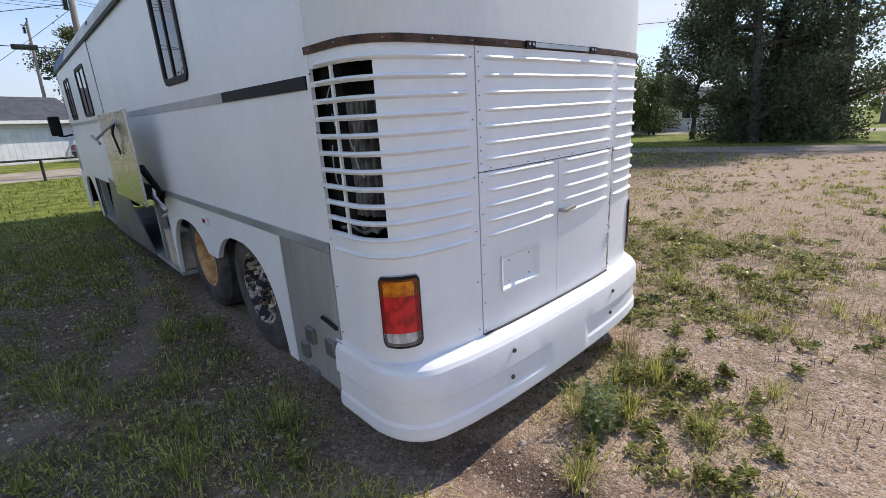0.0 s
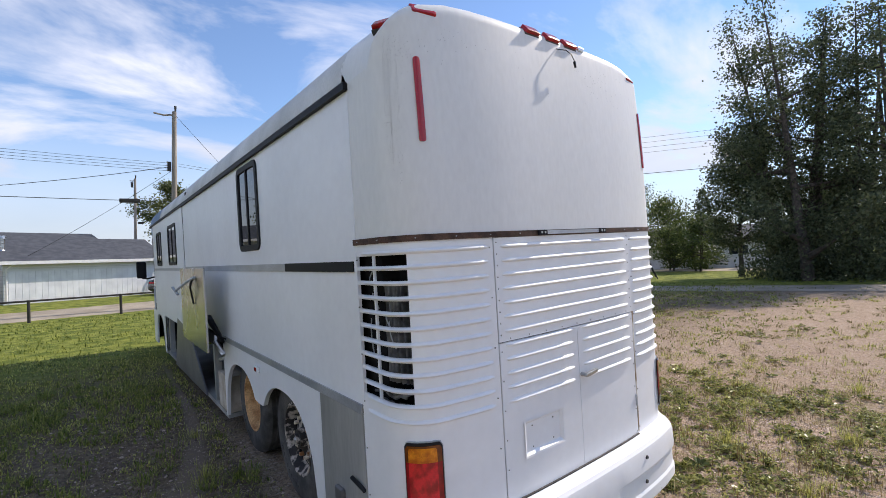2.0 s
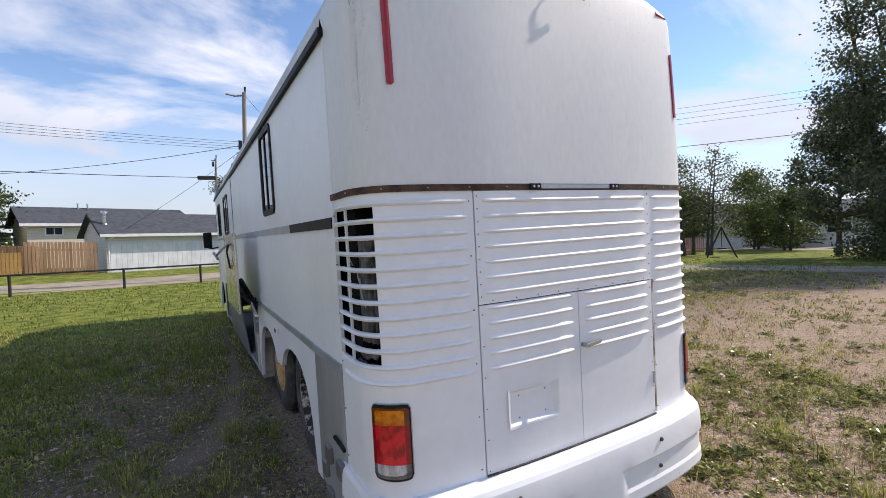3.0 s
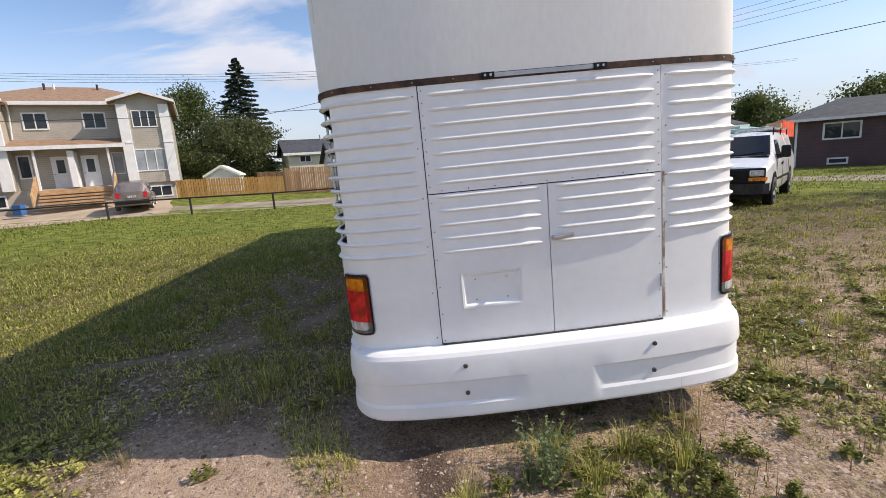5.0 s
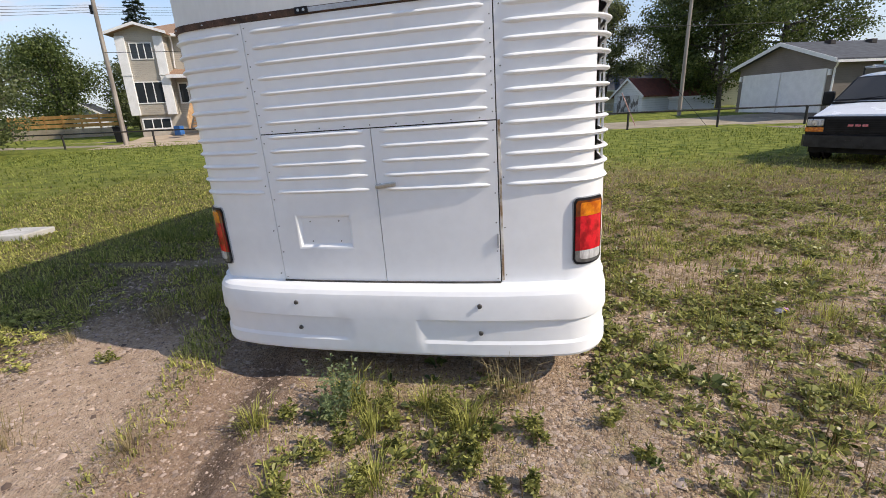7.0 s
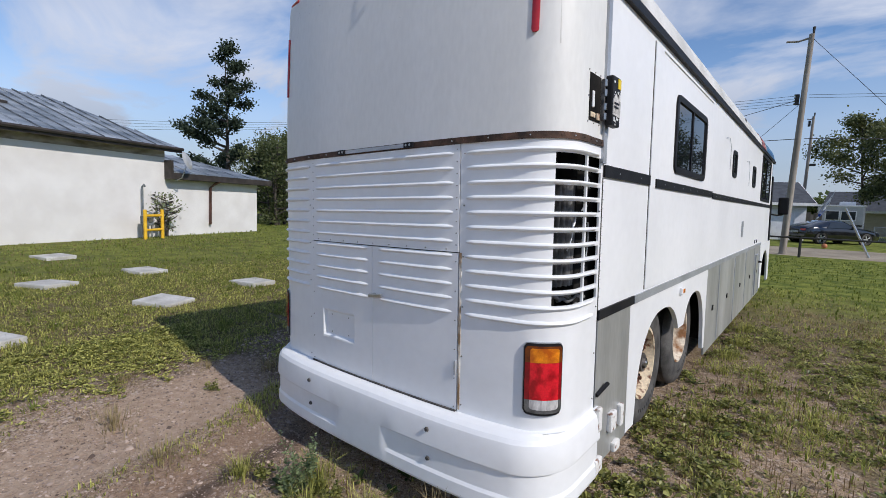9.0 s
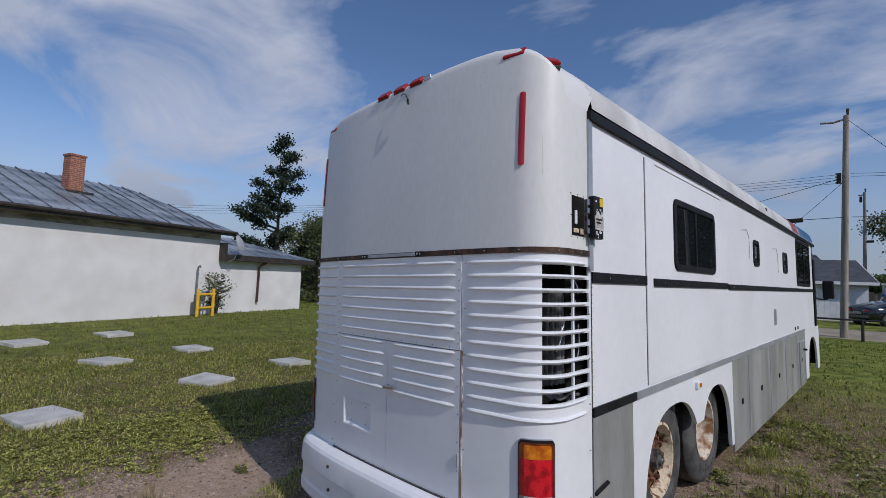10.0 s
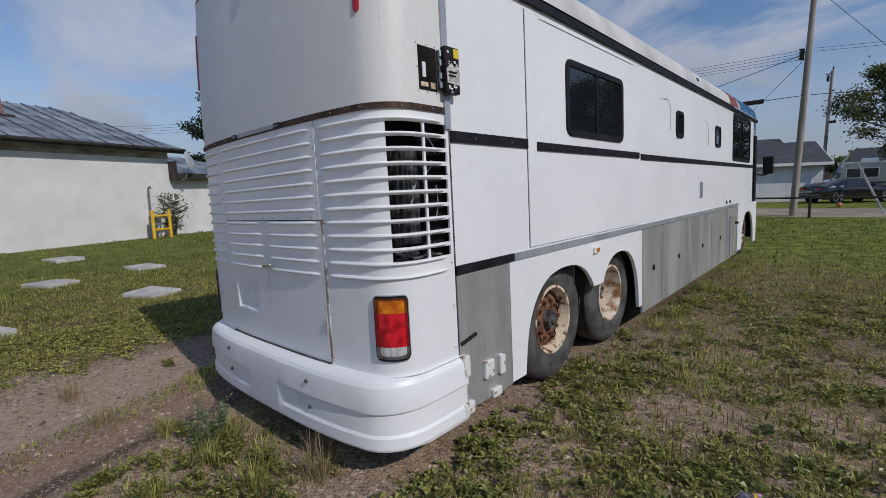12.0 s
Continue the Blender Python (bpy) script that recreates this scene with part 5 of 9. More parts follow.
    part("dish", bm, surf("grey_dish", (0.34, 0.35, 0.36), (0.44, 0.45, 0.46), rough=0.5), dish)
    return b


white_building()


def gas_meter():
    m = thing("gas_meter", "grey gas meter inside a yellow pipe guard", "gas meter", pose(-15.5, -1.6, 0.13, 0, 0, 109.4) @ pose(5.93, -0.75, 0, 0, 0, 8))
    for x in (-0.38, 0.38):
        part("guard_post", rod((x, 0, -0.1), (x, 0, 1.08), 0.06, 0.06, 12), M_YELLOW, m)
    for z in (0.34, 0.86):
        part("guard_rail", rod((-0.38, 0, z), (0.38, 0, z), 0.045, 0.045, 10), M_YELLOW, m)
    body = part("meter_body", box((-0.2, 0.15, 0.48), (0.16, 0.42, 0.86), 0.05), M_METER, m)
    part("meter_dial", rod((-0.02, 0.15, 0.7), (-0.02, 0.12, 0.7), 0.09, 0.09, 14), M_CHROME, body)
    part("pipe", sweep([(0.2, 0.3, 0.05), (0.2, 0.3, 0.95), (0.0, 0.3, 1.0), (-0.15, 0.3, 0.85)], 0.025, 8, "pipe"), M_METER, m)
    part("vent_pipe", sweep([(0.12, 0.6, 0.1), (0.12, 0.6, 1.9), (0.10, 0.5, 1.98), (0.05, 0.42, 1.92)], 0.035, 8, "vent_pipe"), M_METER, m)


gas_meter()


def long_garage():
    g = thing("long_garage", "long white garage with a grey shingle roof", "garage", pose(-6.25, 32.5, 0.3, 0, 0, 18))
    w, d, h = 8.0, 6.4, 2.5
    part("wall", box((0, 0, -0.3), (w, d, h)), M_SIDING_W, g)
    for x in (0, w):
        part("gable", prism([(0, h), (d, h), (d / 2, h + 1.35)], "x", x - 0.02 if x else 0.0, x if x else 0.02), M_SIDING_W, g)
    for i in range(27):
        x = 0.22 + 0.286 * i
        part("board", box((x, -0.03, 0.05), (x + 0.275, 0, 1.85)), M_BOARD, g)
    r = h + 1.42
    part("roof", slope([(-0.35, -0.45, h - 0.1), (w + 0.35, -0.45, h - 0.1), (w + 0.35, d / 2, r), (-0.35, d / 2, r)]), M_SHINGLE, g)
    part("roof", slope([(w + 0.35, d + 0.45, h - 0.1), (-0.35, d + 0.45, h - 0.1), (-0.35, d / 2, r), (w + 0.35, d / 2, r)]), M_SHINGLE, g)
    part("fascia", box((-0.36, -0.50, h - 0.26), (w + 0.36, -0.45, h - 0.08)), M_TRIM, g)
    for x in (-0.36, w + 0.34):
        part("barge_board", slope([(x, -0.48, h - 0.1), (x + 0.03, -0.48, h - 0.1), (x + 0.03, d / 2, r - 0.0), (x, d / 2, r - 0.0)], 0.18), M_FASCIA if x < 0 else M_TRIM, g)
    part("downspout", sweep([(0.35, -0.45, h - 0.2), (0.12, -0.08, h - 0.5), (0.12, -0.08, 0.1)], 0.045, 8, "downspout"), M_TRIM, g)
    v = part("roof_vent", rod((0.25, 1.3, h + 0.2), (0.25, 1.3, h + 1.3), 0.13, 0.13, 12), M_CHROME, g, "galvanised roof vent")
    part("vent_cap", rod((0.25, 1.3, h + 1.25), (0.25, 1.3, h + 1.42), 0.22, 0.2, 12), M_CHROME, v)
    part("vent_base", rod((0.25, 1.3, h + 0.3), (0.25, 1.3, h + 0.62), 0.32, 0.15, 12), M_CHROME, v)
    win = part("window", box((-0.04, 2.0, 1.1), (0.02, 2.9, 2.0)), M_TRIM, g)
    part("pane", box((-0.05, 2.08, 1.18), (-0.03, 2.82, 1.92)), M_WINDOW, win)


long_garage()


def gabled(name, label, at, w, d, h, rise, wall_mat, roof_mat, over=0.4, along="x", category="house"):
    """Walls, gables and a two-sided roof; the ridge runs along local x or y. The front faces local -y."""
    b = thing(name, label, category, at)
    part("wall", box((0, 0, -0.5), (w, d, h)), wall_mat, b)
    t, o = 0.12, over
    if along == "x":
        for x in (0.0, w - 0.03):
            part("gable", prism([(0, h), (d, h), (d / 2, h + rise)], "x", x, x + 0.03), wall_mat, b)
        k = rise / (d / 2) * o
        part("roof", slope([(-o, -o, h - k + t), (w + o, -o, h - k + t), (w + o, d / 2, h + rise + t), (-o, d / 2, h + rise + t)], t), roof_mat, b)
        part("roof", slope([(w + o, d + o, h - k + t), (-o, d + o, h - k + t), (-o, d / 2, h + rise + t), (w + o, d / 2, h + rise + t)], t), roof_mat, b)
        part("fascia", box((-o, -o - 0.03, h - k - 0.1), (w + o, -o + 0.01, h - k + t - 0.01)), M_TRIM, b)
    else:
        for y in (0.0, d - 0.03):
            part("gable", prism([(0, h), (w, h), (w / 2, h + rise)], "y", y, y + 0.03), wall_mat, b)
        k = rise / (w / 2) * o
        for x0, x1 in ((-o, w / 2), (w + o, w / 2)):
            p = [(x0, -o, h - k + t), (x1, -o, h + rise + t), (x1, d + o, h + rise + t), (x0, d + o, h - k + t)]
            part("roof", slope(p if x0 > 0 else p[::-1], t), roof_mat, b)
            q = [(x0, -o - 0.04, h - k + t + 0.01), (x1, -o - 0.04, h + rise + t + 0.01), (x1, -o, h + rise + t + 0.01), (x0, -o, h - k + t + 0.01)]
            part("barge_board", slope(q if x0 > 0 else q[::-1], 0.2), M_TRIM, b)
    return b


def town_house():
    h = thing("town_house", "two-storey tan siding duplex with white pillars and brown roof", "house", pose(-28.0, 26.6, 0.7, 0, 0, 24.3))
    W, Z1, Z2 = 11.9, 1.28, 6.75
    part("foundation", box((0.35, 0.15, -0.6), (W - 0.35, 9.5, Z1)), surf("parged_foundation", (0.40, 0.36, 0.31), (0.48, 0.44, 0.38), rough=0.9), h)
    for x0, x1 in ((0.0, 2.95), (8.95, W)):
        part("wall", box((x0, 0, Z1), (x1, 9.5, Z2)), M_TAN, h, "projecting tan siding bay")
        c = (x0 + x1) / 2
        part("gable", prism([(x0, Z2), (x1, Z2), (c, Z2 + 0.42)], "y", 0.0, 0.03), M_TAN, h)
        for a, e in ((x0 - 0.45, c), (x1 + 0.45, c)):
            p = [(a, -0.5, Z2 - 0.05), (e, -0.5, Z2 + 0.56), (e, 4.0, Z2 + 0.56), (a, 4.0, Z2 - 0.05)]
            part("roof", slope(p if a > e else p[::-1], 0.14), M_BROWNROOF, h)
            q = [(a, -0.55, Z2), (e, -0.55, Z2 + 0.61), (e, -0.5, Z2 + 0.61), (a, -0.5, Z2)]
            part("barge_board", slope(q if a > e else q[::-1], 0.18), M_TRIM, h)
        for px in (x0, x1 - 0.55):
            part("pillar", box((px - 0.02, -0.14, Z1 - 0.02), (px + 0.57, 0.06, Z2 - 0.25), 0.01), M_TRIM, h, "white boxed pillar")
            part("pillar_band", box((px - 0.05, -0.18, 3.95), (px + 0.60, 0.05, 4.05)), M_TRIM, h)
        framed(h, "window", c - 0.72, c + 0.72, 5.0, 6.1, 0.0, 2, 0.06)
        framed(h, "window", c - 0.95, c + 0.95, 2.05, 3.55, 0.0, 2, 0.07, M_CURTAIN if c > 6 else None)
        framed(h, "basement_window", c - 1.0, c + 0.95, 0.25, 1.05, 0.16, 2)
    part("wall", box((2.95, 1.1, 0.8), (8.95, 9.5, Z2)), M_TAN, h, "recessed tan siding wall")
    framed(h, "window", 3.75, 5.05, 5.05, 6.15, 1.1, 1)
    framed(h, "window", 6.85, 8.15, 5.05, 6.15, 1.1, 1)
    framed(h, "window", 3.05, 3.75, 2.0, 3.5, 1.1, 0)
    framed(h, "window", 8.05, 8.75, 2.0, 3.5, 1.1, 0, 0.07, M_CURTAIN)
    for x0 in (4.75, 6.35):
        d = part("door", box((x0, 1.02, 1.3), (x0 + 0.95, 1.1, 3.35)), M_TRIM, h, "white entrance door with a dark pane")
        part("pane", box((x0 + 0.28, 1.0, 2.25), (x0 + 0.70, 1.03, 3.1)), M_WINDOW, d)
        part("knob", rod((x0 + 0.1, 1.02, 2.2), (x0 + 0.1, 0.96, 2.2), 0.03, 0.03, 8), M_BLACK, d)
    part("porch_roof", slope([(2.8, -0.35, 3.95), (9.1, -0.35, 3.95), (9.1, 1.2, 4.45), (2.8, 1.2, 4.45)], 0.12), M_BROWNROOF, h)
    part("porch_fascia", box((2.8, -0.40, 3.72), (9.1, -0.34, 3.95)), M_TRIM, h)
    for x in (4.15, 8.0):
        part("porch_post", box((x, -0.2, 1.2), (x + 0.12, -0.08, 3.75)), M_TRIM, h)
    part("divider", box((5.86, -0.1, 1.3), (6.2, 1.05, 3.6)), M_TRIM, h, "white divider between the doors")
    part("porch_deck", box((4.0, -0.25, 1.02), (8.3, 1.1, 1.2)), M_LUMBER, h)
    for i in range(5):
        part("step", box((4.2, -0.55 - 0.28 * i, 0.90 - 0.2 * i), (8.1, -0.25 - 0.28 * i, 1.02 - 0.2 * i)), M_LUMBER, h)
    for x in (4.02, 8.18):
        part("handrail", slope([(x, -1.75, 0.95), (x + 0.1, -1.75, 0.95), (x + 0.1, -0.2, 2.1), (x, -0.2, 2.1)], 0.75), M_LUMBER, h)
    e, r = Z2 + 0.02, 8.45
    part("roof", slope([(-0.4, 0.6, e), (W + 0.4, 0.6, e), (W / 2 + 1.6, 5.2, r), (W / 2 - 1.6, 5.2, r)], 0.14), M_BROWNROOF, h)
    part("roof", slope([(W + 0.4, 0.6, e), (W + 0.4, 10, e), (W / 2 + 1.6, 5.2, r)], 0.14), M_BROWNROOF, h)
    part("roof", slope([(-0.4, 10, e), (-0.4, 0.6, e), (W / 2 - 1.6, 5.2, r)], 0.14), M_BROWNROOF, h)
    part("roof", slope([(W + 0.4, 10, e), (-0.4, 10, e), (W / 2 - 1.6, 5.2, r), (W / 2 + 1.6, 5.2, r)], 0.14), M_BROWNROOF, h)
    part("gutter", box((2.6, 0.5, Z2 - 0.2), (9.3, 0.62, Z2 + 0.02)), M_TRIM, h)
    part("gutter", box((W + 0.36, 0.6, Z2 - 0.2), (W + 0.48, 10, Z2 + 0.02)), M_TRIM, h)
    part("downspout", sweep([(3.3, 0.55, 6.6), (3.25, 0.9, 6.2), (3.1, 1.05, 4.5)], 0.05, 8, "downspout"), M_TRIM, h)
    for x, y, m in ((4.6, 4.2, M_FASCIA), (5.1, 4.4, M_TRIM), (7.6, 4.3, M_FASCIA)):
        part("roof_pipe", rod((x, y, 7.9), (x, y, 8.5), 0.07, 0.07, 8), m, h)


town_house()


def picket_run(a, b, height, mat, n, label):
    f = thing("picket_fence", label, "fence")
    a, b = Vector(a), Vector(b)
    d = (b - a) / n
    ang = math.degrees(math.atan2(d.y, d.x))
    w = d.length
    me = from_bm("picket", prism([(0.01, 0), (w * 0.88, 0), (w * 0.88, height - 0.06), (w * 0.78, height), (w * 0.1, height), (0.01, height - 0.06)], "y", 0, 0.025))
    me.materials.append(mat)
    for i in range(n):
        p = a + d * i
        ob = part("picket", me, None, f)
        ob.matrix_basis = pose(p.x, p.y, gz(p.x, p.y) + 0.05 + 0.012 * math.sin(i * 5.3), 0, 0, ang)
    for z in (0.4, height - 0.35):
        p, q = a, b
        part("rail", slope([(p.x, p.y + 0.03, gz(p.x, p.y) + z), (q.x, q.y + 0.03, gz(q.x, q.y) + z), (q.x, q.y + 0.08, gz(q.x, q.y) + z), (p.x, p.y + 0.08, gz(p.x, p.y) + z)], 0.09), mat, f)


picket_run((-17.0, 30.5), (-9.9, 31.4), 1.25, M_PICKET, 44, "golden picket fence along a yard")
picket_run((-9.8, 31.4), (-6.6, 31.9), 1.85, M_CEDAR, 20, "taller reddish board fence beside the garage")
picket_run((-13.4, 36.5), (-9.6, 35.0), 1.6, M_CEDAR, 22, "reddish board fence behind the yard")


def shed():
    s = gabled("garden_shed", "small white shed with double doors behind a fence", pose(-17.3, 36.0, 0.45, 0, 0, 10), 2.5, 2.5, 1.75, 0.7, M_SIDING_W, M_TRIM, 0.15, "y", "shed")
    for x in (0.62, 1.27):
        d = part("door", box((x, -0.04, 0.1), (x + 0.6, 0, 1.6)), M_TRIM, s)
        for i in range(6):
            part("slat", box((x + 0.08, -0.055, 0.25 + 0.2 * i), (x + 0.52, -0.04, 0.35 + 0.2 * i)), M_SIDING_W, d)


shed()
hse = gabled("cream_house", "cream house with a dark grey roof behind the garage", pose(-11.95, 41.51, 0.5, 0, 0, 20), 11.0, 7, 3.4, 1.3, M_BEIGE, M_SHINGLE, 0.45)
framed(hse, "window", 0.97, 2.07, 2.44, 3.11, 0.0, 1)
for x in (3.6, 4.25):
    part("vent_pipe", rod((x, 3.2, 4.5), (x, 3.2, 5.15), 0.06, 0.06, 8), M_STRIP, hse)


def double_garage():
    w, d = 6.34, 7.0
    g = gabled("double_garage", "taupe double garage with two white doors", pose(13.165, 31.84, 0.47, 0, 0, -70.3), w, d, 2.63, 1.03, M_TAUPE, M_SHINGLE, 0.4, "y", "garage")
    for x in (0.45, 3.3):
        door = part("garage_door", box((x, -0.05, 0.02), (x + 2.6, 0, 2.1)), M_TRIM, g, "white sectional garage door")
        for i in range(3):
            part("panel_line", box((x + 0.02, -0.055, 0.52 * (i + 1)), (x + 2.58, -0.049, 0.52 * (i + 1) + 0.012)), M_TRIM, door)
        part("door_trim", prism([(x - 0.09, 0.0), (x - 0.09, 2.2), (x + 2.69, 2.2), (x + 2.69, 0.0), (x + 2.6, 0.0), (x + 2.6, 2.1), (x, 2.1), (x, 0.0)], "y", -0.075, -0.004), M_TRIM, g)
    for x in (0.12, 6.1):
        part("lamp", box((x, -0.14, 1.85), (x + 0.14, 0, 2.15), 0.02), M_TRIM, g)
    for y in (2.0, 4.6):
        part("roof_vent", box((3.5, y, 3.55), (3.9, y + 0.35, 3.78), 0.03), M_FASCIA, g)
    part("gutter", box((w + 0.38, -0.4, 2.42), (w + 0.48, d + 0.4, 2.54)), M_TRIM, g)
    part("downspout", sweep([(w + 0.42, -0.3, 2.45), (w + 0.05, -0.05, 2.15), (w + 0.05, -0.05, 0.1)], 0.05, 8, "downspout"), M_TRIM, g)


double_garage()
M_PEELED = surf("peeling_white_boards", (0.16, 0.15, 0.14), (0.62, 0.62, 0.62), scale=5, rough=0.8, bump=0.2, stretch=(1, 1, 0.4), lo=0.44, hi=0.54)
sh1 = gabled("barn_shed", "white gabled shed with a dark red roof", pose(7.3, 44.0, 0.2, 0, 0, -42), 2.8, 6, 1.75, 1.3, M_SIDING_W, M_REDROOF, 0.25, "y", "shed")
part("door", box((0.35, -0.05, 0), (1.38, 0, 1.7)), M_PEELED, sh1)
part("door", box((1.41, -0.05, 0), (2.45, 0, 1.7)), M_PEELED, sh1)
gabled("barn_shed", "white gabled shed with a dark red roof", pose(9.6, 46.0, 0.1, 0, 0, -12), 6.5, 4, 1.6, 1.3, M_SIDING_W, M_REDROOF, 0.25, "x", "shed")
plum = thing("plum_house", "dark plum bungalow with a white porch door", "house", pose(22.6, 24.3, 0, 0, 0, -28.5))
part("wall", box((0, 0, -0.5), (8.6, 7, 2.85)), M_PURPLE, plum)
for corners in (((-0.5, -0.5, 2.9), (9.1, -0.5, 2.9), (5.6, 3.5, 4.15), (3.0, 3.5, 4.15)), ((9.1, 7.5, 2.9), (-0.5, 7.5, 2.9), (3.0, 3.5, 4.15), (5.6, 3.5, 4.15)), ((-0.5, 7.5, 2.9), (-0.5, -0.5, 2.9), (3.0, 3.5, 4.15)), ((9.1, -0.5, 2.9), (9.1, 7.5, 2.9), (5.6, 3.5, 4.15))):
    part("roof", slope(corners, 0.1), M_SHINGLE, plum)
part("fascia", box((-0.5, -0.54, 2.74), (9.1, -0.50, 2.90)), M_TRIM, plum)
part("fascia", box((-0.54, -0.50, 2.74), (-0.50, 7.5, 2.90)), M_TRIM, plum)
part("door", box((7.2, -0.06, 0.3), (8.1, 0, 2.4)), M_TRIM, plum, "white porch door")
framed(plum, "window", 1.3, 3.1, 1.6, 2.6, 0.0, 1)
framed(plum, "basement_window", 1.6, 2.6, 0.15, 0.55, 0.0, 0)
part("corner_board", box((-0.02, -0.03, 0.0), (0.09, 0.02, 2.9)), M_TRIM, plum)
part("porch_deck", box((6.9, -1.5, 0.12), (10.6, -0.02, 0.28)), M_CEDAR, plum)
M_PINKRAIL = surf("faded_pink_rail", (0.46, 0.26, 0.23), (0.58, 0.36, 0.32), scale=4, rough=0.8)
for i in range(13):
    part("baluster", box((8.7 + 0.155 * i, -1.46, 0.28), (8.76 + 0.155 * i, -1.40, 1.15)), M_PINKRAIL, plum)
part("porch_rail", box((8.65, -1.48, 1.15), (10.65, -1.38, 1.22)), M_PINKRAIL, plum, "faded pink porch rail")
for x in (6.95, 8.55):
    part("porch_post", box((x, -1.48, 0.28), (x + 0.1, -1.38, 2.5)), M_TRIM, plum)
part("porch_roof", slope([(6.6, -1.75, 2.5), (9.0, -1.75, 2.5), (9.0, 0.05, 2.95), (6.6, 0.05, 2.95)], 0.12), M_SHINGLE, plum)
far1 = gabled("white_bungalow", "distant white bungalow across the street", pose(56, 22, 0, 0, 0, -75), 13, 8, 2.8, 1.7, M_SIDING_W, M_SHINGLE, 0.5)
framed(far1, "window", 2, 4, 1.0, 2.2, 0.0, 1)
part("door", box((5.6, -0.05, 0.1), (6.8, 0, 2.3)), M_FASCIA, far1)
far2 = gabled("brown_bungalow", "distant brown bungalow across the street", pose(60, 3, 0, 0, 0, -95), 14, 8, 2.8, 1.8, M_TAUPE, M_BROWNROOF, 0.5)
framed(far2, "window", 3, 5.5, 1.0, 2.2, 0.0, 1)
gabled("grey_bungalow", "distant grey house behind the sheds", pose(2.5, 57.0, 0.2, 0, 0, -8), 7.5, 7, 2.6, 1.7, M_TAN, M_SHINGLE, 0.5)
gabled("grey_bungalow", "distant pale house beyond the lane", pose(46, 34, 0, 0, 0, -55), 11, 8, 2.8, 1.8, M_BEIGE, M_SHINGLE, 0.5)
gabled("grey_bungalow", "distant pale house beyond the lane", pose(10, 56, 0.3, 0, 0, 0), 12, 8, 2.9, 1.8, M_BEIGE, M_SHINGLE, 0.5)
gabled("grey_shed", "small pale shed among the trees", pose(-42.5, 33.5, 0.5, 0, 0, 30), 3.0, 3.0, 1.9, 0.9, M_SIDING_W, M_SHINGLE, 0.3, "y", "shed")


def board_fence():
    """Tan panel wall with three open boards above it."""
    f = thing("board_fence", "tan panel fence topped with orange-brown boards", "fence")
    a, b = Vector((-40.5, 27.2, 0)), Vector((-31.5, 28.6, 0))
    d = (b - a).normalized()
    n = Vector((-d.y, d.x, 0)) * 0.03
    at = lambda u, w, z: a + d * u + n * w + Vector((0, 0, z))
    L = (b - a).length
    for i in range(6):
        u0, u1 = L * i / 6 + 0.02, L * (i + 1) / 6 - 0.02
        part("panel", prism([tuple(at(u0, -1, 0))[:2], tuple(at(u1, -1, 0))[:2], tuple(at(u1, 1, 0))[:2], tuple(at(u0, 1, 0))[:2]], "z", 0.0, 1.22), M_DRIVE, f)
        for k in range(3):
            z = 1.34 + 0.33 * k
            part("board", prism([tuple(at(u0, -1.2, 0))[:2], tuple(at(u1, -1.2, 0))[:2], tuple(at(u1, 0.2, 0))[:2], tuple(at(u0, 0.2, 0))[:2]], "z", z, z + 0.24), M_PICKET, f)
    for i in range(7):
        p = at(L * i / 6, 2.5, 0)
        part("post", box((p.x - 0.05, p.y - 0.05, 0.0), (p.x + 0.05, p.y + 0.05, 2.3)), M_PICKET, f)


board_fence()


def yard_wall():
    w = thing("yard_wall", "long low white board fence across the street", "fence")
    for i in range(12):
        a = Vector((49 - i * 1.1, 6 + i * 2.2))
        part("panel", slope([(a.x, a.y, 0.95), (a.x + 0.06, a.y, 0.95), (a.x - 1.04, a.y + 2.15, 0.95), (a.x - 1.1, a.y + 2.15, 0.95)], 1.0), M_TRIM, w)


yard_wall()


def swing_set():
    s = thing("swing_set", "old metal A-frame garden swing", "swing", pose(27.5, 14.6, 0, 0, 0, 30))
    for x in (-1.2, 1.2):
        for y in (-0.8, 0.8):
            part("leg", rod((x, y, 0), (x, 0, 1.9), 0.035, 0.035, 8), M_PIPE, s)
    part("top_bar", rod((-1.3, 0, 1.9), (1.3, 0, 1.9), 0.035, 0.035, 8), M_PIPE, s)
    for x in (-0.5, 0.5):
        part("hanger", rod((x, 0, 1.9), (x, 0, 0.6), 0.015, 0.015, 6), M_PIPE, s)
    part("seat", box((-0.7, -0.25, 0.55), (0.7, 0.25, 0.62), 0.01), M_PIPE, s)


swing_set()


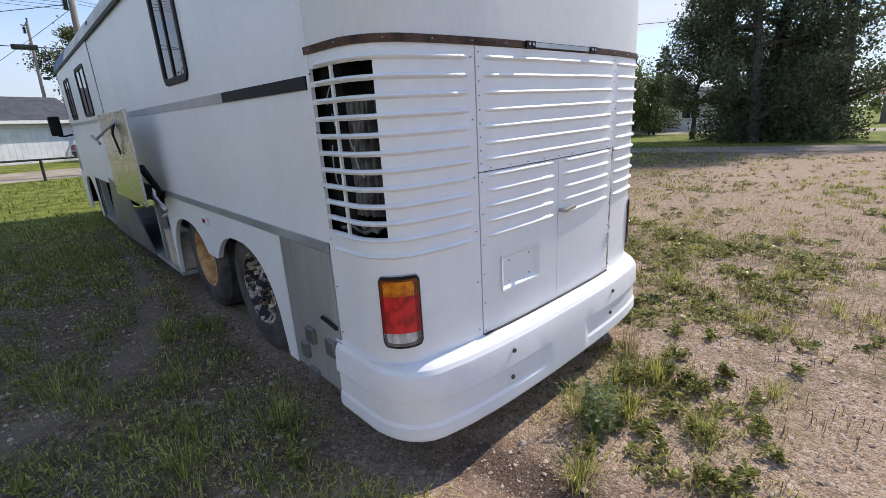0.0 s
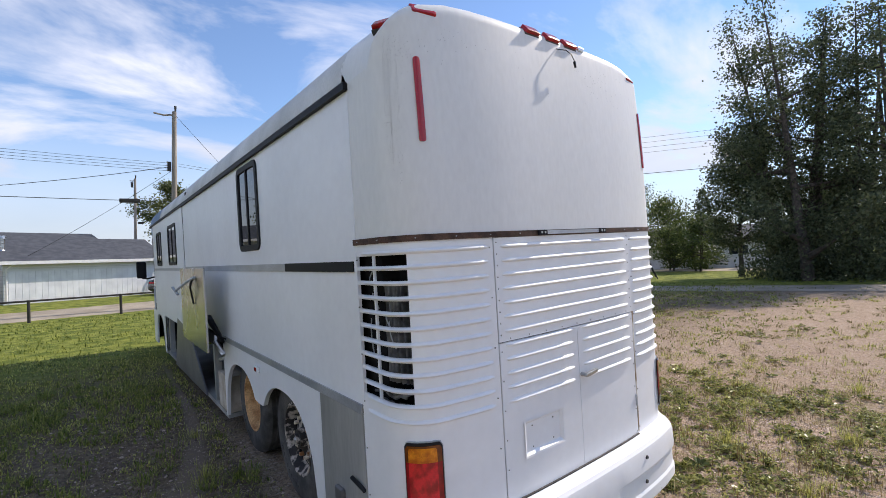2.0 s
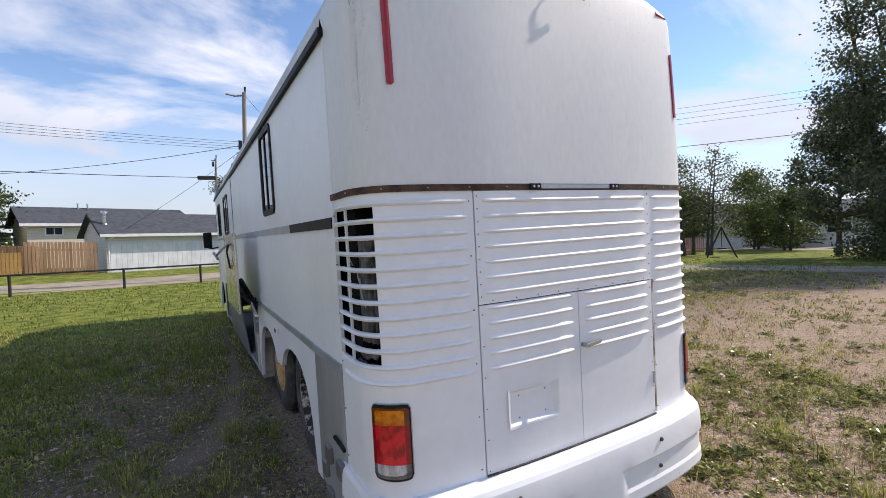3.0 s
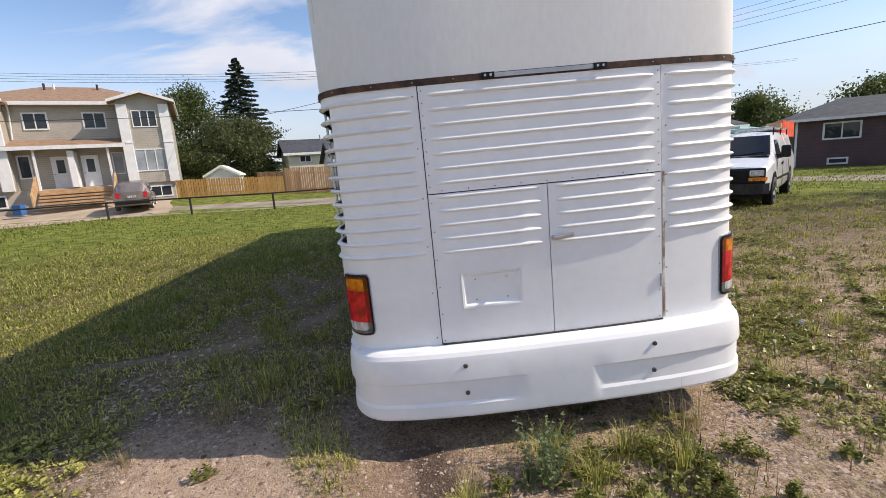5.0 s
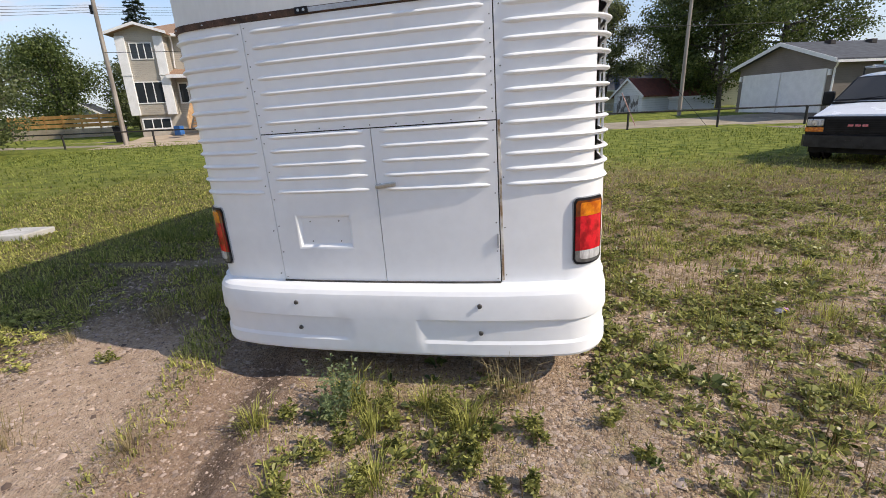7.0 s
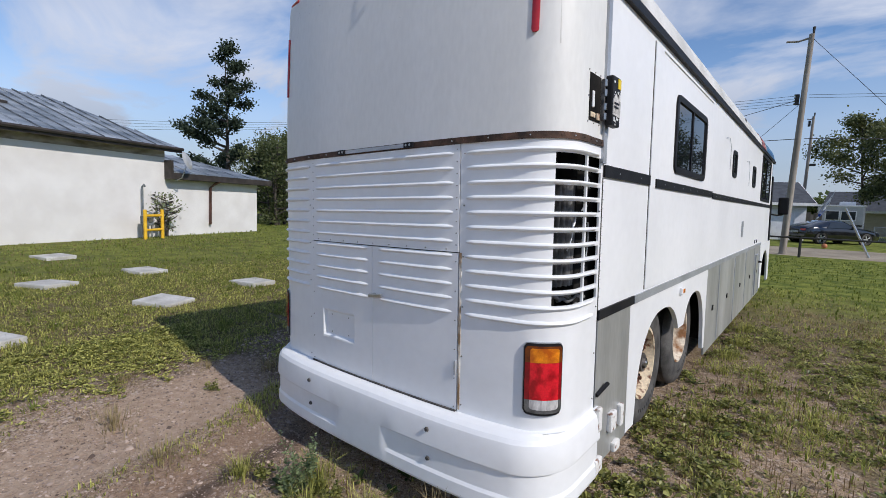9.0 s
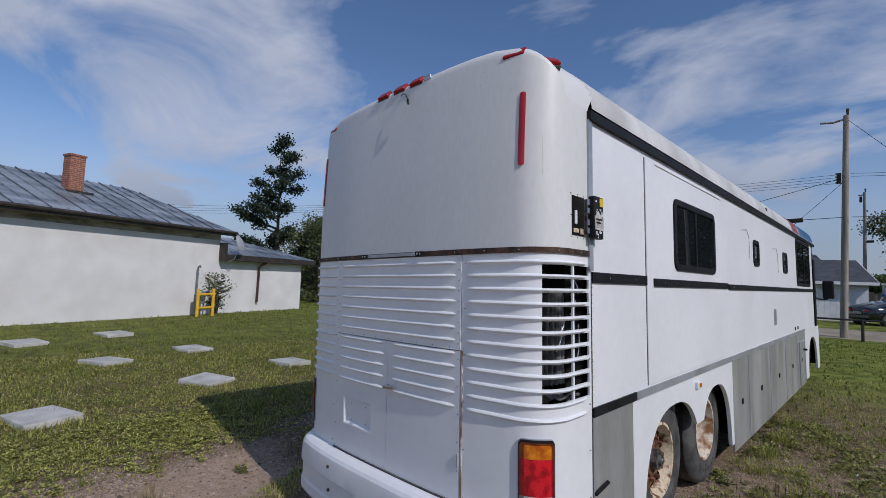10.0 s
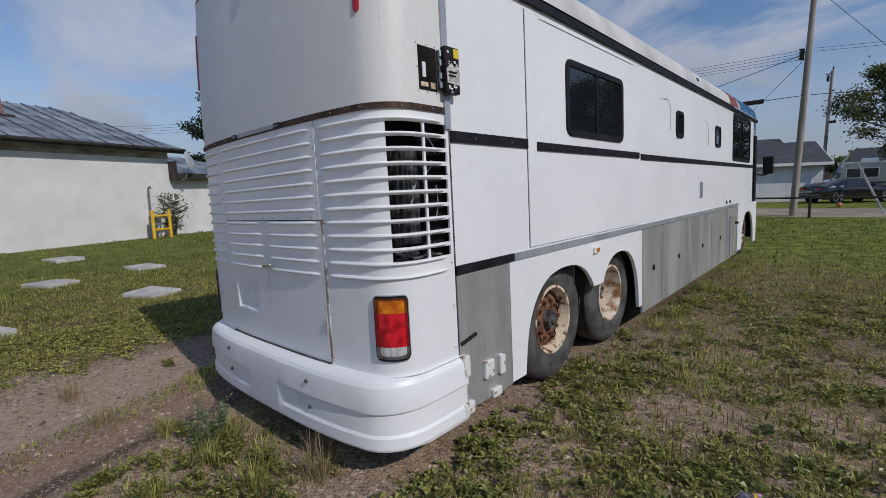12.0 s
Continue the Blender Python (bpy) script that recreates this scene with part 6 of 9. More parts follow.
# ---- poles and wires ----
def utility_pole(x, y, h, label, arm=0.0, lean=(0, 0), cross=(), r=0.15):
    p = thing("utility_pole", label, "utility pole", pose(x, y, gz(x, y), lean[0], lean[1], 0))
    part("shaft", sweep([(0, 0, -0.5), (0, 0, h * 0.5), (0, 0, h)], [r, r * 0.85, r * 0.68], 14, "shaft"), M_POLE, p)
    for z in cross:
        rack = part("insulator_rack", box((-0.30, -0.06, z - 0.42), (-0.14, 0.06, z + 0.05), 0.02), M_PIPE, p)
        for i in range(4):
            part("insulator", rod((-0.34, 0, z - 0.36 + 0.13 * i), (-0.2, 0, z - 0.36 + 0.13 * i), 0.045, 0.045, 8), M_CHROME, rack)
    if arm:
        part("top_arm", sweep([(0, 0, h - 0.15), (-arm * 0.5, 0, h - 0.25), (-arm, 0, h - 0.2)], 0.045, 8, "top_arm"), M_POLE, p)
    part("top_pin", rod((0.05, 0, h), (0.05, 0, h + 0.3), 0.04, 0.06, 8), M_PIPE, p)
    return p


utility_pole(0.85, 24.7, 9.9, "tall weathered wooden utility pole beside the lane", 0.9, (0, 1.3), (7.25,))
utility_pole(0.72, 48, 10.0, "wooden utility pole beyond the garage", 0.4, (0, 0.8), (9.6,), 0.14)
utility_pole(-25.0, 22.6, 9.6, "grey wooden utility pole leaning over the lane", 0.8, (0, 0.5), (8.0,))
utility_pole(9.7, 31.5, 9.0, "slim wooden utility pole by the garages", 0.0, (0, 0.3), (), 0.13)
utility_pole(39.0, -11.0, 9.5, "wooden utility pole along the side lane", 0.6, (0, 0), (8.3,))


def wire(a, b, sag=0.3, r=0.008):
    a, b = Vector(a), Vector(b)
    pts = [a + (b - a) * (i / 14) - Vector((0, 0, sag * 4 * (i / 14) * (1 - i / 14))) for i in range(15)]
    ob = solid("overhead_wire", sweep(pts, r, 5, "overhead_wire"), M_CABLE, "thin dark overhead power wire", "wire", "overhead wires")
    return ob


for i in range(4):
    z = 7.2 - 0.13 * i
    wire((0.85, 24.7, z + 0.1), (-25.2, 22.6, z + 0.9), 0.35)
    wire((9.6, 33.8, 8.9 - 0.3 * i), (39, -11, 8.9 - 0.3 * i), 0.25)
    wire((1.2, 24.7, z + 0.1), (30, 33, z + 0.8), 0.5) if i < 2 else None
    wire((-45, 4.5 + i * 0.4, 7.4 - 0.2 * i), (-25.1, 22.6, 8.2 - 0.13 * i), 0.4, 0.010)
wire((1.0, 24.6, 5.35), (-25.0, 22.5, 5.6), 0.25, 0.015)
wire((1.2, 24.6, 5.35), (28, 33, 5.8), 0.3, 0.015)
wire((0.85, 24.6, 7.1), (-16, 31.5, 5.6), 0.4, 0.014)
wire((9.7, 33.7, 6.7), (39, -11, 6.7), 0.2, 0.016)
wire((1.15, 24.6, 9.7), (8.5, 22.0, 0.2), 0.0, 0.010)
wire((1.0, 24.6, 7.0), (-5.5, 33.4, 2.9), 0.15, 0.010)
for x, y, z, w in ((-0.9, 24.55, 5.3, 0.42), (1.15, 47, 6.2, 0.22)):
    splice = solid("cable_splice", box((-w, -0.07, -0.10), (w, 0.07, 0.10), 0.04), M_CABLE, "black cable splice case hung on a wire", "cable box", "splice cases")
    splice.matrix_world = pose(x, y, z, 0, -2, 5)


# ---- trees ----
def quad_mesh(name, q):
    """A mesh of loose quads from an array of shape (n, 4, 3)."""
    n = len(q)
    me = bpy.data.meshes.new(name)
    me.vertices.add(n * 4)
    me.vertices.foreach_set("co", np.ascontiguousarray(q, dtype=np.float32).ravel())
    me.loops.add(n * 4)
    me.loops.foreach_set("vertex_index", np.arange(n * 4, dtype=np.int32))
    me.polygons.add(n)
    me.polygons.foreach_set("loop_start", np.arange(0, n * 4, 4, dtype=np.int32))
    me.polygons.foreach_set("loop_total", np.full(n, 4, dtype=np.int32))
    me.update(calc_edges=True)
    me.validate()
    return me


def leaf_quads(rng, centre, size, droop=0.0):
    """Pointed leaf quads, turned at random, round the given centres."""
    n = len(centre)
    d = rng.normal(size=(n, 3)); d[:, 2] -= droop
    d /= np.linalg.norm(d, axis=1)[:, None]
    s = np.cross(d, rng.normal(size=(n, 3)))
    s /= np.linalg.norm(s, axis=1)[:, None]
    L = (size * rng.uniform(0.6, 1.3, n))[:, None]
    w = L * 0.36
    return np.stack([centre - d * L * 0.5, centre + s * w, centre + d * L * 0.5, centre - s * w], 1)


def broad_tree(name, label, x, y, h, r, leaves, mat, seed, base=0.15, size=0.16, stems=1, cone=0.0, shape=1.0, clump=0.55, skirt=0):
    """Forked trunk with limbs, and a crown of leaf clumps about the ends of the limbs."""
    rng = np.random.default_rng(seed)
    t = thing(name, label, "tree", pose(x, y, gz(x, y)))
    tips, limbs = [], []
    for k in range(stems):
        off = np.array([rng.uniform(-1, 1), rng.uniform(-1, 1), 0]) * (0.35 * r if stems > 1 else 0.0)
        top = off * 1.5 + np.array([rng.uniform(-.2, .2) * r, rng.uniform(-.2, .2) * r, h * rng.uniform(0.86, 0.97)])
        path = [off + (top - off) * f + np.array([math.sin(f * 5 + k), math.cos(f * 4 + k), 0]) * 0.12 * f for f in (0, .15, .35, .6, .85, 1)]
        rad = [h * 0.016 + 0.02] * 1 + [h * 0.013, h * 0.010, h * 0.006, h * 0.003, 0.01]
        limbs.append((path, rad))
        nb = 26 // stems + 8
        for i in range(nb):
            f = base + (1 - base) * (i + rng.uniform(0, 1)) / nb
            p = off + (top - off) * f
            a = rng.uniform(0, 2 * math.pi)
            env = r * (math.sin(math.pi * min(1, (f - base) / (1 - base) * 0.82 + 0.16)) ** shape)
            env *= 1 - cone * f
            L = env * rng.uniform(0.55, 1.05)
            q = p + np.array([math.cos(a) * L, math.sin(a) * L, L * rng.uniform(0.15, 0.6)])
            mid = (p + q) / 2 + np.array([0, 0, -0.06 * L])
            limbs.append(([p, mid, q], [0.012 * h * (1 - f) + 0.02, 0.03, 0.008]))
            for g in (0.45, 0.65, 0.85, 1.0):
                tips.append((p + (q - p) * g, (0.35 + 0.65 * g) * (1 - cone * 0.9 * f)))
    part("trunk", sweep(*limbs[0], 9, "trunk"), M_BARK, t)
    for pth, rd in limbs[1:]:
        part("limb", sweep(pth, rd, 6, "limb"), M_BARK, t)
    cen = np.array([c for c, _ in tips])
    wgt = np.array([v for _, v in tips]); wgt /= wgt.sum()
    pick = rng.choice(len(cen), leaves, p=wgt)
    spread = clump * (r / 3.0) ** 0.6
    pos = cen[pick] + rng.normal(size=(leaves, 3)) * spread * np.array([1, 1, 0.75])
    pos[:, 2] = np.clip(pos[:, 2], 0.25, None)
    if skirt:
        a, g = rng.uniform(0, 6.28, skirt), rng.uniform(0, 1, skirt) ** 0.5
        wide = r * (0.48 + 0.12 * np.sin(a * 5 + seed))
        tall = h * (0.16 + 0.07 * np.sin(a * 7))
        low = np.stack([np.cos(a) * g * wide, np.sin(a) * g * wide, rng.uniform(0, 1, skirt) * tall * (1.15 - 0.6 * g)], -1)
        pos = np.concatenate([pos, low])
    ob = part("crown", quad_mesh("crown", leaf_quads(rng, pos, size, 0.4)), mat, t)
    return t


def spruce(name, label, x, y, h, r, seed, needles=9000, ragged=0.0, base=0.06):
    """Straight trunk with whorls of drooping boughs, each bough a fan of needle sprays."""
    rng = np.random.default_rng(seed)
    t = thing(name, label, "tree", pose(x, y, gz(x, y)))
    part("trunk", sweep([(0, 0, -0.2), (0, 0, h * .5), (0, 0, h)], [h * .016, h * .009, 0.015], 8, "trunk"), M_BARK, t)
    nb = int(h * 13)
    quads = []
    per = max(8, needles // nb)
    for i in range(nb):
        f = base + (1 - base) * (i / nb) ** 0.9
        a = i * 2.4 + rng.uniform(-.4, .4)
        L = r * (1 - f) ** 0.8 * rng.uniform(0.7, 1.1) + 0.15
        if ragged:
            if rng.uniform() < 0.45:
                continue
            L = r * min(1.0, (1 - f) * 1.7 + 0.10) * rng.uniform(0.35, 1.05)
        p = np.array([0, 0, h * f])
        out = np.array([math.cos(a), math.sin(a), 0])
        side = np.array([-math.sin(a), math.cos(a), 0])
        g = rng.uniform(0.1, 1, per) ** 0.7
        drop = (-0.34 * g + 0.22 * g ** 2) * L
        pos = p + out * (g * L)[:, None] + np.array([0, 0, 1]) * drop[:, None]
        pos += side * (rng.normal(size=per) * 0.17 * L * (1.1 - 0.6 * g))[:, None]
        pos[:, 2] += rng.normal(size=per) * 0.05
        d = out + side * rng.normal(size=per)[:, None] * 0.6 + np.array([0, 0, -0.35])
        d = d / np.linalg.norm(d, axis=1)[:, None]
        s = np.cross(d, np.array([0, 0, 1]) + rng.normal(size=(per, 3)) * 0.4)
        s /= np.linalg.norm(s, axis=1)[:, None]
        ln_ = (rng.uniform(0.22, 0.42, per) * (0.6 + L * 0.22))[:, None]
        quads.append(np.stack([pos - d * ln_ * .5, pos + s * ln_ * .22, pos + d * ln_ * .5, pos - s * ln_ * .22], 1))
    part("crown", quad_mesh("crown", np.concatenate(quads)), L_SPRUCE, t)
    return t


# the tall poplars east of the lot
broad_tree("poplar_tree", "tall leafy poplar with foliage to the ground", 28.9, 4.7, 17.0, 6.4, 36000, L_POPLAR, 1, 0.06, 0.15, 4, 0.92, 0.5, 0.27, 11000)
broad_tree("poplar_tree", "tall leafy poplar with foliage to the ground", 29.6, 6.7, 15.2, 5.4, 25000, L_POPLAR, 2, 0.08, 0.15, 3, 0.92, 0.5, 0.27, 4500)
broad_tree("poplar_tree", "smaller poplar leaning out from the tall ones", 30.2, 9.6, 9.6, 2.9, 15000, L_POPLAR, 3, 0.20, 0.14, 1, 0.35, 0.6, 0.34)
broad_tree("poplar_tree", "tall leafy poplar with foliage to the ground", 31.6, 4.2, 15.5, 5.4, 11000, L_POPLAR, 4, 0.10, 0.17, 3, 0.92, 0.5, 0.28, 2500)
broad_tree("maple_tree", "open-crowned maple in a front yard", 29.0, 17.1, 7.6, 3.3, 5200, L_OLIVE, 5, 0.24, 0.14, 5, 0.35, clump=0.26)
broad_tree("lilac_bush", "dark full bush along the yard wall", 37.0, 15.2, 4.6, 2.0, 7000, L_BROAD, 6, 0.05, 0.16, 3, clump=0.4)
broad_tree("lilac_bush", "dark full bush along the yard wall", 39.0, 18.6, 4.0, 1.9, 6000, L_BROAD, 60, 0.05, 0.16, 3, clump=0.4)
spruce("spruce_tree", "dark dense spruce beyond the yards", 43, 17, 7.5, 2.4, 7, 5000)
spruce("spruce_tree", "dark dense spruce beyond the yards", 48, 13, 7.0, 2.4, 8, 5000)
broad_tree("maple_tree", "rounded street tree beyond the yards", 46, 22, 7.5, 3.0, 8000, L_BROAD, 9, 0.2, 0.2)
broad_tree("maple_tree", "rounded street tree beyond the yards", 53, 9, 8, 3.5, 8000, L_BROAD, 10, 0.2, 0.22)
# north-west, about the duplex
spruce("spruce_tree", "tall narrow spruce behind the duplex", -18.4, 50, 13.8, 5.4, 11, 24000)
spruce("spruce_tree", "tall dark spruce beside the duplex", -43, 45, 15.2, 4.8, 12, 14000)
broad_tree("ash_tree", "full green tree behind the duplex", -24.5, 47, 11.0, 4.2, 16000, L_BROAD, 13, 0.15, 0.22, 2)
broad_tree("ash_tree", "full green tree behind the yard", -17.9, 44, 6.8, 3.4, 17000, L_OLIVE, 14, 0.1, 0.2, 2)
broad_tree("ash_tree", "full green tree behind the yard", -21.5, 41, 4.5, 2.4, 8000, L_BROAD, 15, 0.05, 0.18, 2)
broad_tree("ash_tree", "full green tree west of the duplex", -52, 40, 9.0, 4.5, 16000, L_BROAD, 16, 0.05, 0.22, 2)
broad_tree("ash_tree", "full green tree west of the duplex", -62, 37, 8.0, 4.5, 12000, L_BROAD, 17, 0.05, 0.22, 2)
broad_tree("ash_tree", "full green tree beside the yard fence", -41.5, 33.0, 8.6, 3.6, 14000, L_BROAD, 18, 0.08, 0.2, 2)
broad_tree("ash_tree", "full green tree beside the yard fence", -40.0, 38.5, 6.8, 3.2, 11000, L_OLIVE, 19, 0.05, 0.2, 2)
# north-east, about the garages
broad_tree("elm_tree", "spreading green elm over the sheds", 6.1, 48.0, 10.2, 3.9, 20000, L_ELM, 21, 0.30, 0.20, 2, clump=0.34)
broad_tree("elm_tree", "spreading green elm over the sheds", 13.6, 49, 11.0, 4.4, 16000, L_ELM, 22, 0.30, 0.20, 2, clump=0.38)
broad_tree("elm_tree", "big leafy elm behind the taupe garage", 15.0, 44.5, 13.0, 5.8, 42000, L_BROAD, 23, 0.08, 0.20, 2, clump=0.38)
broad_tree("elm_tree", "big leafy elm behind the taupe garage", 22.0, 46.5, 13.5, 6.2, 40000, L_BROAD, 24, 0.08, 0.20, 2, clump=0.38)
broad_tree("elm_tree", "leafy tree along the far hedge", 31, 38, 5.6, 3.4, 12000, L_BROAD, 25, 0.05, 0.22, 2)
broad_tree("elm_tree", "leafy tree along the far hedge", 37, 33, 5.4, 3.4, 12000, L_BROAD, 26, 0.05, 0.22, 2)
broad_tree("elm_tree", "leafy tree along the far hedge", 40, 26, 5.2, 3.2, 10000, L_BROAD, 27, 0.05, 0.22, 2)
for hx, hy, hh in ((11.5, 60, 5.0), (16.5, 58, 5.5), (-3.5, 62, 3.6)):
    broad_tree("elm_tree", "leafy tree filling the yards beyond the sheds", hx, hy, hh, 3.4, 7000, L_BROAD, int(hx * 7 + 60), 0.03, 0.26, 2)
# west, behind the white building
broad_tree("spruce_tree", "ragged old spruce with clumped boughs behind the annex", -29.7, 13.0, 12.6, 5.0, 15000, L_SPRUCE, 31, 0.05, 0.19, 1, 0.90, 0.25, 0.18)
broad_tree("willow_shrub", "tall dense shrub beside the annex", -24.6, 14.0, 5.6, 2.3, 9000, L_OLIVE, 32, 0.02, 0.15, 5, clump=0.38)
broad_tree("willow_shrub", "tall dense shrub beside the annex", -27.6, 16.2, 6.6, 2.5, 10000, L_OLIVE, 33, 0.02, 0.15, 5, clump=0.38)
broad_tree("willow_shrub", "tall dense shrub beside the annex", -32.0, 18.0, 6.8, 3.0, 10000, L_OLIVE, 34, 0.02, 0.18, 4)
broad_tree("willow_shrub", "spindly young willow by the gas meter", -17.45, 4.95, 1.9, 0.6, 420, L_PALE, 35, 0.1, 0.09, 3, clump=0.3)
broad_tree("ash_tree", "green tree far behind the coach", 2.0, 64, 3.2, 2, 4000, L_BROAD, 36, 0.1, 0.25, 2)


def far_woods():
    """A distant uneven belt of trees all round."""
    rng = np.random.default_rng(77)
    n = 40000
    a = rng.uniform(0, 2 * math.pi, n)
    clump_h = 4.4 + 1.5 * np.sin(a * 17) + 1.0 * np.sin(a * 41 + 1) + 0.6 * np.sin(a * 90)
    d = rng.uniform(120, 150, n)
    z = clump_h * rng.uniform(0, 1, n) ** 0.8
    pos = np.stack([d * np.cos(a), d * np.sin(a), z], -1)
    me = quad_mesh("far_woods", leaf_quads(rng, pos, 1.1))
    solid("far_woods", me, L_BROAD, "distant belt of green trees", "woods", kind="stuff")


far_woods()


# ---- vehicles ----
def car_wheel(parent, x, y, z, r, w, mat):
    k = 1 if x > 0 else -1
    seg = 24
    prof = [(r * 0.62, 0.0), (r * 0.9, 0.01), (r, -0.03), (r, -w + 0.03), (r * 0.9, -w)]
    vs, fs = [], []
    for i in range(seg):
        a = 2 * math.pi * i / seg
        vs += [(x + k * d, y + q * math.cos(a), z + q * math.sin(a)) for q, d in prof]
    n = len(prof)
    for i in range(seg):
        for j in range(n - 1):
            fs.append((i * n + j, i * n + j + 1, ((i + 1) % seg) * n + j + 1, ((i + 1) % seg) * n + j))
    wl = part("wheel", mesh_of("wheel", vs, fs, True), M_RUBBER, parent)
    bm = rod((x - k * 0.03, y, z), (x - k * 0.02, y, z), r * 0.64, r * 0.60, 20)
    add_rod(bm, (x - k * 0.02, y, z), (x + k * 0.005, y, z), r * 0.2, r * 0.16, 12)
    for i in range(5):
        a = 2 * math.pi * i / 5
        add_rod(bm, (x - k * 0.012, y + r * .15 * math.cos(a), z + r * .15 * math.sin(a)), (x - k * 0.008, y + r * .6 * math.cos(a), z + r * .6 * math.sin(a)), r * 0.09, r * 0.11, 6)
    part("rim", bm, mat, wl)


def shell(sections, name):
    """A body lofted through cross-sections: (y, half width low, half width mid, half width top, z0, z1, z2)."""
    vs, fs = [], []
    for y, a, b, c, z0, z1, z2 in sections:
        rim = [(-a, z0), (-b, z0 + (z1 - z0) * .45), (-b, z1 - 0.03), (-(b + c) / 2, z1 + (z2 - z1) * .5), (-c, z2 - 0.06), (-c + 0.12, z2)]
        ring = rim + [(-p, q) for p, q in rim[::-1]]
        vs += [(p, y, q) for p, q in ring]
    n = 12
    for i in range(len(sections) - 1):
        for k in range(n):
            fs.append((i * n + k, i * n + (k + 1) % n, (i + 1) * n + (k + 1) % n, (i + 1) * n + k))
    fs += [tuple(range(n))[::-1], tuple((len(sections) - 1) * n + k for k in range(n))]
    bm = bmesh.new()
    bv = [bm.verts.new(v) for v in vs]
    for f in fs:
        bm.faces.new([bv[i] for i in f])
    bmesh.ops.recalc_face_normals(bm, faces=bm.faces)
    return from_bm(name, bm, False)


M_HUB = surf("dull_steel_wheel", (0.16, 0.16, 0.165), (0.26, 0.26, 0.265), scale=8, rough=0.7, metal=0.2)


def van_ring(y, a, c, z0, zb, zt, r):
    """One cross-section: half width a at the belt, c at the top, rounded over by r."""
    rim = [(-(a - 0.06), z0), (-a, z0 + 0.10), (-(a + 0.012), z0 + 0.5 * (zb - z0)), (-a, zb), (-(c + 0.45 * (a - c)), zb + 0.55 * (zt - r - zb)), (-c, zt - r), (-(c - 0.30 * r), zt - 0.34 * r), (-(c - r), zt - 0.02), (-0.4 * c, zt + 0.012)]
    return [(p, y, q) for p, q in rim + [(-p, q) for p, q in rim[::-1]]]


def van_side(y, z):
    """Half width of the van's cabin side at a height above the belt."""
    f = min(1.0, max(0.0, (z - 1.12) / 0.66))
    return 0.99 + (0.81 - 0.99) * (f ** 0.9)


def cargo_van():
    """White full-size cargo van; local -y is its front."""
    v = thing("cargo_van", "white full-size cargo van with ladder rack, parked on the grass", "van", pose(8.07, 9.72, gz(7.95, 9.75), 0, 0, -46))
    secs = [(-1.00, .86, .82, .44, .84, .97, .04), (-0.96, .93, .87, .40, .90, 1.03, .06), (-0.80, .965, .89, .34, .95, 1.08, .09), (-0.45, .98, .90, .32, 1.02, 1.16, .10), (-0.08, .99, .90, .32, 1.09, 1.25, .08), (0.02, .99, .90, .32, 1.11, 1.29, .05), (0.42, .99, .865, .32, 1.12, 1.56, .08), (0.80, .99, .82, .32, 1.12, 1.81, .11), (1.05, .99, .81, .32, 1.12, 1.89, .14), (1.5, .99, .81, .32, 1.12, 1.93, .15), (4.5, .99, .81, .34, 1.12, 1.93, .15), (4.66, .97, .79, .38, 1.12, 1.89, .15), (4.72, .92, .74, .45, 1.12, 1.83, .12)]
    vs, fs, n = [], [], 18
    for sec in secs:
        vs += van_ring(*sec)
    for i in range(len(secs) - 1):
        for k in range(n):
            fs.append((i * n + (k + 1) % n, i * n + k, (i + 1) * n + k, (i + 1) * n + (k + 1) % n))
    fs += [tuple(range(n)), tuple((len(secs) - 1) * n + k for k in range(n - 1, -1, -1))]
    part("body", mesh_of("body", vs, fs, True), M_VANW, v)

    def screen(name, x0, x1, b0, b1, off, mat, parent):
        """A piece of the raked screen: half widths at foot and head, how far up it starts and ends."""
        rows, cols, pts, faces = 5, 13, [], []
        for j in range(rows):
            f = b0 + (b1 - b0) * j / (rows - 1)
            y, z = 0.02 + 0.78 * f, 1.285 + 0.53 * f
            w = x0 + (x1 - x0) * j / (rows - 1)
            for i in range(cols):
                u = 2 * i / (cols - 1) - 1
                pts.append((w * u, y - off * 0.56 - 0.02 * (1 - u * u), z + off * 0.83 + 0.012 * (1 - u * u)))
        for j in range(rows - 1):
            for i in range(cols - 1):
                faces.append((j * cols + i, j * cols + i + 1, (j + 1) * cols + i + 1, (j + 1) * cols + i))
        return part(name, mesh_of(name, pts, faces, True), mat, parent)
    screen("screen_seal", 0.875, 0.755, 0.0, 0.98, 0.014, M_BLACK, v)
    ws = screen("windscreen", 0.835, 0.72, 0.05, 0.92, 0.022, M_GLASS, v)
    for x0, x1 in ((-0.55, 0.10), (0.10, 0.72)):
        part("wiper", rod((x0, -0.02, 1.32), (x1, 0.10, 1.385), 0.011, 0.008, 6), M_BLACK, ws)
    part("cowl", box((-0.86, -0.09, 1.235), (0.86, 0.03, 1.285), 0.015), M_BLACK, v)
    part("grille_surround", box((-0.93, -1.045, 0.60), (0.93, -0.94, 1.005), 0.03), M_BLACK, v, "black grille surround across the front")
    g = part("grille", box((-0.56, -1.07, 0.66), (0.56, -1.03, 0.97), 0.02), M_BLACK, v)
    for i in range(7):
        part("grille_slat", box((-0.54, -1.082, 0.69 + 0.038 * i), (0.54, -1.066, 0.702 + 0.038 * i)), M_DARK, g)
    for i in range(3):
        part("badge_bar", box((-0.17 + i * 0.12, -1.092, 0.80), (-0.075 + i * 0.12, -1.08, 0.845), 0.006), M_VANBADGE, g)
    for k in (-1, 1):
        x = k * 0.755
        hd = part("headlight", box((x - 0.155, -1.07, 0.795), (x + 0.155, -1.02, 0.955), 0.025), M_CHROME, v)
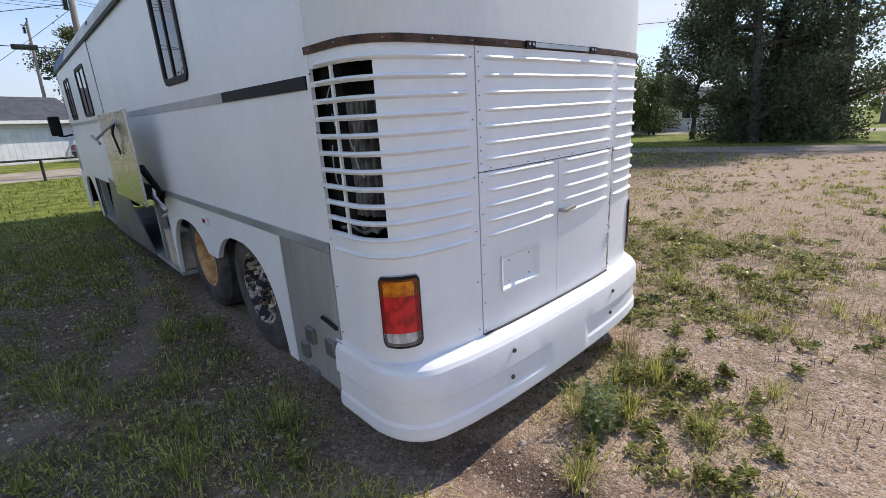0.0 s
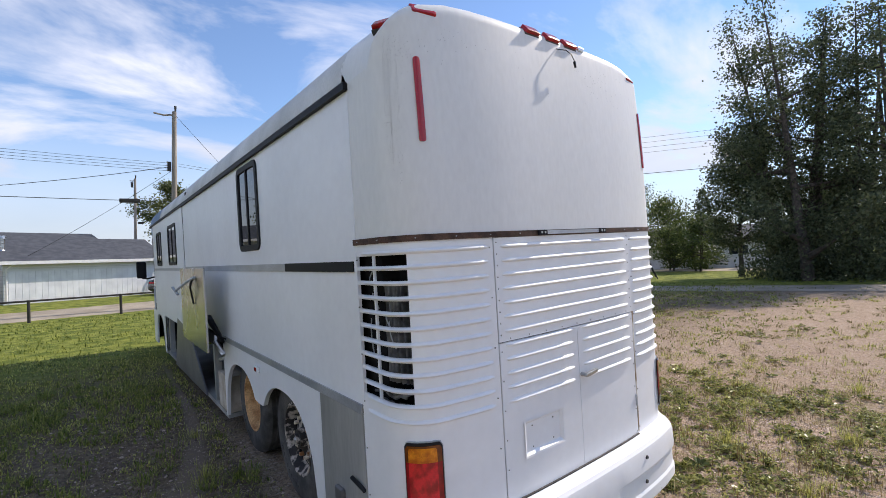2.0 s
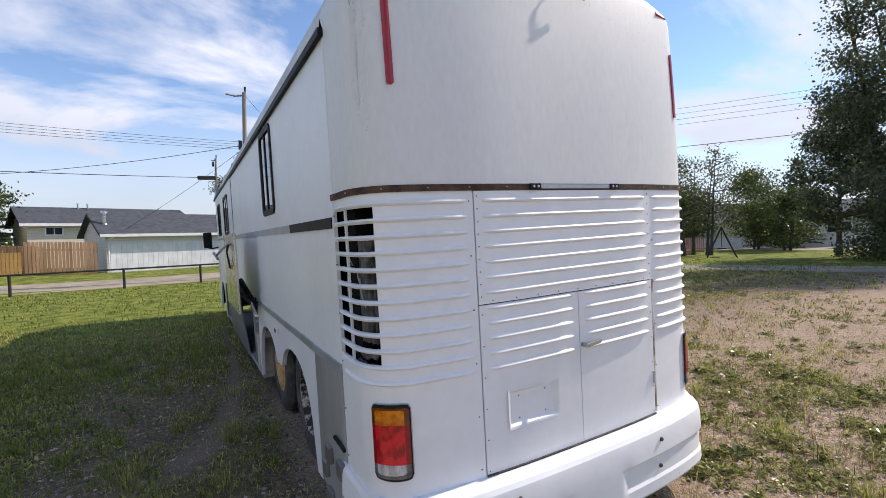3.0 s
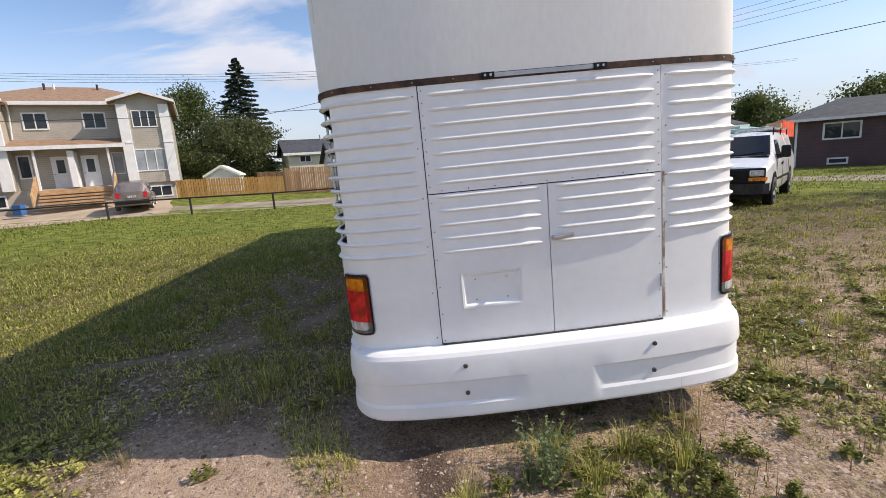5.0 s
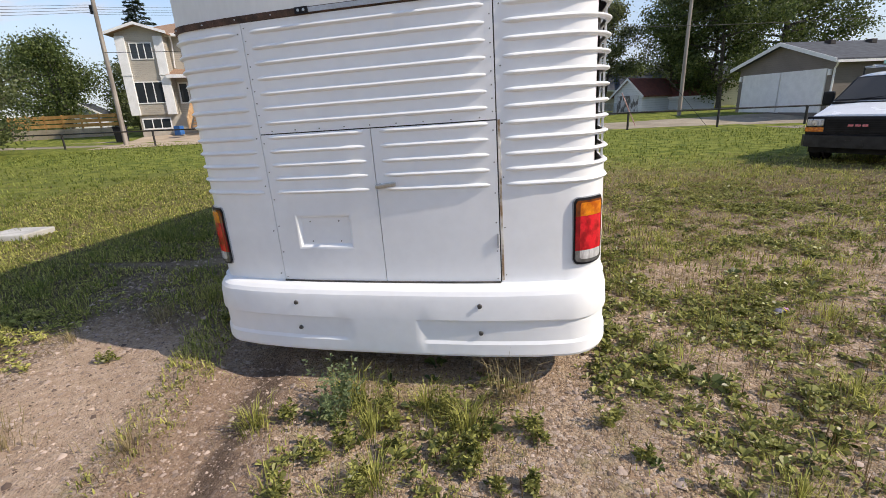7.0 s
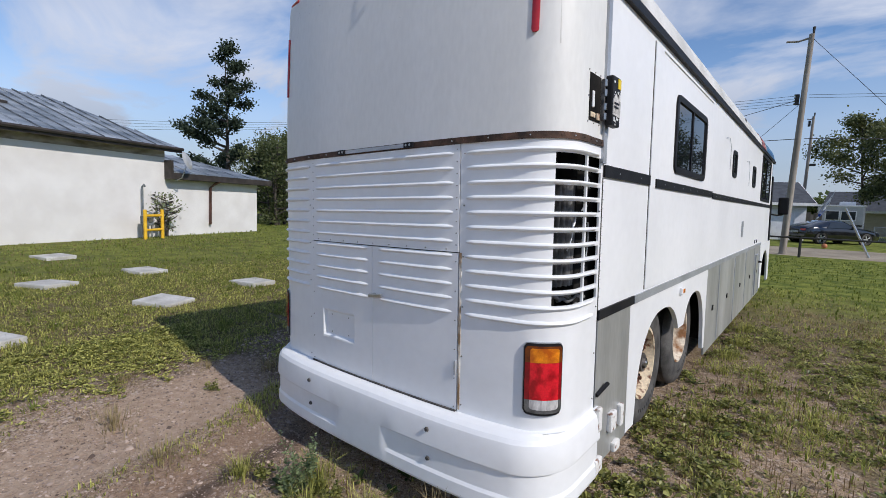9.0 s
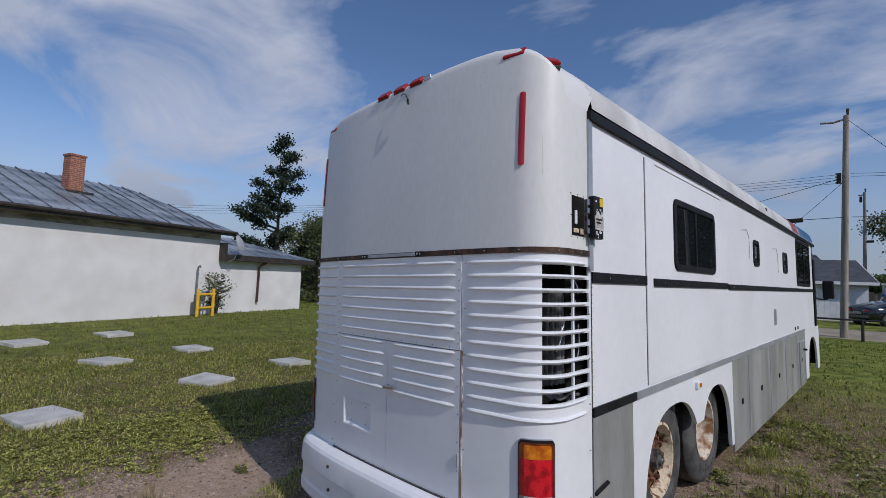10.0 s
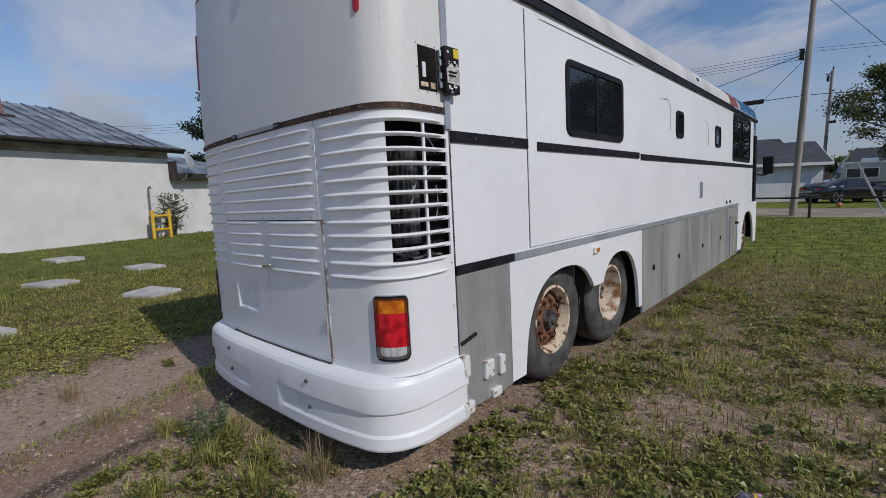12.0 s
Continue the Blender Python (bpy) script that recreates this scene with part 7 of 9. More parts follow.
        part("headlight_lens", box((x - 0.125, -1.082, 0.812), (x + 0.125, -1.068, 0.938), 0.006), M_CLEAR, hd)
        part("bulb_reflector", rod((x, -1.088, 0.875), (x, -1.08, 0.875), 0.05, 0.045, 16), M_CHROME, hd)
        part("turn_signal", prism([(x - 0.17, -1.065), (x + 0.17, -1.065), (k * 0.965, -0.93), (k * 0.94, -0.90), (x, -1.0)] if k > 0 else [(x - 0.17, -1.065), (x + 0.17, -1.065), (x, -1.0), (k * 0.94, -0.90), (k * 0.965, -0.93)], "z", 0.685, 0.775), M_AMBER, v)
        m = part("mirror", box((min(k * 1.05, k * 1.27), 0.50, 1.20), (max(k * 1.05, k * 1.27), 0.64, 1.52), 0.045), M_BLACK, v)
        part("mirror_arm", box((min(k * 0.93, k * 1.08), 0.55, 1.22), (max(k * 0.93, k * 1.08), 0.60, 1.30), 0.01), M_BLACK, m)
        for nm, loop in (("side_glass", ((0.46, 1.17), (1.46, 1.17), (1.46, 1.68), (0.93, 1.68))),):
            pts = [(k * (van_side(y, z) + 0.012), y, z) for y, z in loop]
            back = [(p - k * 0.02, q, r) for p, q, r in pts]
            part(nm, mesh_of(nm, pts + back, [(0, 1, 2, 3), (7, 6, 5, 4), (0, 4, 5, 1), (1, 5, 6, 2), (2, 6, 7, 3), (3, 7, 4, 0)]), M_WINDOW, v)
        for y in (0.40, 1.60, 2.95):
            part("door_seam", box((min(k * 0.995, k * 1.006), y, 0.42), (max(k * 0.995, k * 1.006), y + 0.012, 1.10)), M_SEAM, v)
        part("side_moulding", box((min(k * 0.99, k * 1.018), 0.55, 0.62), (max(k * 0.99, k * 1.018), 2.9, 0.68), 0.008), M_BLACK, v)
        part("door_handle", box((min(k * 0.99, k * 1.03), 1.32, 1.0), (max(k * 0.99, k * 1.03), 1.52, 1.06), 0.01), M_BLACK, v)
        for y in (0.0, 3.43):
            # near-black disc drawn for the shade inside the wheel arch
            part("arch_shade_disc", rod((k * 0.80, y, 0.40), (k * 1.008, y, 0.40), 0.47, 0.46, 28), M_DARK, v)
            car_wheel(v, k * 1.015, y, 0.37, 0.37, 0.24, M_HUB)
    part("bumper", prism([(-0.99, -0.72), (-1.01, -0.92), (-0.90, -1.10), (-0.6, -1.16), (0.6, -1.16), (0.90, -1.10), (1.01, -0.92), (0.99, -0.72)], "z", 0.36, 0.615), M_BUMPERBLK, v, "black plastic front bumper")
    part("air_dam", prism([(-0.88, -0.80), (-0.82, -1.02), (0.82, -1.02), (0.88, -0.80)], "z", 0.24, 0.37), M_DARK, v)
    part("plate_bar", box((-0.17, -1.175, 0.42), (0.17, -1.16, 0.52)), M_BUMPERBLK, v)
    for x in (-0.6, 0.6):
        part("rack_bar", rod((x, 1.1, 2.05), (x, 4.4, 2.05), 0.025, 0.025, 8), M_CHROME, v)
    for y in (1.2, 2.7, 4.2):
        part("rack_bar", rod((-0.78, y, 2.03), (0.78, y, 2.03), 0.025, 0.025, 8), M_CHROME, v)
        for x in (-0.78, 0.78):
            part("rack_foot", rod((x, y, 1.8), (x, y, 2.03), 0.02, 0.02, 6), M_PIPE, v)
    for x in (-0.38, -0.02):
        part("ladder_rail", box((x, 0.9, 2.07), (x + 0.05, 4.9, 2.15), 0.006), M_MINT, v, "mint-green ladder rail")
    for i in range(12):
        part("ladder_rung", rod((-0.34, 1.1 + 0.31 * i, 2.11), (-0.01, 1.1 + 0.31 * i, 2.11), 0.016, 0.016, 6), M_MINT, v)
    part("conduit_box", box((0.25, 3.9, 2.07), (0.65, 5.1, 2.23), 0.01), M_LUMBER, v)
    part("warning_flag", slope([(0.62, 4.3, 2.31), (0.66, 4.3, 2.31), (0.9, 5.0, 2.26), (0.86, 5.0, 2.26)], 0.5), M_ORANGE, v, "bright orange warning flag")
    part("warning_flag", slope([(0.42, 4.9, 2.31), (0.66, 5.12, 2.31), (0.66, 5.16, 2.31), (0.42, 4.94, 2.31)], 0.45), M_ORANGE, v, "bright orange warning flag")


M_VANBADGE = surf("red_and_chrome_badge", (0.55, 0.10, 0.12), (0.72, 0.26, 0.28), scale=30, rough=0.3)
M_BUMPERBLK = surf("black_bumper_plastic", (0.012, 0.012, 0.013), (0.03, 0.03, 0.032), scale=6, rough=0.5, spec=0.3)
M_MINT = surf("mint_ladder", (0.25, 0.50, 0.45), (0.35, 0.60, 0.54), rough=0.5)
cargo_van()


def small_car(name, label, at, mat, L=4.5, W=0.9, H=1.45, suv=False):
    c = thing(name, label, "car", at)
    b = 0.95 if suv else 0.85
    secs = [(0, W * .8, W * .9, W * .82, 0.45, 0.6, 0.72), (0.25, W * .93, W, W * .9, 0.25, 0.7, 0.85), (1.15, W * .95, W, W * .88, 0.22, b, b + 0.06), (1.75, W * .95, W, W * .72, 0.22, b, H - 0.05), (2.3, W * .95, W, W * .70, 0.22, b, H)]
    secs += [(L - 0.8, W * .95, W, W * .70, 0.22, b, H), (L - 0.15, W * .95, W * .99, W * .68, 0.28, b, H - 0.12), (L, W * .88, W * .93, W * .62, 0.4, b, b + 0.1)] if suv else [(L - 1.7, W * .95, W, W * .70, 0.22, b, H - 0.03), (L - 0.7, W * .95, W, W * .84, 0.22, b, b + 0.1), (L, W * .85, W * .9, W * .8, 0.4, 0.7, 0.9)]
    part("body", shell(secs, "body"), mat, c)
    yb = L - 0.8 if suv else L - 1.6
    for k in (-1, 1):
        part("side_glass", slope([(k * W * 1.0, 1.45, b + 0.02), (k * W * 1.0, yb, b + 0.02), (k * W * .755, yb - 0.1, H - 0.10), (k * W * .76, 1.85, H - 0.10)], 0.02), M_WINDOW, c)
        for y in (0.85, L - 0.85):
            car_wheel(c, k * W, y, 0.33, 0.33, 0.2, M_CHROME)
        part("tail_light", box((k * W * .72 - 0.1, L - 0.06, 0.72), (k * W * .72 + 0.1, L + 0.02, 1.02 if suv else 0.85), 0.02), M_RED, c)
    if suv:
        part("rear_glass", slope([(-W * .72, L - 0.06, 1.02), (W * .72, L - 0.06, 1.02), (W * .60, L - 0.20, H - 0.16), (-W * .60, L - 0.20, H - 0.16)], 0.02), M_WINDOW, c)
        part("rear_bumper", box((-W * .9, L - 0.1, 0.35), (W * .9, L + 0.06, 0.58), 0.04), M_BLACK, c)
        part("plate_bar", box((-0.2, L + 0.02, 0.72), (0.2, L + 0.035, 0.85)), M_CLEAR, c)
    return c


small_car("estate_car", "champagne sport-utility car parked before the duplex", pose(-18.5, 28.7, gz(-18.3, 26.5) + 0.03, 0, 0, 205), M_SILVER, 4.6, 0.92, 1.68, True)
M_ALLOY = surf("bright_alloy", (0.62, 0.62, 0.63), (0.78, 0.78, 0.79), scale=8, rough=0.3, metal=0.4)


def coupe(at):
    """Low two-door car: long bonnet, fastback roof, side glass, lamps and bright wheels. The nose is at y 0."""
    c = thing("sports_coupe", "black coupe with bright alloy wheels parked beside the lane", "car", at)
    W, L = 0.93, 4.5
    secs = [(0.0, .62, .72, .66, 0.38, 0.56, 0.64), (0.12, .80, .86, .78, 0.24, 0.66, 0.76), (0.5, .88, .92, .82, 0.2, 0.76, 0.86), (1.4, .90, W, .84, 0.2, 0.87, 0.97), (1.7, .90, W, .76, 0.2, 0.88, 1.10), (2.15, .90, W, .66, 0.2, 0.89, 1.33), (2.6, .90, W, .64, 0.2, 0.90, 1.38), (3.1, .90, W, .64, 0.2, 0.91, 1.34), (3.7, .90, W, .68, 0.2, 0.93, 1.18), (4.1, .90, W, .76, 0.22, 0.93, 1.06), (4.35, .86, .90, .78, 0.3, 0.90, 0.98), (L, .78, .82, .74, 0.42, 0.80, 0.92)]
    me = shell(secs, "body")
    for f in me.polygons:
        f.use_smooth = True
    part("body", me, M_CARBLK, c)
    for k in (-1, 1):
        part("side_glass", slope([(k * 0.925, 1.75, 0.93), (k * 0.925, 3.35, 0.95), (k * 0.715, 3.0, 1.27), (k * 0.715, 2.2, 1.27)], 0.02), M_WINDOW, c)
        part("tail_light", box((k * 0.58 - 0.18, L - 0.05, 0.74), (k * 0.58 + 0.18, L + 0.015, 0.86), 0.02), M_RED, c)
        part("door_mirror", box((k * 1.0 - 0.09, 1.72, 0.93), (k * 1.0 + 0.09, 1.86, 1.05), 0.03), M_CARBLK, c)
        for y in (0.95, 3.67):
            # arch opening drawn as a disc in the colour of its shade
            part("arch_shade_disc", rod((k * 0.80, y, 0.34), (k * 0.937, y, 0.34), 0.385, 0.385, 24), M_DARK, c)
            car_wheel(c, k * 0.955, y, 0.335, 0.335, 0.2, M_ALLOY)
    part("rear_bumper", box((-0.80, L - 0.08, 0.36), (0.80, L + 0.05, 0.56), 0.04), M_CARBLK, c)
    part("plate_bar", box((-0.26, L + 0.015, 0.60), (0.26, L + 0.03, 0.72)), M_CLEAR, c)
    part("windscreen", slope([(-0.70, 1.52, 1.0), (0.70, 1.52, 1.0), (0.60, 2.12, 1.335), (-0.60, 2.12, 1.335)], 0.02), M_WINDOW, c)


coupe(pose(4.30, 35.20, gz(3.6, 33.5), 0, 0, 132.2))


def camper():
    c = thing("travel_trailer", "pale travel trailer parked beyond the black car", "trailer", pose(1.85, 41.5, 0.35))
    skin_ = surf("weathered_trailer_skin", (0.40, 0.40, 0.40), (0.54, 0.54, 0.54), scale=1.2, rough=0.5, bump=0.05)
    part("body", box((0, 0, 0.45), (2.6, 2.4, 2.45), 0.12), skin_, c)
    part("roof_edge", box((-0.05, -0.06, 2.35), (2.65, 2.46, 2.46), 0.03), M_TRIM, c)
    for i in range(7):
        part("lap_seam", box((0.08, -0.012, 0.72 + 0.24 * i), (2.5, 0.0, 0.735 + 0.24 * i)), M_STRIP, c)
    for x, w in ((0.5, 0.7), (1.35, 0.75)):
        win = part("window", box((x - 0.06, -0.03, 1.34), (x + w + 0.06, -0.012, 2.06), 0.006), M_TRIM, c)
        part("pane", box((x, -0.045, 1.40), (x + w, -0.03, 2.0), 0.005), M_WINDOW, win)
    part("roof_unit", box((1.2, 0.8, 2.46), (2.1, 1.6, 2.72), 0.06), M_TRIM, c)
    part("stripe", box((0.1, -0.02, 0.95), (2.5, -0.002, 1.08)), M_SEAM, c)
    for y in (1.4, 2.2):
        part("trailer_wheel", rod((y, -0.05, 0.3), (y, 0.2, 0.3), 0.34, 0.34, 18), M_RUBBER, c)


camper()


def leaning_poles():
    f = thing("leaning_pole", "pale aluminium pole leaning over the lane's edge", "pole")
    part("shaft", rod((3.95, 25.7, 0.0), (2.94, 25.8, 2.28), 0.05, 0.045, 10), M_LIGHTALU, f)
    g = thing("leaning_pole", "faded red pole leaning by the lane", "pole")
    part("shaft", rod((6.08, 26.0, 0.05), (5.2, 26.0, 1.95), 0.028, 0.026, 8), M_PINKRAIL, g)


leaning_poles()


def grey_fence():
    """Short run of weathered upright boards between the garage and the trailer."""
    f = thing("board_fence", "short weathered grey-brown board fence beside the garage", "fence")
    rng = np.random.default_rng(14)
    for i in range(8):
        x = 0.95 + 0.15 * i
        part("board", box((x, 37.9, gz(2, 38) - 0.05), (x + 0.14, 37.925, 2.16 + rng.uniform(-0.05, 0.04) - (0.12 if i % 3 == 1 else 0))), M_OLDWOOD, f)
    for z in (0.8, 1.9):
        part("rail", box((0.95, 37.93, z), (2.14, 37.99, z + 0.09)), M_OLDWOOD, f)


grey_fence()


def link_fence():
    """Short run of chain-link: pipe posts, a top rail and crossing wires."""
    f = thing("chain_link_fence", "grey chain-link fence between the tree and the shed", "fence")
    g0 = gz(6, 41.5)
    for x in (5.0, 6.1, 7.2):
        part("post", rod((x, 41.5, g0 - 0.1), (x, 41.5, 1.36), 0.035, 0.03, 8), M_STRIP, f)
    part("top_rail", rod((5.0, 41.5, 1.33), (7.2, 41.5, 1.33), 0.024, 0.024, 8), M_STRIP, f)
    bm = bmesh.new()
    h = 1.30 - g0
    for i in range(-9, 23):
        for k in (0, 1):
            a, b = 5.0 + 0.1 * i, 5.0 + 0.1 * i + h
            lo, hi = max(5.0, a), min(7.2, b)
            if lo >= hi:
                continue
            za, zb = (g0 + lo - a, g0 + hi - a) if k == 0 else (g0 + h - (lo - a), g0 + h - (hi - a))
            add_rod(bm, (lo, 41.5 + 0.004 * k, za), (hi, 41.5 + 0.004 * k, zb), 0.006, 0.006, 4)
    part("wire_mesh", bm, M_STRIP, f)


link_fence()
ball = thing("play_ball", "small orange ball lying on the grass", "ball", pose(2.36, 28.6, gz(2.36, 28.6) + 0.12))
bm = bmesh.new()
bmesh.ops.create_uvsphere(bm, u_segments=20, v_segments=12, radius=0.125)
part("shell", from_bm("shell", bm, True), surf("faded_orange_rubber", (0.50, 0.17, 0.07), (0.62, 0.25, 0.11), scale=20, rough=0.7), ball)
for r in ((0, 0), (90, 0), (0, 90)):
    pts = [Matrix.Rotation(radians(r[0]), 3, "X") @ Matrix.Rotation(radians(r[1]), 3, "Y") @ Vector((0.124 * math.cos(i * math.pi / 12), 0.124 * math.sin(i * math.pi / 12), 0)) for i in range(25)]
    part("seam", sweep(pts, 0.003, 5, "seam"), M_SEAM, ball)


def small_flag():
    f = thing("flag", "small blue and white flag on a thin slanted pole", "flag")
    part("pole", rod((FLAG_A[0] - 0.25, FLAG_A[1], 0.3), FLAG_B, 0.022, 0.015, 8), M_CHROME, f)
    bm = bmesh.new()
    a, b = Vector(FLAG_A), Vector(FLAG_B)
    rows = []
    for i in range(7):
        u = i / 6
        p = a + (b - a) * (0.25 + 0.6 * u)
        rows.append([bm.verts.new(p + Vector((-0.10 * j + 0.03 * math.sin(i * 2 + j), 0.05 * math.sin(j * 2.2 + i), -0.16 * j))) for j in range(5)])
    for r0, r1 in zip(rows, rows[1:]):
        for j in range(4):
            bm.faces.new((r0[j], r0[j + 1], r1[j + 1], r1[j]))
    bmesh.ops.solidify(bm, geom=list(bm.faces), thickness=0.006)
    part("cloth", bm, surf("blue_white_cloth", (0.04, 0.10, 0.40), (0.72, 0.74, 0.78), scale=1.6, rough=0.8, lo=0.46, hi=0.52), f)


FLAG_A, FLAG_B = (2.05, 34.3, 1.75), (2.62, 34.7, 3.55)
small_flag()
bin_ = thing("wheelie_bin", "black wheeled refuse bin by the fence", "bin", pose(-27.5, 24.8, gz(-27.5, 24.8), 0, 0, 20))
part("bin_body", prism([(-0.26, 0.05), (0.26, 0.05), (0.32, 1.0), (-0.32, 1.0)], "y", -0.32, 0.32), M_BLACK, bin_)
part("bin_lid", box((-0.34, -0.36, 1.0), (0.34, 0.36, 1.07), 0.02), M_BLACK, bin_)
blue_bin = solid("recycling_box", box((-24.2, 25.9, 0.55), (-23.7, 26.3, 1.15), 0.04), surf("blue_plastic", (0.02, 0.10, 0.32), (0.04, 0.16, 0.42), rough=0.4), "blue recycling box beside the steps", "box")


# ---- small things on the coach ----
def marker(x, y, z, yaw=0.0, tilt=-40, w=0.12, h=0.066):
    """Red marker lamp with rounded edges on a thin dark base, half sunk into the brow."""
    m = Matrix.Translation((x, y, z)) @ Matrix.Rotation(radians(yaw), 4, "Z") @ Matrix.Rotation(radians(tilt), 4, "X")
    bm = box((-w / 2, -0.026, -h / 2), (w / 2, 0.03, h / 2), 0.010)
    bmesh.ops.transform(bm, matrix=m, verts=bm.verts)
    lamp = part("marker_lamp", bm, M_REDDARK, coach, "red clearance lamp")
    bm = box((-w / 2 - 0.004, -0.004, -h / 2 - 0.005), (w / 2 + 0.004, 0.03, h / 2 + 0.004), 0.004)
    bmesh.ops.transform(bm, matrix=m, verts=bm.verts)
    part("lamp_base", bm, M_SEAM, lamp)


for x in (-0.20, -0.01, 0.17):
    marker(x, 0.072, 3.306)
for k in (-1, 1):
    marker(k * 0.968, 0.130, 3.242, 12 * k, -36, 0.14, 0.07)
    marker(k * 1.135, 0.245, 3.182, 60 * k, -45, 0.105, 0.06)
    # slim red lens down each rear corner
    lens = lamp_patch("stripe_lens", k * 1.030, k * 1.066, 2.555, 2.985, 0.006, 0.02, 0.014)
    for v in lens.vertices:
        v.co.y += 0.05 * ((v.co.z - 2.09) / 1.2) ** 2
    part("stripe_lens", lens, M_STRIPE, coach, "slim upright red lens")
part("lamp_clip", box((0.25, 0.045, 3.285), (0.32, 0.085, 3.318), 0.01), M_CHROME, coach)
part("loose_wire", sweep([(0.02, 0.046, 3.245), (0.03, 0.032, 3.238), (0.075, 0.012, 3.236), (0.115, 0.004, 3.215), (0.138, 0.001, 3.18), (0.142, 0.002, 3.16)], 0.0032, 6, "loose_wire"), M_BLACK, coach, "short dangling black wire")
part("wire_plug", rod((0.140, 0.002, 3.172), (0.150, 0.002, 3.135), 0.009, 0.007, 8), M_BLACK, coach)
# specks of lichen and dirt on the upper rear
rng = np.random.default_rng(5)
M_SPECK = surf("dark_lichen_speck", (0.10, 0.10, 0.09), (0.24, 0.24, 0.22), scale=60, rough=0.9)


def specks():
    vs, fs = [], []
    for cx, cz, sx, sz, n in ((0.55, 3.12, 0.16, 0.10, 90), (-1.13, 3.02, 0.03, 0.08, 60), (-1.21, 2.82, 0.009, 0.20, 230), (-1.235, 2.92, 0.006, 0.14, 130), (-1.17, 2.80, 0.008, 0.18, 110), (-0.9, 3.1, 0.09, 0.05, 40), (-0.1, 3.1, 0.3, 0.1, 20), (0.30, 3.15, 0.1, 0.08, 20)):
        for i in range(n):
            s, z = cx + rng.normal() * sx, cz + rng.normal() * sz
            if z > (3.19 if abs(s) < 0.9 else 3.10) or z < 2.35:
                continue
            x, y, nx, ny = outline(s)
            f = 0.05 * ((z - 2.09) / 1.2) ** 2 * max(0, -ny) - 0.002
            r = rng.uniform(0.0006, 0.0017)
            t = Vector((-ny, nx, 0))
            c = Vector((x - nx * f, y - ny * f, z))
            b = len(vs)
            for a in range(6):
                vs.append(c + t * r * math.cos(a * 1.047) + Vector((0, 0, r * 1.4 * math.sin(a * 1.047))))
            fs.append(tuple(range(b, b + 6)))
    return mesh_of("lichen_specks", vs, fs)


ob = part("lichen_specks", specks(), M_SPECK, coach)
ob["kind"] = "stuff"
# dark gap over the bumper and the rusty bead down the door post
part("seam", skin("seam", [-0.66 + 0.11 * i for i in range(13)], [0.6165, 0.6245], 0.013, 0.018), M_SEAM, coach)
part("rust_bead", skin("rust_bead", [0.668, 0.674, 0.680], [0.63, 0.9, 1.2, 1.49], 0.004, 0.006), surf("rusty_bead", (0.30, 0.20, 0.11), (0.78, 0.74, 0.66), scale=11, rough=0.8, lo=0.4, hi=0.55), coach, "cream bead stained with rust")
for z in (0.86,):
    x, y, nx, ny = outline(0.655)
    part("hinge", box((x - 0.007, y - 0.014, z - 0.04), (x + 0.004, y, z + 0.04), 0.003), M_STRIP, coach)
# thin run-down streaks at the rear corners
M_STREAK = surf("grey_run_streak", (0.64, 0.635, 0.60), (0.76, 0.76, 0.74), scale=20, rough=0.6, stretch=(1, 1, 0.2))
for s0, za, zb in ((-1.21, 2.45, 2.95), (1.17, 2.5, 2.95)):
    st = skin("streak", [s0, s0 + 0.0035, s0 + 0.007], [za, (za + zb) / 2, zb], 0.0015, 0.01)
    for v in st.vertices:
        v.co.y += 0.05 * ((v.co.z - 2.09) / 1.2) ** 2 * max(0.0, -outline(s0)[3])
        v.co.x -= 0.05 * ((v.co.z - 2.09) / 1.2) ** 2 * max(0.0, -outline(s0)[3]) * outline(s0)[2]
    part("streak", st, M_STREAK, coach)
# rivets along the rusty joint
for i in range(44):
    s = -1.55 + 3.1 * i / 43
    if abs(s) < 0.40:
        continue
    x, y, nx, ny = outline(s)
    n = Vector((nx, ny, 0))
    p = Vector((x, y, 2.078))
    part("rivet", rod(p + n * 0.008, p + n * 0.015, 0.004, 0.003, 6), M_STRIP if i % 3 == 0 else M_RUST, coach)
for i in range(15):
    z = 1.20 + 0.0487 * i
    part("rivet", rod((HALF, 0.5785, z), (HALF + 0.0065, 0.5785, z), 0.0050, 0.0035, 6), M_WHITE, coach)
# electrical opening, its shade a flat near-black plate, and its swung-out panel on the right
box_ = part("recess_shade_plate", box((HALF - 0.004, 0.335, 2.175), (HALF + 0.006, 0.475, 2.405)), M_DARK, coach, "wiring recess drawn as a flat plate in its shade colour")
for (a, b, c, d), m in (((0.345, 2.19, 0.40, 2.215), M_CREAMRIM), ((0.36, 2.24, 0.385, 2.32), M_TRIM), ((0.42, 2.185, 0.46, 2.22), M_CREAMRIM)):
    part("wiring", box((HALF + 0.004, a, b), (HALF + 0.012, c, d), 0.003), m, box_)
pan = part("wiring_panel", box((HALF + 0.02, 0.495, 2.165), (HALF + 0.062, 0.612, 2.42), 0.010), M_BLACK, coach, "black electrical box hung open on a hinge")
part("yellow_label", box((HALF + 0.061, 0.560, 2.36), (HALF + 0.065, 0.603, 2.41)), surf("yellow_label", (0.75, 0.55, 0.02), (0.85, 0.65, 0.04), rough=0.6), pan)
part("worn_label", box((HALF + 0.061, 0.50, 2.23), (HALF + 0.065, 0.60, 2.30)), surf("worn_paper", (0.22, 0.21, 0.20), (0.62, 0.60, 0.58), scale=30, rough=0.8), pan)
part("text_bar", box((HALF + 0.064, 0.51, 2.275), (HALF + 0.067, 0.58, 2.285)), M_BLACK, pan)
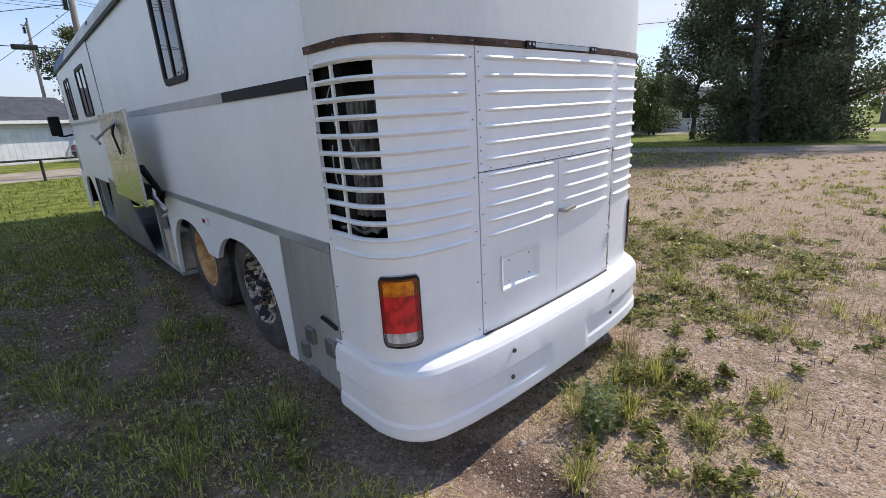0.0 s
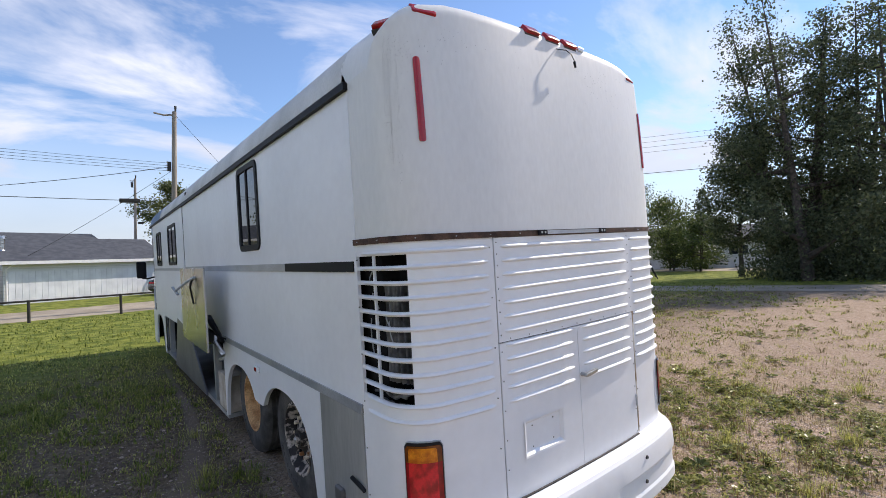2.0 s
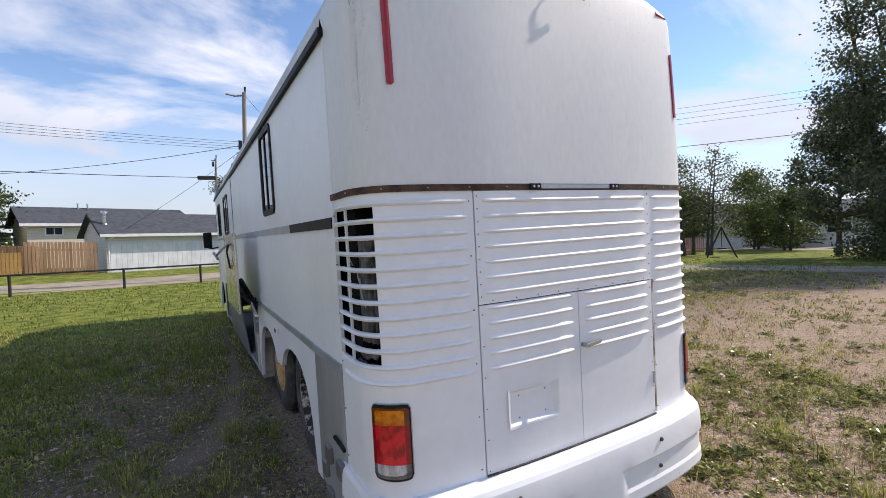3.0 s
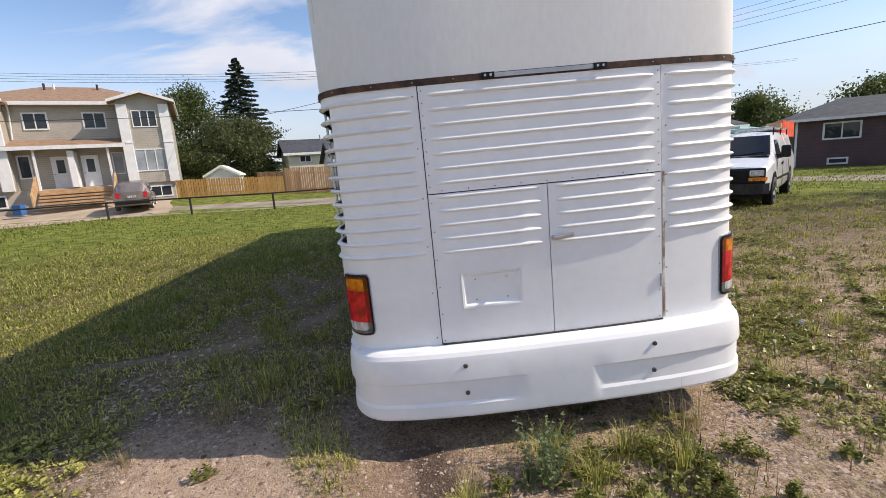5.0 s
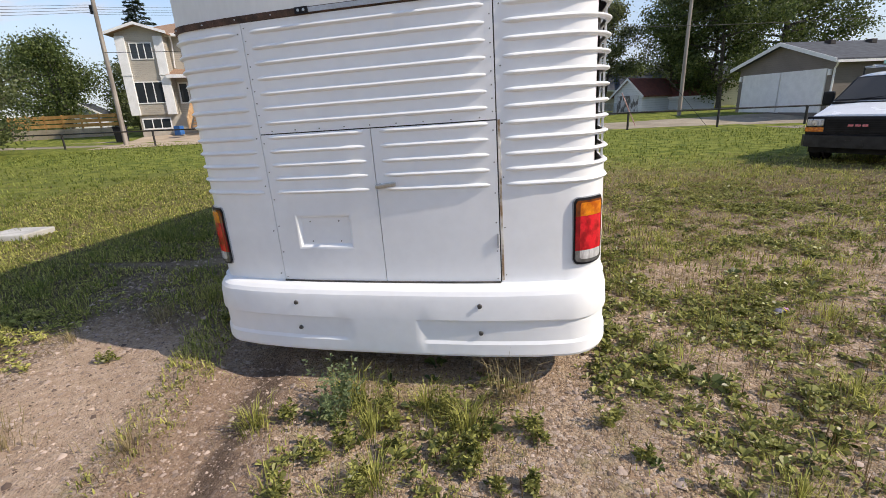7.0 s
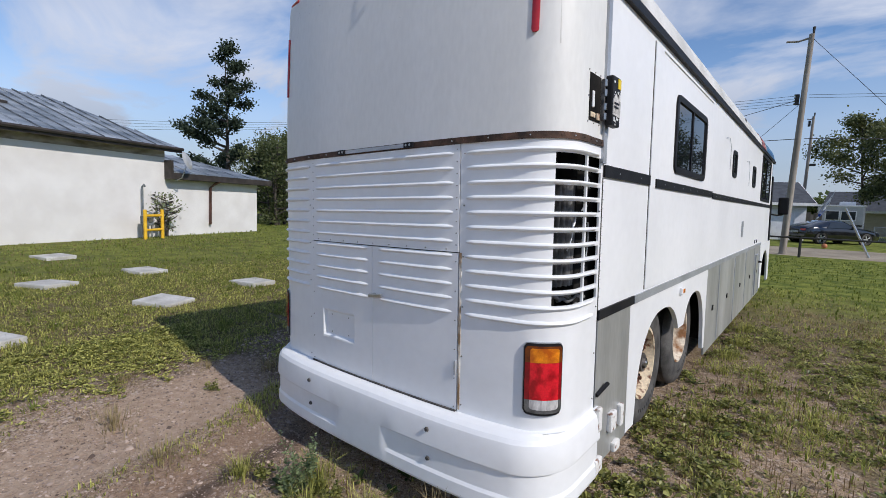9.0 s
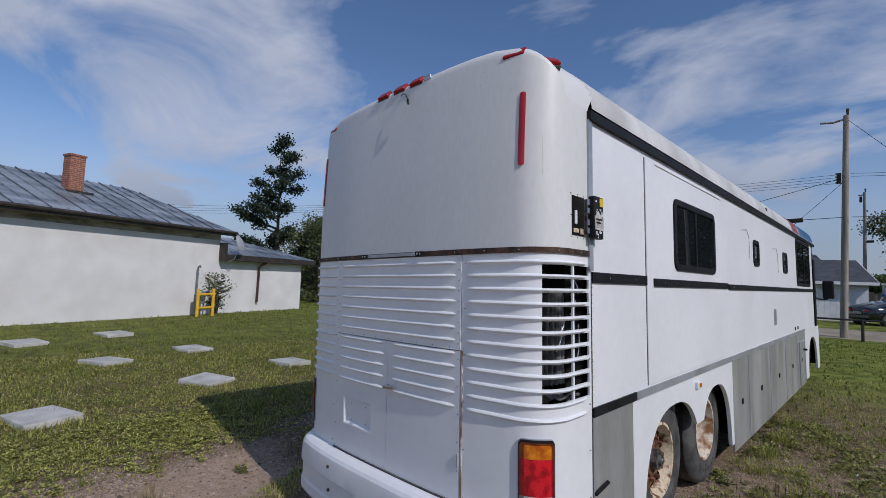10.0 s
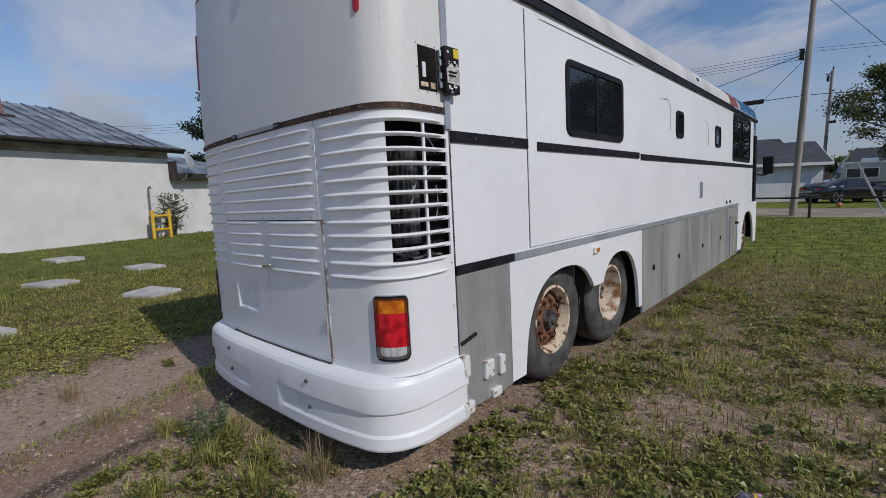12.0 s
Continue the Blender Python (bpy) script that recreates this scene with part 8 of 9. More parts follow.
part("text_bar", box((HALF + 0.064, 0.51, 2.255), (HALF + 0.067, 0.57, 2.265)), M_BLACK, pan)
rng = np.random.default_rng(23)
for i in range(26):
    y, z = rng.uniform(0.505, 0.602), rng.choice([rng.uniform(2.17, 2.22), rng.uniform(2.30, 2.35), rng.uniform(2.2, 2.4)])
    w = rng.uniform(0.002, 0.009)
    part("paint_chip", box((HALF + 0.061, y - w, z - w * 0.7), (HALF + 0.0635, y + w, z + w * 0.7)), M_TRIM, pan)
part("torn_label", prism([(0.50, 2.22), (0.605, 2.215), (0.61, 2.30), (0.585, 2.335), (0.57, 2.305), (0.54, 2.33), (0.515, 2.31)], "x", HALF + 0.0605, HALF + 0.0642), surf("torn_white_paper", (0.45, 0.44, 0.42), (0.74, 0.73, 0.71), scale=40, rough=0.8), pan)
part("hinge", box((HALF + 0.005, 0.478, 2.19), (HALF + 0.024, 0.492, 2.40), 0.003), M_SCREW, pan)
for z in (2.21, 2.26, 2.33, 2.38):
    part("hinge_knuckle", rod((HALF + 0.026, 0.487, z - 0.016), (HALF + 0.026, 0.487, z + 0.016), 0.009, 0.009, 8), M_CHROME, pan)
for y, z in ((0.325, 2.165), (0.325, 2.29), (0.325, 2.415), (0.40, 2.415), (0.40, 2.165), (0.47, 2.415), (0.47, 2.165)):
    part("rivet", rod((HALF - 0.002, y, z), (HALF + 0.006, y, z), 0.0045, 0.003, 6), M_SCREW, coach)
# brackets, latches and reflectors
M_CHIPPED = surf("chipped_white_bracket", (0.22, 0.12, 0.08), (0.74, 0.73, 0.71), scale=22, rough=0.7, bump=0.3, lo=0.36, hi=0.46)
for k, spots in ((1, ((0.60, 0.54, 0.03, 0.07), (0.83, 0.45, 0.05, 0.06), (0.98, 0.44, 0.03, 0.07), (0.91, 0.265, 0.05, 0.03), (0.61, 0.265, 0.05, 0.04))), (-1, ((0.90, 0.54, 0.05, 0.05), (1.00, 0.41, 0.04, 0.05), (0.66, 0.54, 0.05, 0.05), (0.92, 0.27, 0.05, 0.04)))):
    for y, z, w, h in spots:
        a, b = sorted((k * HALF, k * (HALF + 0.035)))
        part("bracket", box((a, y - w, z - h), (b, y + w, z + h), 0.012), M_CHIPPED if k > 0 else M_STEEL, coach, "worn metal bracket")
    p = (k * (HALF + 0.03), 0.60, 0.70)
    part("latch_handle", rod((k * (HALF + 0.012), 0.575, 0.685), (k * (HALF + 0.03), 0.70, 0.725), 0.012, 0.012, 8), M_BLACK, coach)
for k, y, z in ((1, 2.53, 1.035), (-1, 2.60, 1.02)):
    a, b = sorted((k * (HALF + 0.006), k * (HALF + 0.03)))
    base = part("reflector_base", box((a, y - 0.055, z - 0.03), (b, y + 0.055, z + 0.03), 0.008), M_TRIM, coach)
    part("reflector", box((a - 0.004 * (k < 0), y - 0.02, z - 0.018), (b + 0.004 * (k > 0), y + 0.045, z + 0.018), 0.005), M_AMBER if k > 0 else M_REDDARK, base, "small side reflector")
part("filler_plate", box((HALF, 6.28, 1.38), (HALF + 0.012, 6.44, 1.62), 0.01), M_STRIP, coach)
for y in (8.2, 8.5):
    part("small_socket", box((HALF, y - 0.04, 1.2), (HALF + 0.012, y + 0.04, 1.26), 0.005), M_BLACK, coach)
for y0, z0 in ((4.4, 2.62), (6.35, 2.52)):
    part("stray_cord", sweep([(HALF + 0.012, y0, z0), (HALF + 0.014, y0 + 0.25, z0 + 0.02), (HALF + 0.014, y0 + 0.36, z0 - 0.08), (HALF + 0.012, y0 + 0.38, z0 - 0.35)], 0.003, 6, "stray_cord"), M_STRIP, coach)
for k in (-1, 1):
    part("roof_lamp", box((k * 1.17 - 0.03, 6.1, 3.05), (k * 1.17 + 0.03, 6.22, 3.12), 0.012), M_FASCIA, coach, "small dark roof lamp")


def roof_strip(name, x0, x1, y0, y1, mat, label=""):
    """A thin sheet laid over the curve of the roof."""
    bm = bmesh.new()
    n = max(10, int((x1 - x0) / 0.02))
    xs = [x0 + (x1 - x0) * i / n for i in range(n + 1)]
    rows = [[bm.verts.new((x, y, roof_z(x) + 0.012)) for x in xs] for y in (y0, (y0 + y1) / 2, y1)]
    for r0, r1 in zip(rows, rows[1:]):
        for k in range(n):
            bm.faces.new((r0[k], r0[k + 1], r1[k + 1], r1[k]))
    bmesh.ops.solidify(bm, geom=list(bm.faces), thickness=-0.012)
    part(name, bm, mat, coach, label)


roof_strip("brow_patch", 1.02, 1.226, 8.4, 9.1, surf("faded_red_plastic", (0.50, 0.16, 0.15), (0.62, 0.28, 0.26), rough=0.5), "faded red cover on the roof edge")
roof_strip("front_cap", -1.226, 1.226, 9.3, 11.2, surf("blue_cap_paint", (0.06, 0.20, 0.42), (0.14, 0.32, 0.55), rough=0.4), "sky-blue front roof cap")
part("door_edge", box((HALF - 0.02, 11.18, 0.55), (HALF + 0.004, 11.42, 2.62), 0.01), M_BLACK, coach, "black edge of the entry door")
for y0, y1, z in ((0.6, 1.4, 1.937), (1.6, 3.6, 1.925), (3.8, 10.8, 1.915)):
    n = int((y1 - y0) / 0.28)
    for i in range(n):
        y = y0 + (y1 - y0) * (i + 0.5) / n
        x = HALF + (0.022 if 1.5 < y < 3.65 else 0.012)
        part("strip_screw", rod((x - 0.004, y, z), (x + 0.003, y, z), 0.006, 0.005, 6), M_STRIP, coach)
# slide-out seams on the right, dark panel lines on the left
for y0, y1, z0, z1 in ((1.4065, 1.4095, 1.19, 2.86), (3.660, 3.6625, 1.19, 2.86), (1.41, 3.66, 2.852, 2.855), (1.41, 3.66, 1.187, 1.190)):
    flat_side("seam", 1, y0, y1, z0, z1, 0.004, 0.02, mat=M_SEAM)
flat_side("corner_strip", -1, 0.53, 0.5600, 1.175, 2.92, 0.004, 0.02, mat=M_WHITE)
flat_side("seam", -1, 0.5602, 0.5650, 1.17, 2.92, 0.0015, 0.02, mat=M_SEAM)
flat_side("seam", 1, 0.556, 0.567, 1.17, 1.90, 0.002, 0.02, mat=M_SEAM)
flat_side("seam", -1, 6.398, 6.412, 1.0, 2.92, 0.004, 0.02, mat=M_SEAM)
flat_side("skin_mould", 1, 1.60, 3.46, 2.835, 2.845, 0.018, 0.02, mat=M_WHITE)
# wheel wells: mud flaps and brake straps between the wheels
for k in (-1, 1):
    a, b = sorted((k * 0.80, k * 1.12))
    part("wheel_strap", box((k * 1.0 - 0.05, 2.42, 0.28), (k * 1.0 + 0.05, 2.46, 0.9), 0.005), M_STRIP, coach, "punched metal strap between the wheels")
    part("mud_flap", box((a, 1.14, 0.12), (b, 1.155, 0.5)), M_RUBBER, coach)
# loose things in the left bay
part("carton", box((-1.20, 3.98, 0.26), (-1.02, 4.46, 0.68), 0.01), surf("stained_carton", (0.42, 0.36, 0.28), (0.62, 0.57, 0.48), scale=7, rough=0.9), coach, "stained pale carton in the bay")
part("bay_hose", sweep([(-1.1, 3.85, 1.0), (-1.23, 3.95, 0.96), (-1.25, 4.2, 1.06), (-1.2, 4.4, 1.14)], 0.03, 8, "bay_hose"), M_CHROME, coach)
part("bay_hose", sweep([(-1.12, 3.9, 1.05), (-1.22, 4.0, 0.90), (-1.2, 4.3, 0.84), (-1.0, 4.6, 0.9)], 0.02, 8, "bay_hose"), M_STRIP, coach)


# ---- plants and stones on the lot ----
NOISE = np.random.default_rng(900).uniform(0, 1, (64, 64))


def value_noise(x, y, seed=0.0):
    """Uneven patches, 0 to 1: four octaves of smoothed lattice noise."""
    v, amp, tot = np.zeros_like(x), 1.0, 0.0
    for o in range(4):
        f = 2.0 ** o
        u, w = x * f + seed * 7.3 + o * 11.1, y * f + seed * 3.9 + o * 5.7
        i, j = np.floor(u).astype(int), np.floor(w).astype(int)
        a, b = u - i, w - j
        a, b = a * a * (3 - 2 * a), b * b * (3 - 2 * b)
        g = lambda p, q: NOISE[p % 64, q % 64]
        v += amp * ((g(i, j) * (1 - a) + g(i + 1, j) * a) * (1 - b) + (g(i, j + 1) * (1 - a) + g(i + 1, j + 1) * a) * b)
        tot += amp
        amp *= 0.55
    return v / tot


def tracks(x, y):
    """The bare wheel track and the rut behind the coach, 0 to 1."""
    back = smooth(0.9, 0.0, y)
    arc = smooth(0.34, 0.14, np.abs((x + 1.15) * (y - 1.35) + 1)) * smooth(1.5, 1.9, y) * smooth(-1.2, -1.35, x)
    return np.maximum(np.maximum(smooth(0.60, 0.36, np.abs(x + 2.08 + 0.4 * y)), smooth(0.42, 0.2, np.abs(x + 1.0 + 0.3 * y))) * back, arc)


def turf_cover(x, y):
    """How much of the ground grass hides, 0 to 1, before patches."""
    west = 0.66 * smooth(-2.5, -3.7, x)
    north = 0.60 * smooth(1.5, 7.0, y)
    side = 0.40 * np.exp(-((x - 2.2) / 2.0) ** 2) * smooth(-2.8, -1.2, y)
    shade = 0.30 * smooth(-1.0, -1.3, x) * smooth(0.2, 0.9, y)
    tail = 0.46 * smooth(-0.75, -0.45, x) * smooth(1.6, 0.9, x) * smooth(-1.7, -0.9, y)
    strip = 0.50 * smooth(0.28, 0.12, np.abs(x + 1.42 + 0.38 * y)) * smooth(-3.4, -2.0, y)
    east = 0.26 * smooth(2.0, 4.0, x)
    t = np.maximum.reduce([west, north, side, shade, tail, strip, east, np.full_like(x, 0.10)])
    return t - 0.9 * tracks(x, y) * (strip < 0.25) - 0.7 * bare_channel(x, y)


def bare_channel(x, y):
    """A bare strip of gravel running back from the right end of the bumper, 0 to 1."""
    return np.exp(-((x - 0.95 + 0.14 * y + 0.06 * np.sin(5 * y)) / 0.15) ** 2) * smooth(0.45, 0.1, y) * smooth(-2.6, -1.9, y)


def clear_of_coach(x, y):
    return ~((np.abs(x) < 1.12) & (y > 0.15) & (y < 11.6))


def scatter(n, box_, seed, grain, gain, bias=0.0, thin=3.6, floor_=0.16):
    """Places where something grows, denser near the coach."""
    rng = np.random.default_rng(seed)
    x, y = rng.uniform(box_[0], box_[1], n), rng.uniform(box_[2], box_[3], n)
    d = np.hypot(x * 0.9, y + 1.0)
    keep = rng.uniform(0, 1, n) < np.clip(thin / np.maximum(d, 0.5), floor_, 1.0)
    c = turf_cover(x, y) + bias + gain * (value_noise(x * grain, y * grain, seed) - 0.5)
    keep &= (c > rng.uniform(0.05, 0.75, n)) & clear_of_coach(x, y)
    return rng, x[keep], y[keep], np.clip(c[keep], 0, 1), d[keep]


def curved(p, out, side, L, tilt, w):
    """Bent blades of two quads each: foot, bend and tip."""
    up = np.array([0.0, 0.0, 1.0])
    m = p + out * (L * 0.28 * tilt)[:, None] + up * (L * 0.58)[:, None]
    t = p + out * (L * 0.85 * tilt)[:, None] + up * (L * np.clip(1 - 0.4 * tilt, 0.12, 1))[:, None]
    w = w[:, None]
    a = np.stack([p - side * w, p + side * w, m + side * w * 0.75, m - side * w * 0.75], 1)
    b = np.stack([m - side * w * 0.75, m + side * w * 0.75, t + side * w * 0.1, t - side * w * 0.1], 1)
    return np.concatenate([a, b])


def blades(name, n, box_, size, mat, seed, lean, label, width, bias=0.0, grain=0.9, gain=1.5, floor_=0.16):
    rng, x, y, c, d = scatter(n, box_, seed, grain, gain, bias, floor_=floor_)
    n = len(x)
    a = rng.uniform(0, 2 * math.pi, n)
    L = size * rng.uniform(0.35, 1.2, n) * (0.55 + 0.8 * c)
    w = width * (1 + 0.10 * d) * rng.uniform(0.7, 1.3, n)
    tilt = lean * rng.uniform(0.1, 1.4, n)
    out = np.stack([np.cos(a), np.sin(a), np.zeros(n)], -1)
    side = np.stack([-np.sin(a), np.cos(a), np.zeros(n)], -1)
    p = np.stack([x, y, ground_z(x, y) - 0.005], -1)
    solid(name, quad_mesh(name, curved(p, out, side, L, tilt, w)), mat, label, "grass", kind="stuff")


G_GREEN = leaf_mat("grass_blade", (0.09, 0.105, 0.022), (0.66, 0.64, 0.19), 0.6)
G_DRY = leaf_mat("dry_grass_blade", (0.22, 0.17, 0.08), (0.50, 0.41, 0.23), 0.7)
G_MEADOW = leaf_mat("meadow_blade", (0.085, 0.12, 0.021), (0.34, 0.37, 0.085), 0.6)
G_WEED = leaf_mat("weed_leaf", (0.060, 0.073, 0.019), (0.45, 0.45, 0.135), 0.36)
G_HERB = leaf_mat("grey_green_leaf", (0.09, 0.125, 0.060), (0.30, 0.37, 0.18), 0.5)
G_PLANTAIN = leaf_mat("plantain_leaf", (0.045, 0.070, 0.018), (0.19, 0.23, 0.075), 0.36)
G_BROWN = leaf_mat("olive_brown_blade", (0.15, 0.12, 0.055), (0.34, 0.28, 0.13), 0.7)
G_SPIKE = leaf_mat("brown_seed_spike", (0.10, 0.060, 0.030), (0.26, 0.18, 0.085), 0.7)
blades("short_grass", 230000, (-10, -1.0, -4.5, 12), 0.058, G_GREEN, 41, 0.9, "short green grass over the lot", 0.0036, -0.02, 1.6, 1.6)
blades("short_grass", 130000, (-1.0, 9, -4.5, 12), 0.055, G_GREEN, 46, 0.9, "short sparse grass in the gravel", 0.0028, -0.12, 2.4, 2.0)
blades("dry_grass", 120000, (-10, 11, -4.5, 12), 0.045, G_DRY, 42, 1.25, "straw-coloured dry grass", 0.0020, 0.10, 1.4, 1.4)
blades("meadow_grass", 110000, (-24, 24, 2, 23), 0.09, G_MEADOW, 43, 0.8, "lush green grass beyond the lot", 0.006, 0.05, 0.6, 1.2, 0.3)


def clumps(name, n, box_, seed, per, spread, size, mat, label, bias, grain=0.8, gain=1.4):
    """Small separate tufts dotted over the dirt."""
    rng, x, y, c, d = scatter(n, box_, seed, grain, gain, bias, 9.0, 0.4)
    k = per
    big = np.repeat(rng.uniform(0.5, 1.5, len(x)), k)
    x, y, d = np.repeat(x, k), np.repeat(y, k), np.repeat(d, k)
    m = len(x)
    a = rng.uniform(0, 6.28, m)
    r = np.abs(rng.normal(size=m)) * spread * big
    x, y = x + r * np.cos(a), y + r * np.sin(a)
    out = np.stack([np.cos(a), np.sin(a), np.zeros(m)], -1)
    side = np.stack([-np.sin(a), np.cos(a), np.zeros(m)], -1)
    L = size * big * rng.uniform(0.4, 1.2, m)
    w = 0.0022 * (1 + 0.14 * d) * rng.uniform(0.7, 1.3, m)
    p = np.stack([x, y, ground_z(x, y) - 0.004], -1)
    solid(name, quad_mesh(name, curved(p, out, side, L, rng.uniform(0.3, 1.3, m), w)), mat, label, "grass", kind="stuff")


blades("meadow_grass", 48000, (-24, -6.5, -9, 6), 0.07, G_MEADOW, 44, 0.8, "lush green grass beyond the slabs", 0.005, 0.05, 0.6, 1.2, 0.3)
blades("faded_grass", 36000, (-24, -4.5, -9, 7), 0.06, G_BROWN, 45, 1.1, "faded olive-brown grass among the slabs", 0.005, 0.05, 0.9, 1.6, 0.3)
clumps("grass_clumps", 1900, (2.4, 19, -5, 10), 71, 26, 0.08, 0.085, G_GREEN, "small tufts dotted over the dirt lot", 0.10)
clumps("grass_clumps", 1700, (2.4, 19, -5, 10), 72, 22, 0.07, 0.075, G_BROWN, "small dry tufts dotted over the dirt lot", 0.10)
clumps("grass_clumps", 1000, (1.5, 6.5, -1.0, 9.0), 74, 20, 0.07, 0.06, G_DRY, "small straw-coloured tufts beside the coach", 0.05)
clumps("grass_clumps", 1800, (-11, -2.3, -4, 9), 73, 22, 0.05, 0.085, G_MEADOW, "small green tufts in the lawn", 0.0)
blades("seed_spikes", 9000, (0.0, 5, -2.8, 4), 0.12, G_SPIKE, 47, 0.2, "thin brown seed spikes over the weeds", 0.0022, -0.10, 2.6, 1.6)


def leaf_ovals(b, o, sd, L, el, w):
    """Oval leaves folded along the midrib, two quads each."""
    up = np.array([0.0, 0.0, 1.0])
    at = lambda f, h: b + o * (L * f)[:, None] + up * (L * el * h)[:, None]
    p1, p2, tip = at(0.45, 0.66), at(0.80, 0.86), at(1.0, 0.78)
    w = (L * w)[:, None]
    lift = up * (L * 0.06)[:, None]
    q1 = np.stack([b, p1 + sd * w + lift, p2 + sd * w * 0.72 + lift, tip], 1)
    q2 = np.stack([b, tip, p2 - sd * w * 0.72 + lift, p1 - sd * w + lift], 1)
    return np.concatenate([q1, q2])


def weeds(name, n, box_, mat, seed, size, label, k, bias=0.0, grain=1.1, gain=1.3, flat=0.75, broad=0.30):
    """Low rosettes of k broad leaves."""
    rng, x, y, c, d = scatter(n, box_, seed, grain, gain, bias, 5.0)
    s = size * rng.uniform(0.45, 1.35, len(x))
    m = len(x) * k
    rep = lambda v: np.repeat(v, k)
    a = rep(rng.uniform(0, 6.28, len(x))) + np.tile(np.arange(k) * 2.4, len(x)) + rng.uniform(-.4, .4, m)
    L = rep(s) * rng.uniform(0.5, 1.15, m)
    el = rng.uniform(0.18, flat, m)
    o = np.stack([np.cos(a), np.sin(a), np.zeros(m)], -1)
    sd = np.stack([-np.sin(a), np.cos(a), rng.uniform(-.35, .35, m)], -1)
    z = ground_z(x, y)
    b = np.stack([rep(x), rep(y), rep(z)], -1) + o * (rep(s) * 0.1)[:, None]
    q = leaf_ovals(b, o, sd, L, el, broad * rng.uniform(0.7, 1.2, m))
    solid(name, quad_mesh(name, q), mat, label, "weeds", kind="stuff")


def weed_patches(name, n, box_, seed, size, spread, per, k, mat, label, bias=0.0, grain=1.2, gain=1.6, broad=0.36, flat=0.7):
    """Patches of many small rosettes, crowded in the middle and thin at the rim, with bare soil between the patches."""
    rng, x, y, c, d = scatter(n, box_, seed, grain, gain, bias, 7.0, 0.35)
    big = rng.uniform(0.45, 1.6, len(x))
    m = np.maximum(2, (per * big).astype(int))
    own = np.repeat(np.arange(len(x)), m)
    t = len(own)
    a, r = rng.uniform(0, 6.28, t), np.abs(rng.normal(size=t)) * spread * big[own]
    px, py = x[own] + r * np.cos(a), y[own] + r * np.sin(a)
    ok = clear_of_coach(px, py) & (tracks(px, py) < 0.5) & (bare_channel(px, py) < 0.35)
    px, py, own, r = px[ok], py[ok], own[ok], r[ok]
    t = len(px)
    s = size * rng.uniform(0.5, 1.5, t) * (0.75 + 0.35 * big[own])
    u = t * k
    one = np.repeat(np.arange(t), k)
    w = rng.uniform(0, 6.28, t)[one] + np.tile(np.arange(k) * 2.4, t) + rng.uniform(-.5, .5, u)
    L = s[one] * rng.uniform(0.45, 1.15, u)
    o = np.stack([np.cos(w), np.sin(w), np.zeros(u)], -1)
    sd = np.stack([-np.sin(w), np.cos(w), rng.uniform(-.45, .45, u)], -1)
    lift = 0.012 + 0.05 * np.exp(-(r / (spread * 0.8)) ** 2)
    z = ground_z(px, py) + lift * rng.uniform(0.0, 1.0, t)
    b = np.stack([px[one], py[one], z[one]], -1) + o * (s[one] * 0.12)[:, None]
    q = leaf_ovals(b, o, sd, L, rng.uniform(0.02, flat, u), broad * rng.uniform(0.7, 1.25, u))
    solid(name, quad_mesh(name, q), mat, label, "weeds", kind="stuff")


weed_patches("broadleaf_weeds", 1250, (-0.4, 5.2, -2.9, 5.0), 151, 0.026, 0.075, 13, 6, G_WEED, "crowded patches of small-leaved weeds in the gravel", -0.10, 1.5, 1.9, 0.30, 1.0)
weed_patches("broadleaf_weeds", 1000, (1.0, 5.0, -0.9, 7.0), 152, 0.027, 0.12, 18, 5, G_WEED, "carpet of small round-leaved weeds beside the coach", 0.03, 1.0, 1.9, 0.40, 0.8)
weed_patches("broadleaf_weeds", 1000, (2.5, 12, -5, 7), 153, 0.034, 0.09, 9, 6, G_WEED, "scattered weed patches over the dirt lot", -0.04, 0.8, 1.7)
weed_patches("broadleaf_weeds", 620, (-4.4, -1.9, -2.6, 0.6), 155, 0.024, 0.08, 12, 5, G_GREEN, "yellow-green low weeds beside the wheel track", 0.25, 1.2, 1.6)
clumps("grass_clumps", 420, (-4.5, -1.25, 0.4, 8.0), 77, 30, 0.09, 0.12, G_MEADOW, "rough grass tufts in the soil beside the coach", 0.10)
clumps("grass_clumps", 420, (-3.4, -1.0, -3.2, 0.4), 75, 30, 0.07, 0.075, G_GREEN, "yellow-green tufts along the wheel track", 0.0)
clumps("grass_clumps", 650, (-0.4, 5.2, -2.6, 4.5), 76, 26, 0.06, 0.085, G_GREEN, "fine green tufts among the weeds", -0.04, 1.5, 1.9)
weeds("plantain_weeds", 420, (-0.3, 6.5, -3.6, 5), G_PLANTAIN, 51, 0.068, "broad plantain rosettes in the gravel", 8, -0.10, 1.6, 1.5, 0.8, 0.30)
weeds("clover_patch", 15000, (-9, -2.5, -4, 6), G_GREEN, 54, 0.030, "leafy yellow-green ground cover", 4, -0.12, 1.4, 1.4, 0.9, 0.40)


blades("dry_litter", 16000, (0.7, 9, -2.8, 7), 0.055, G_DRY, 61, 2.2, "dry straw litter over the gravel", 0.0028, 0.10, 1.3, 1.2)


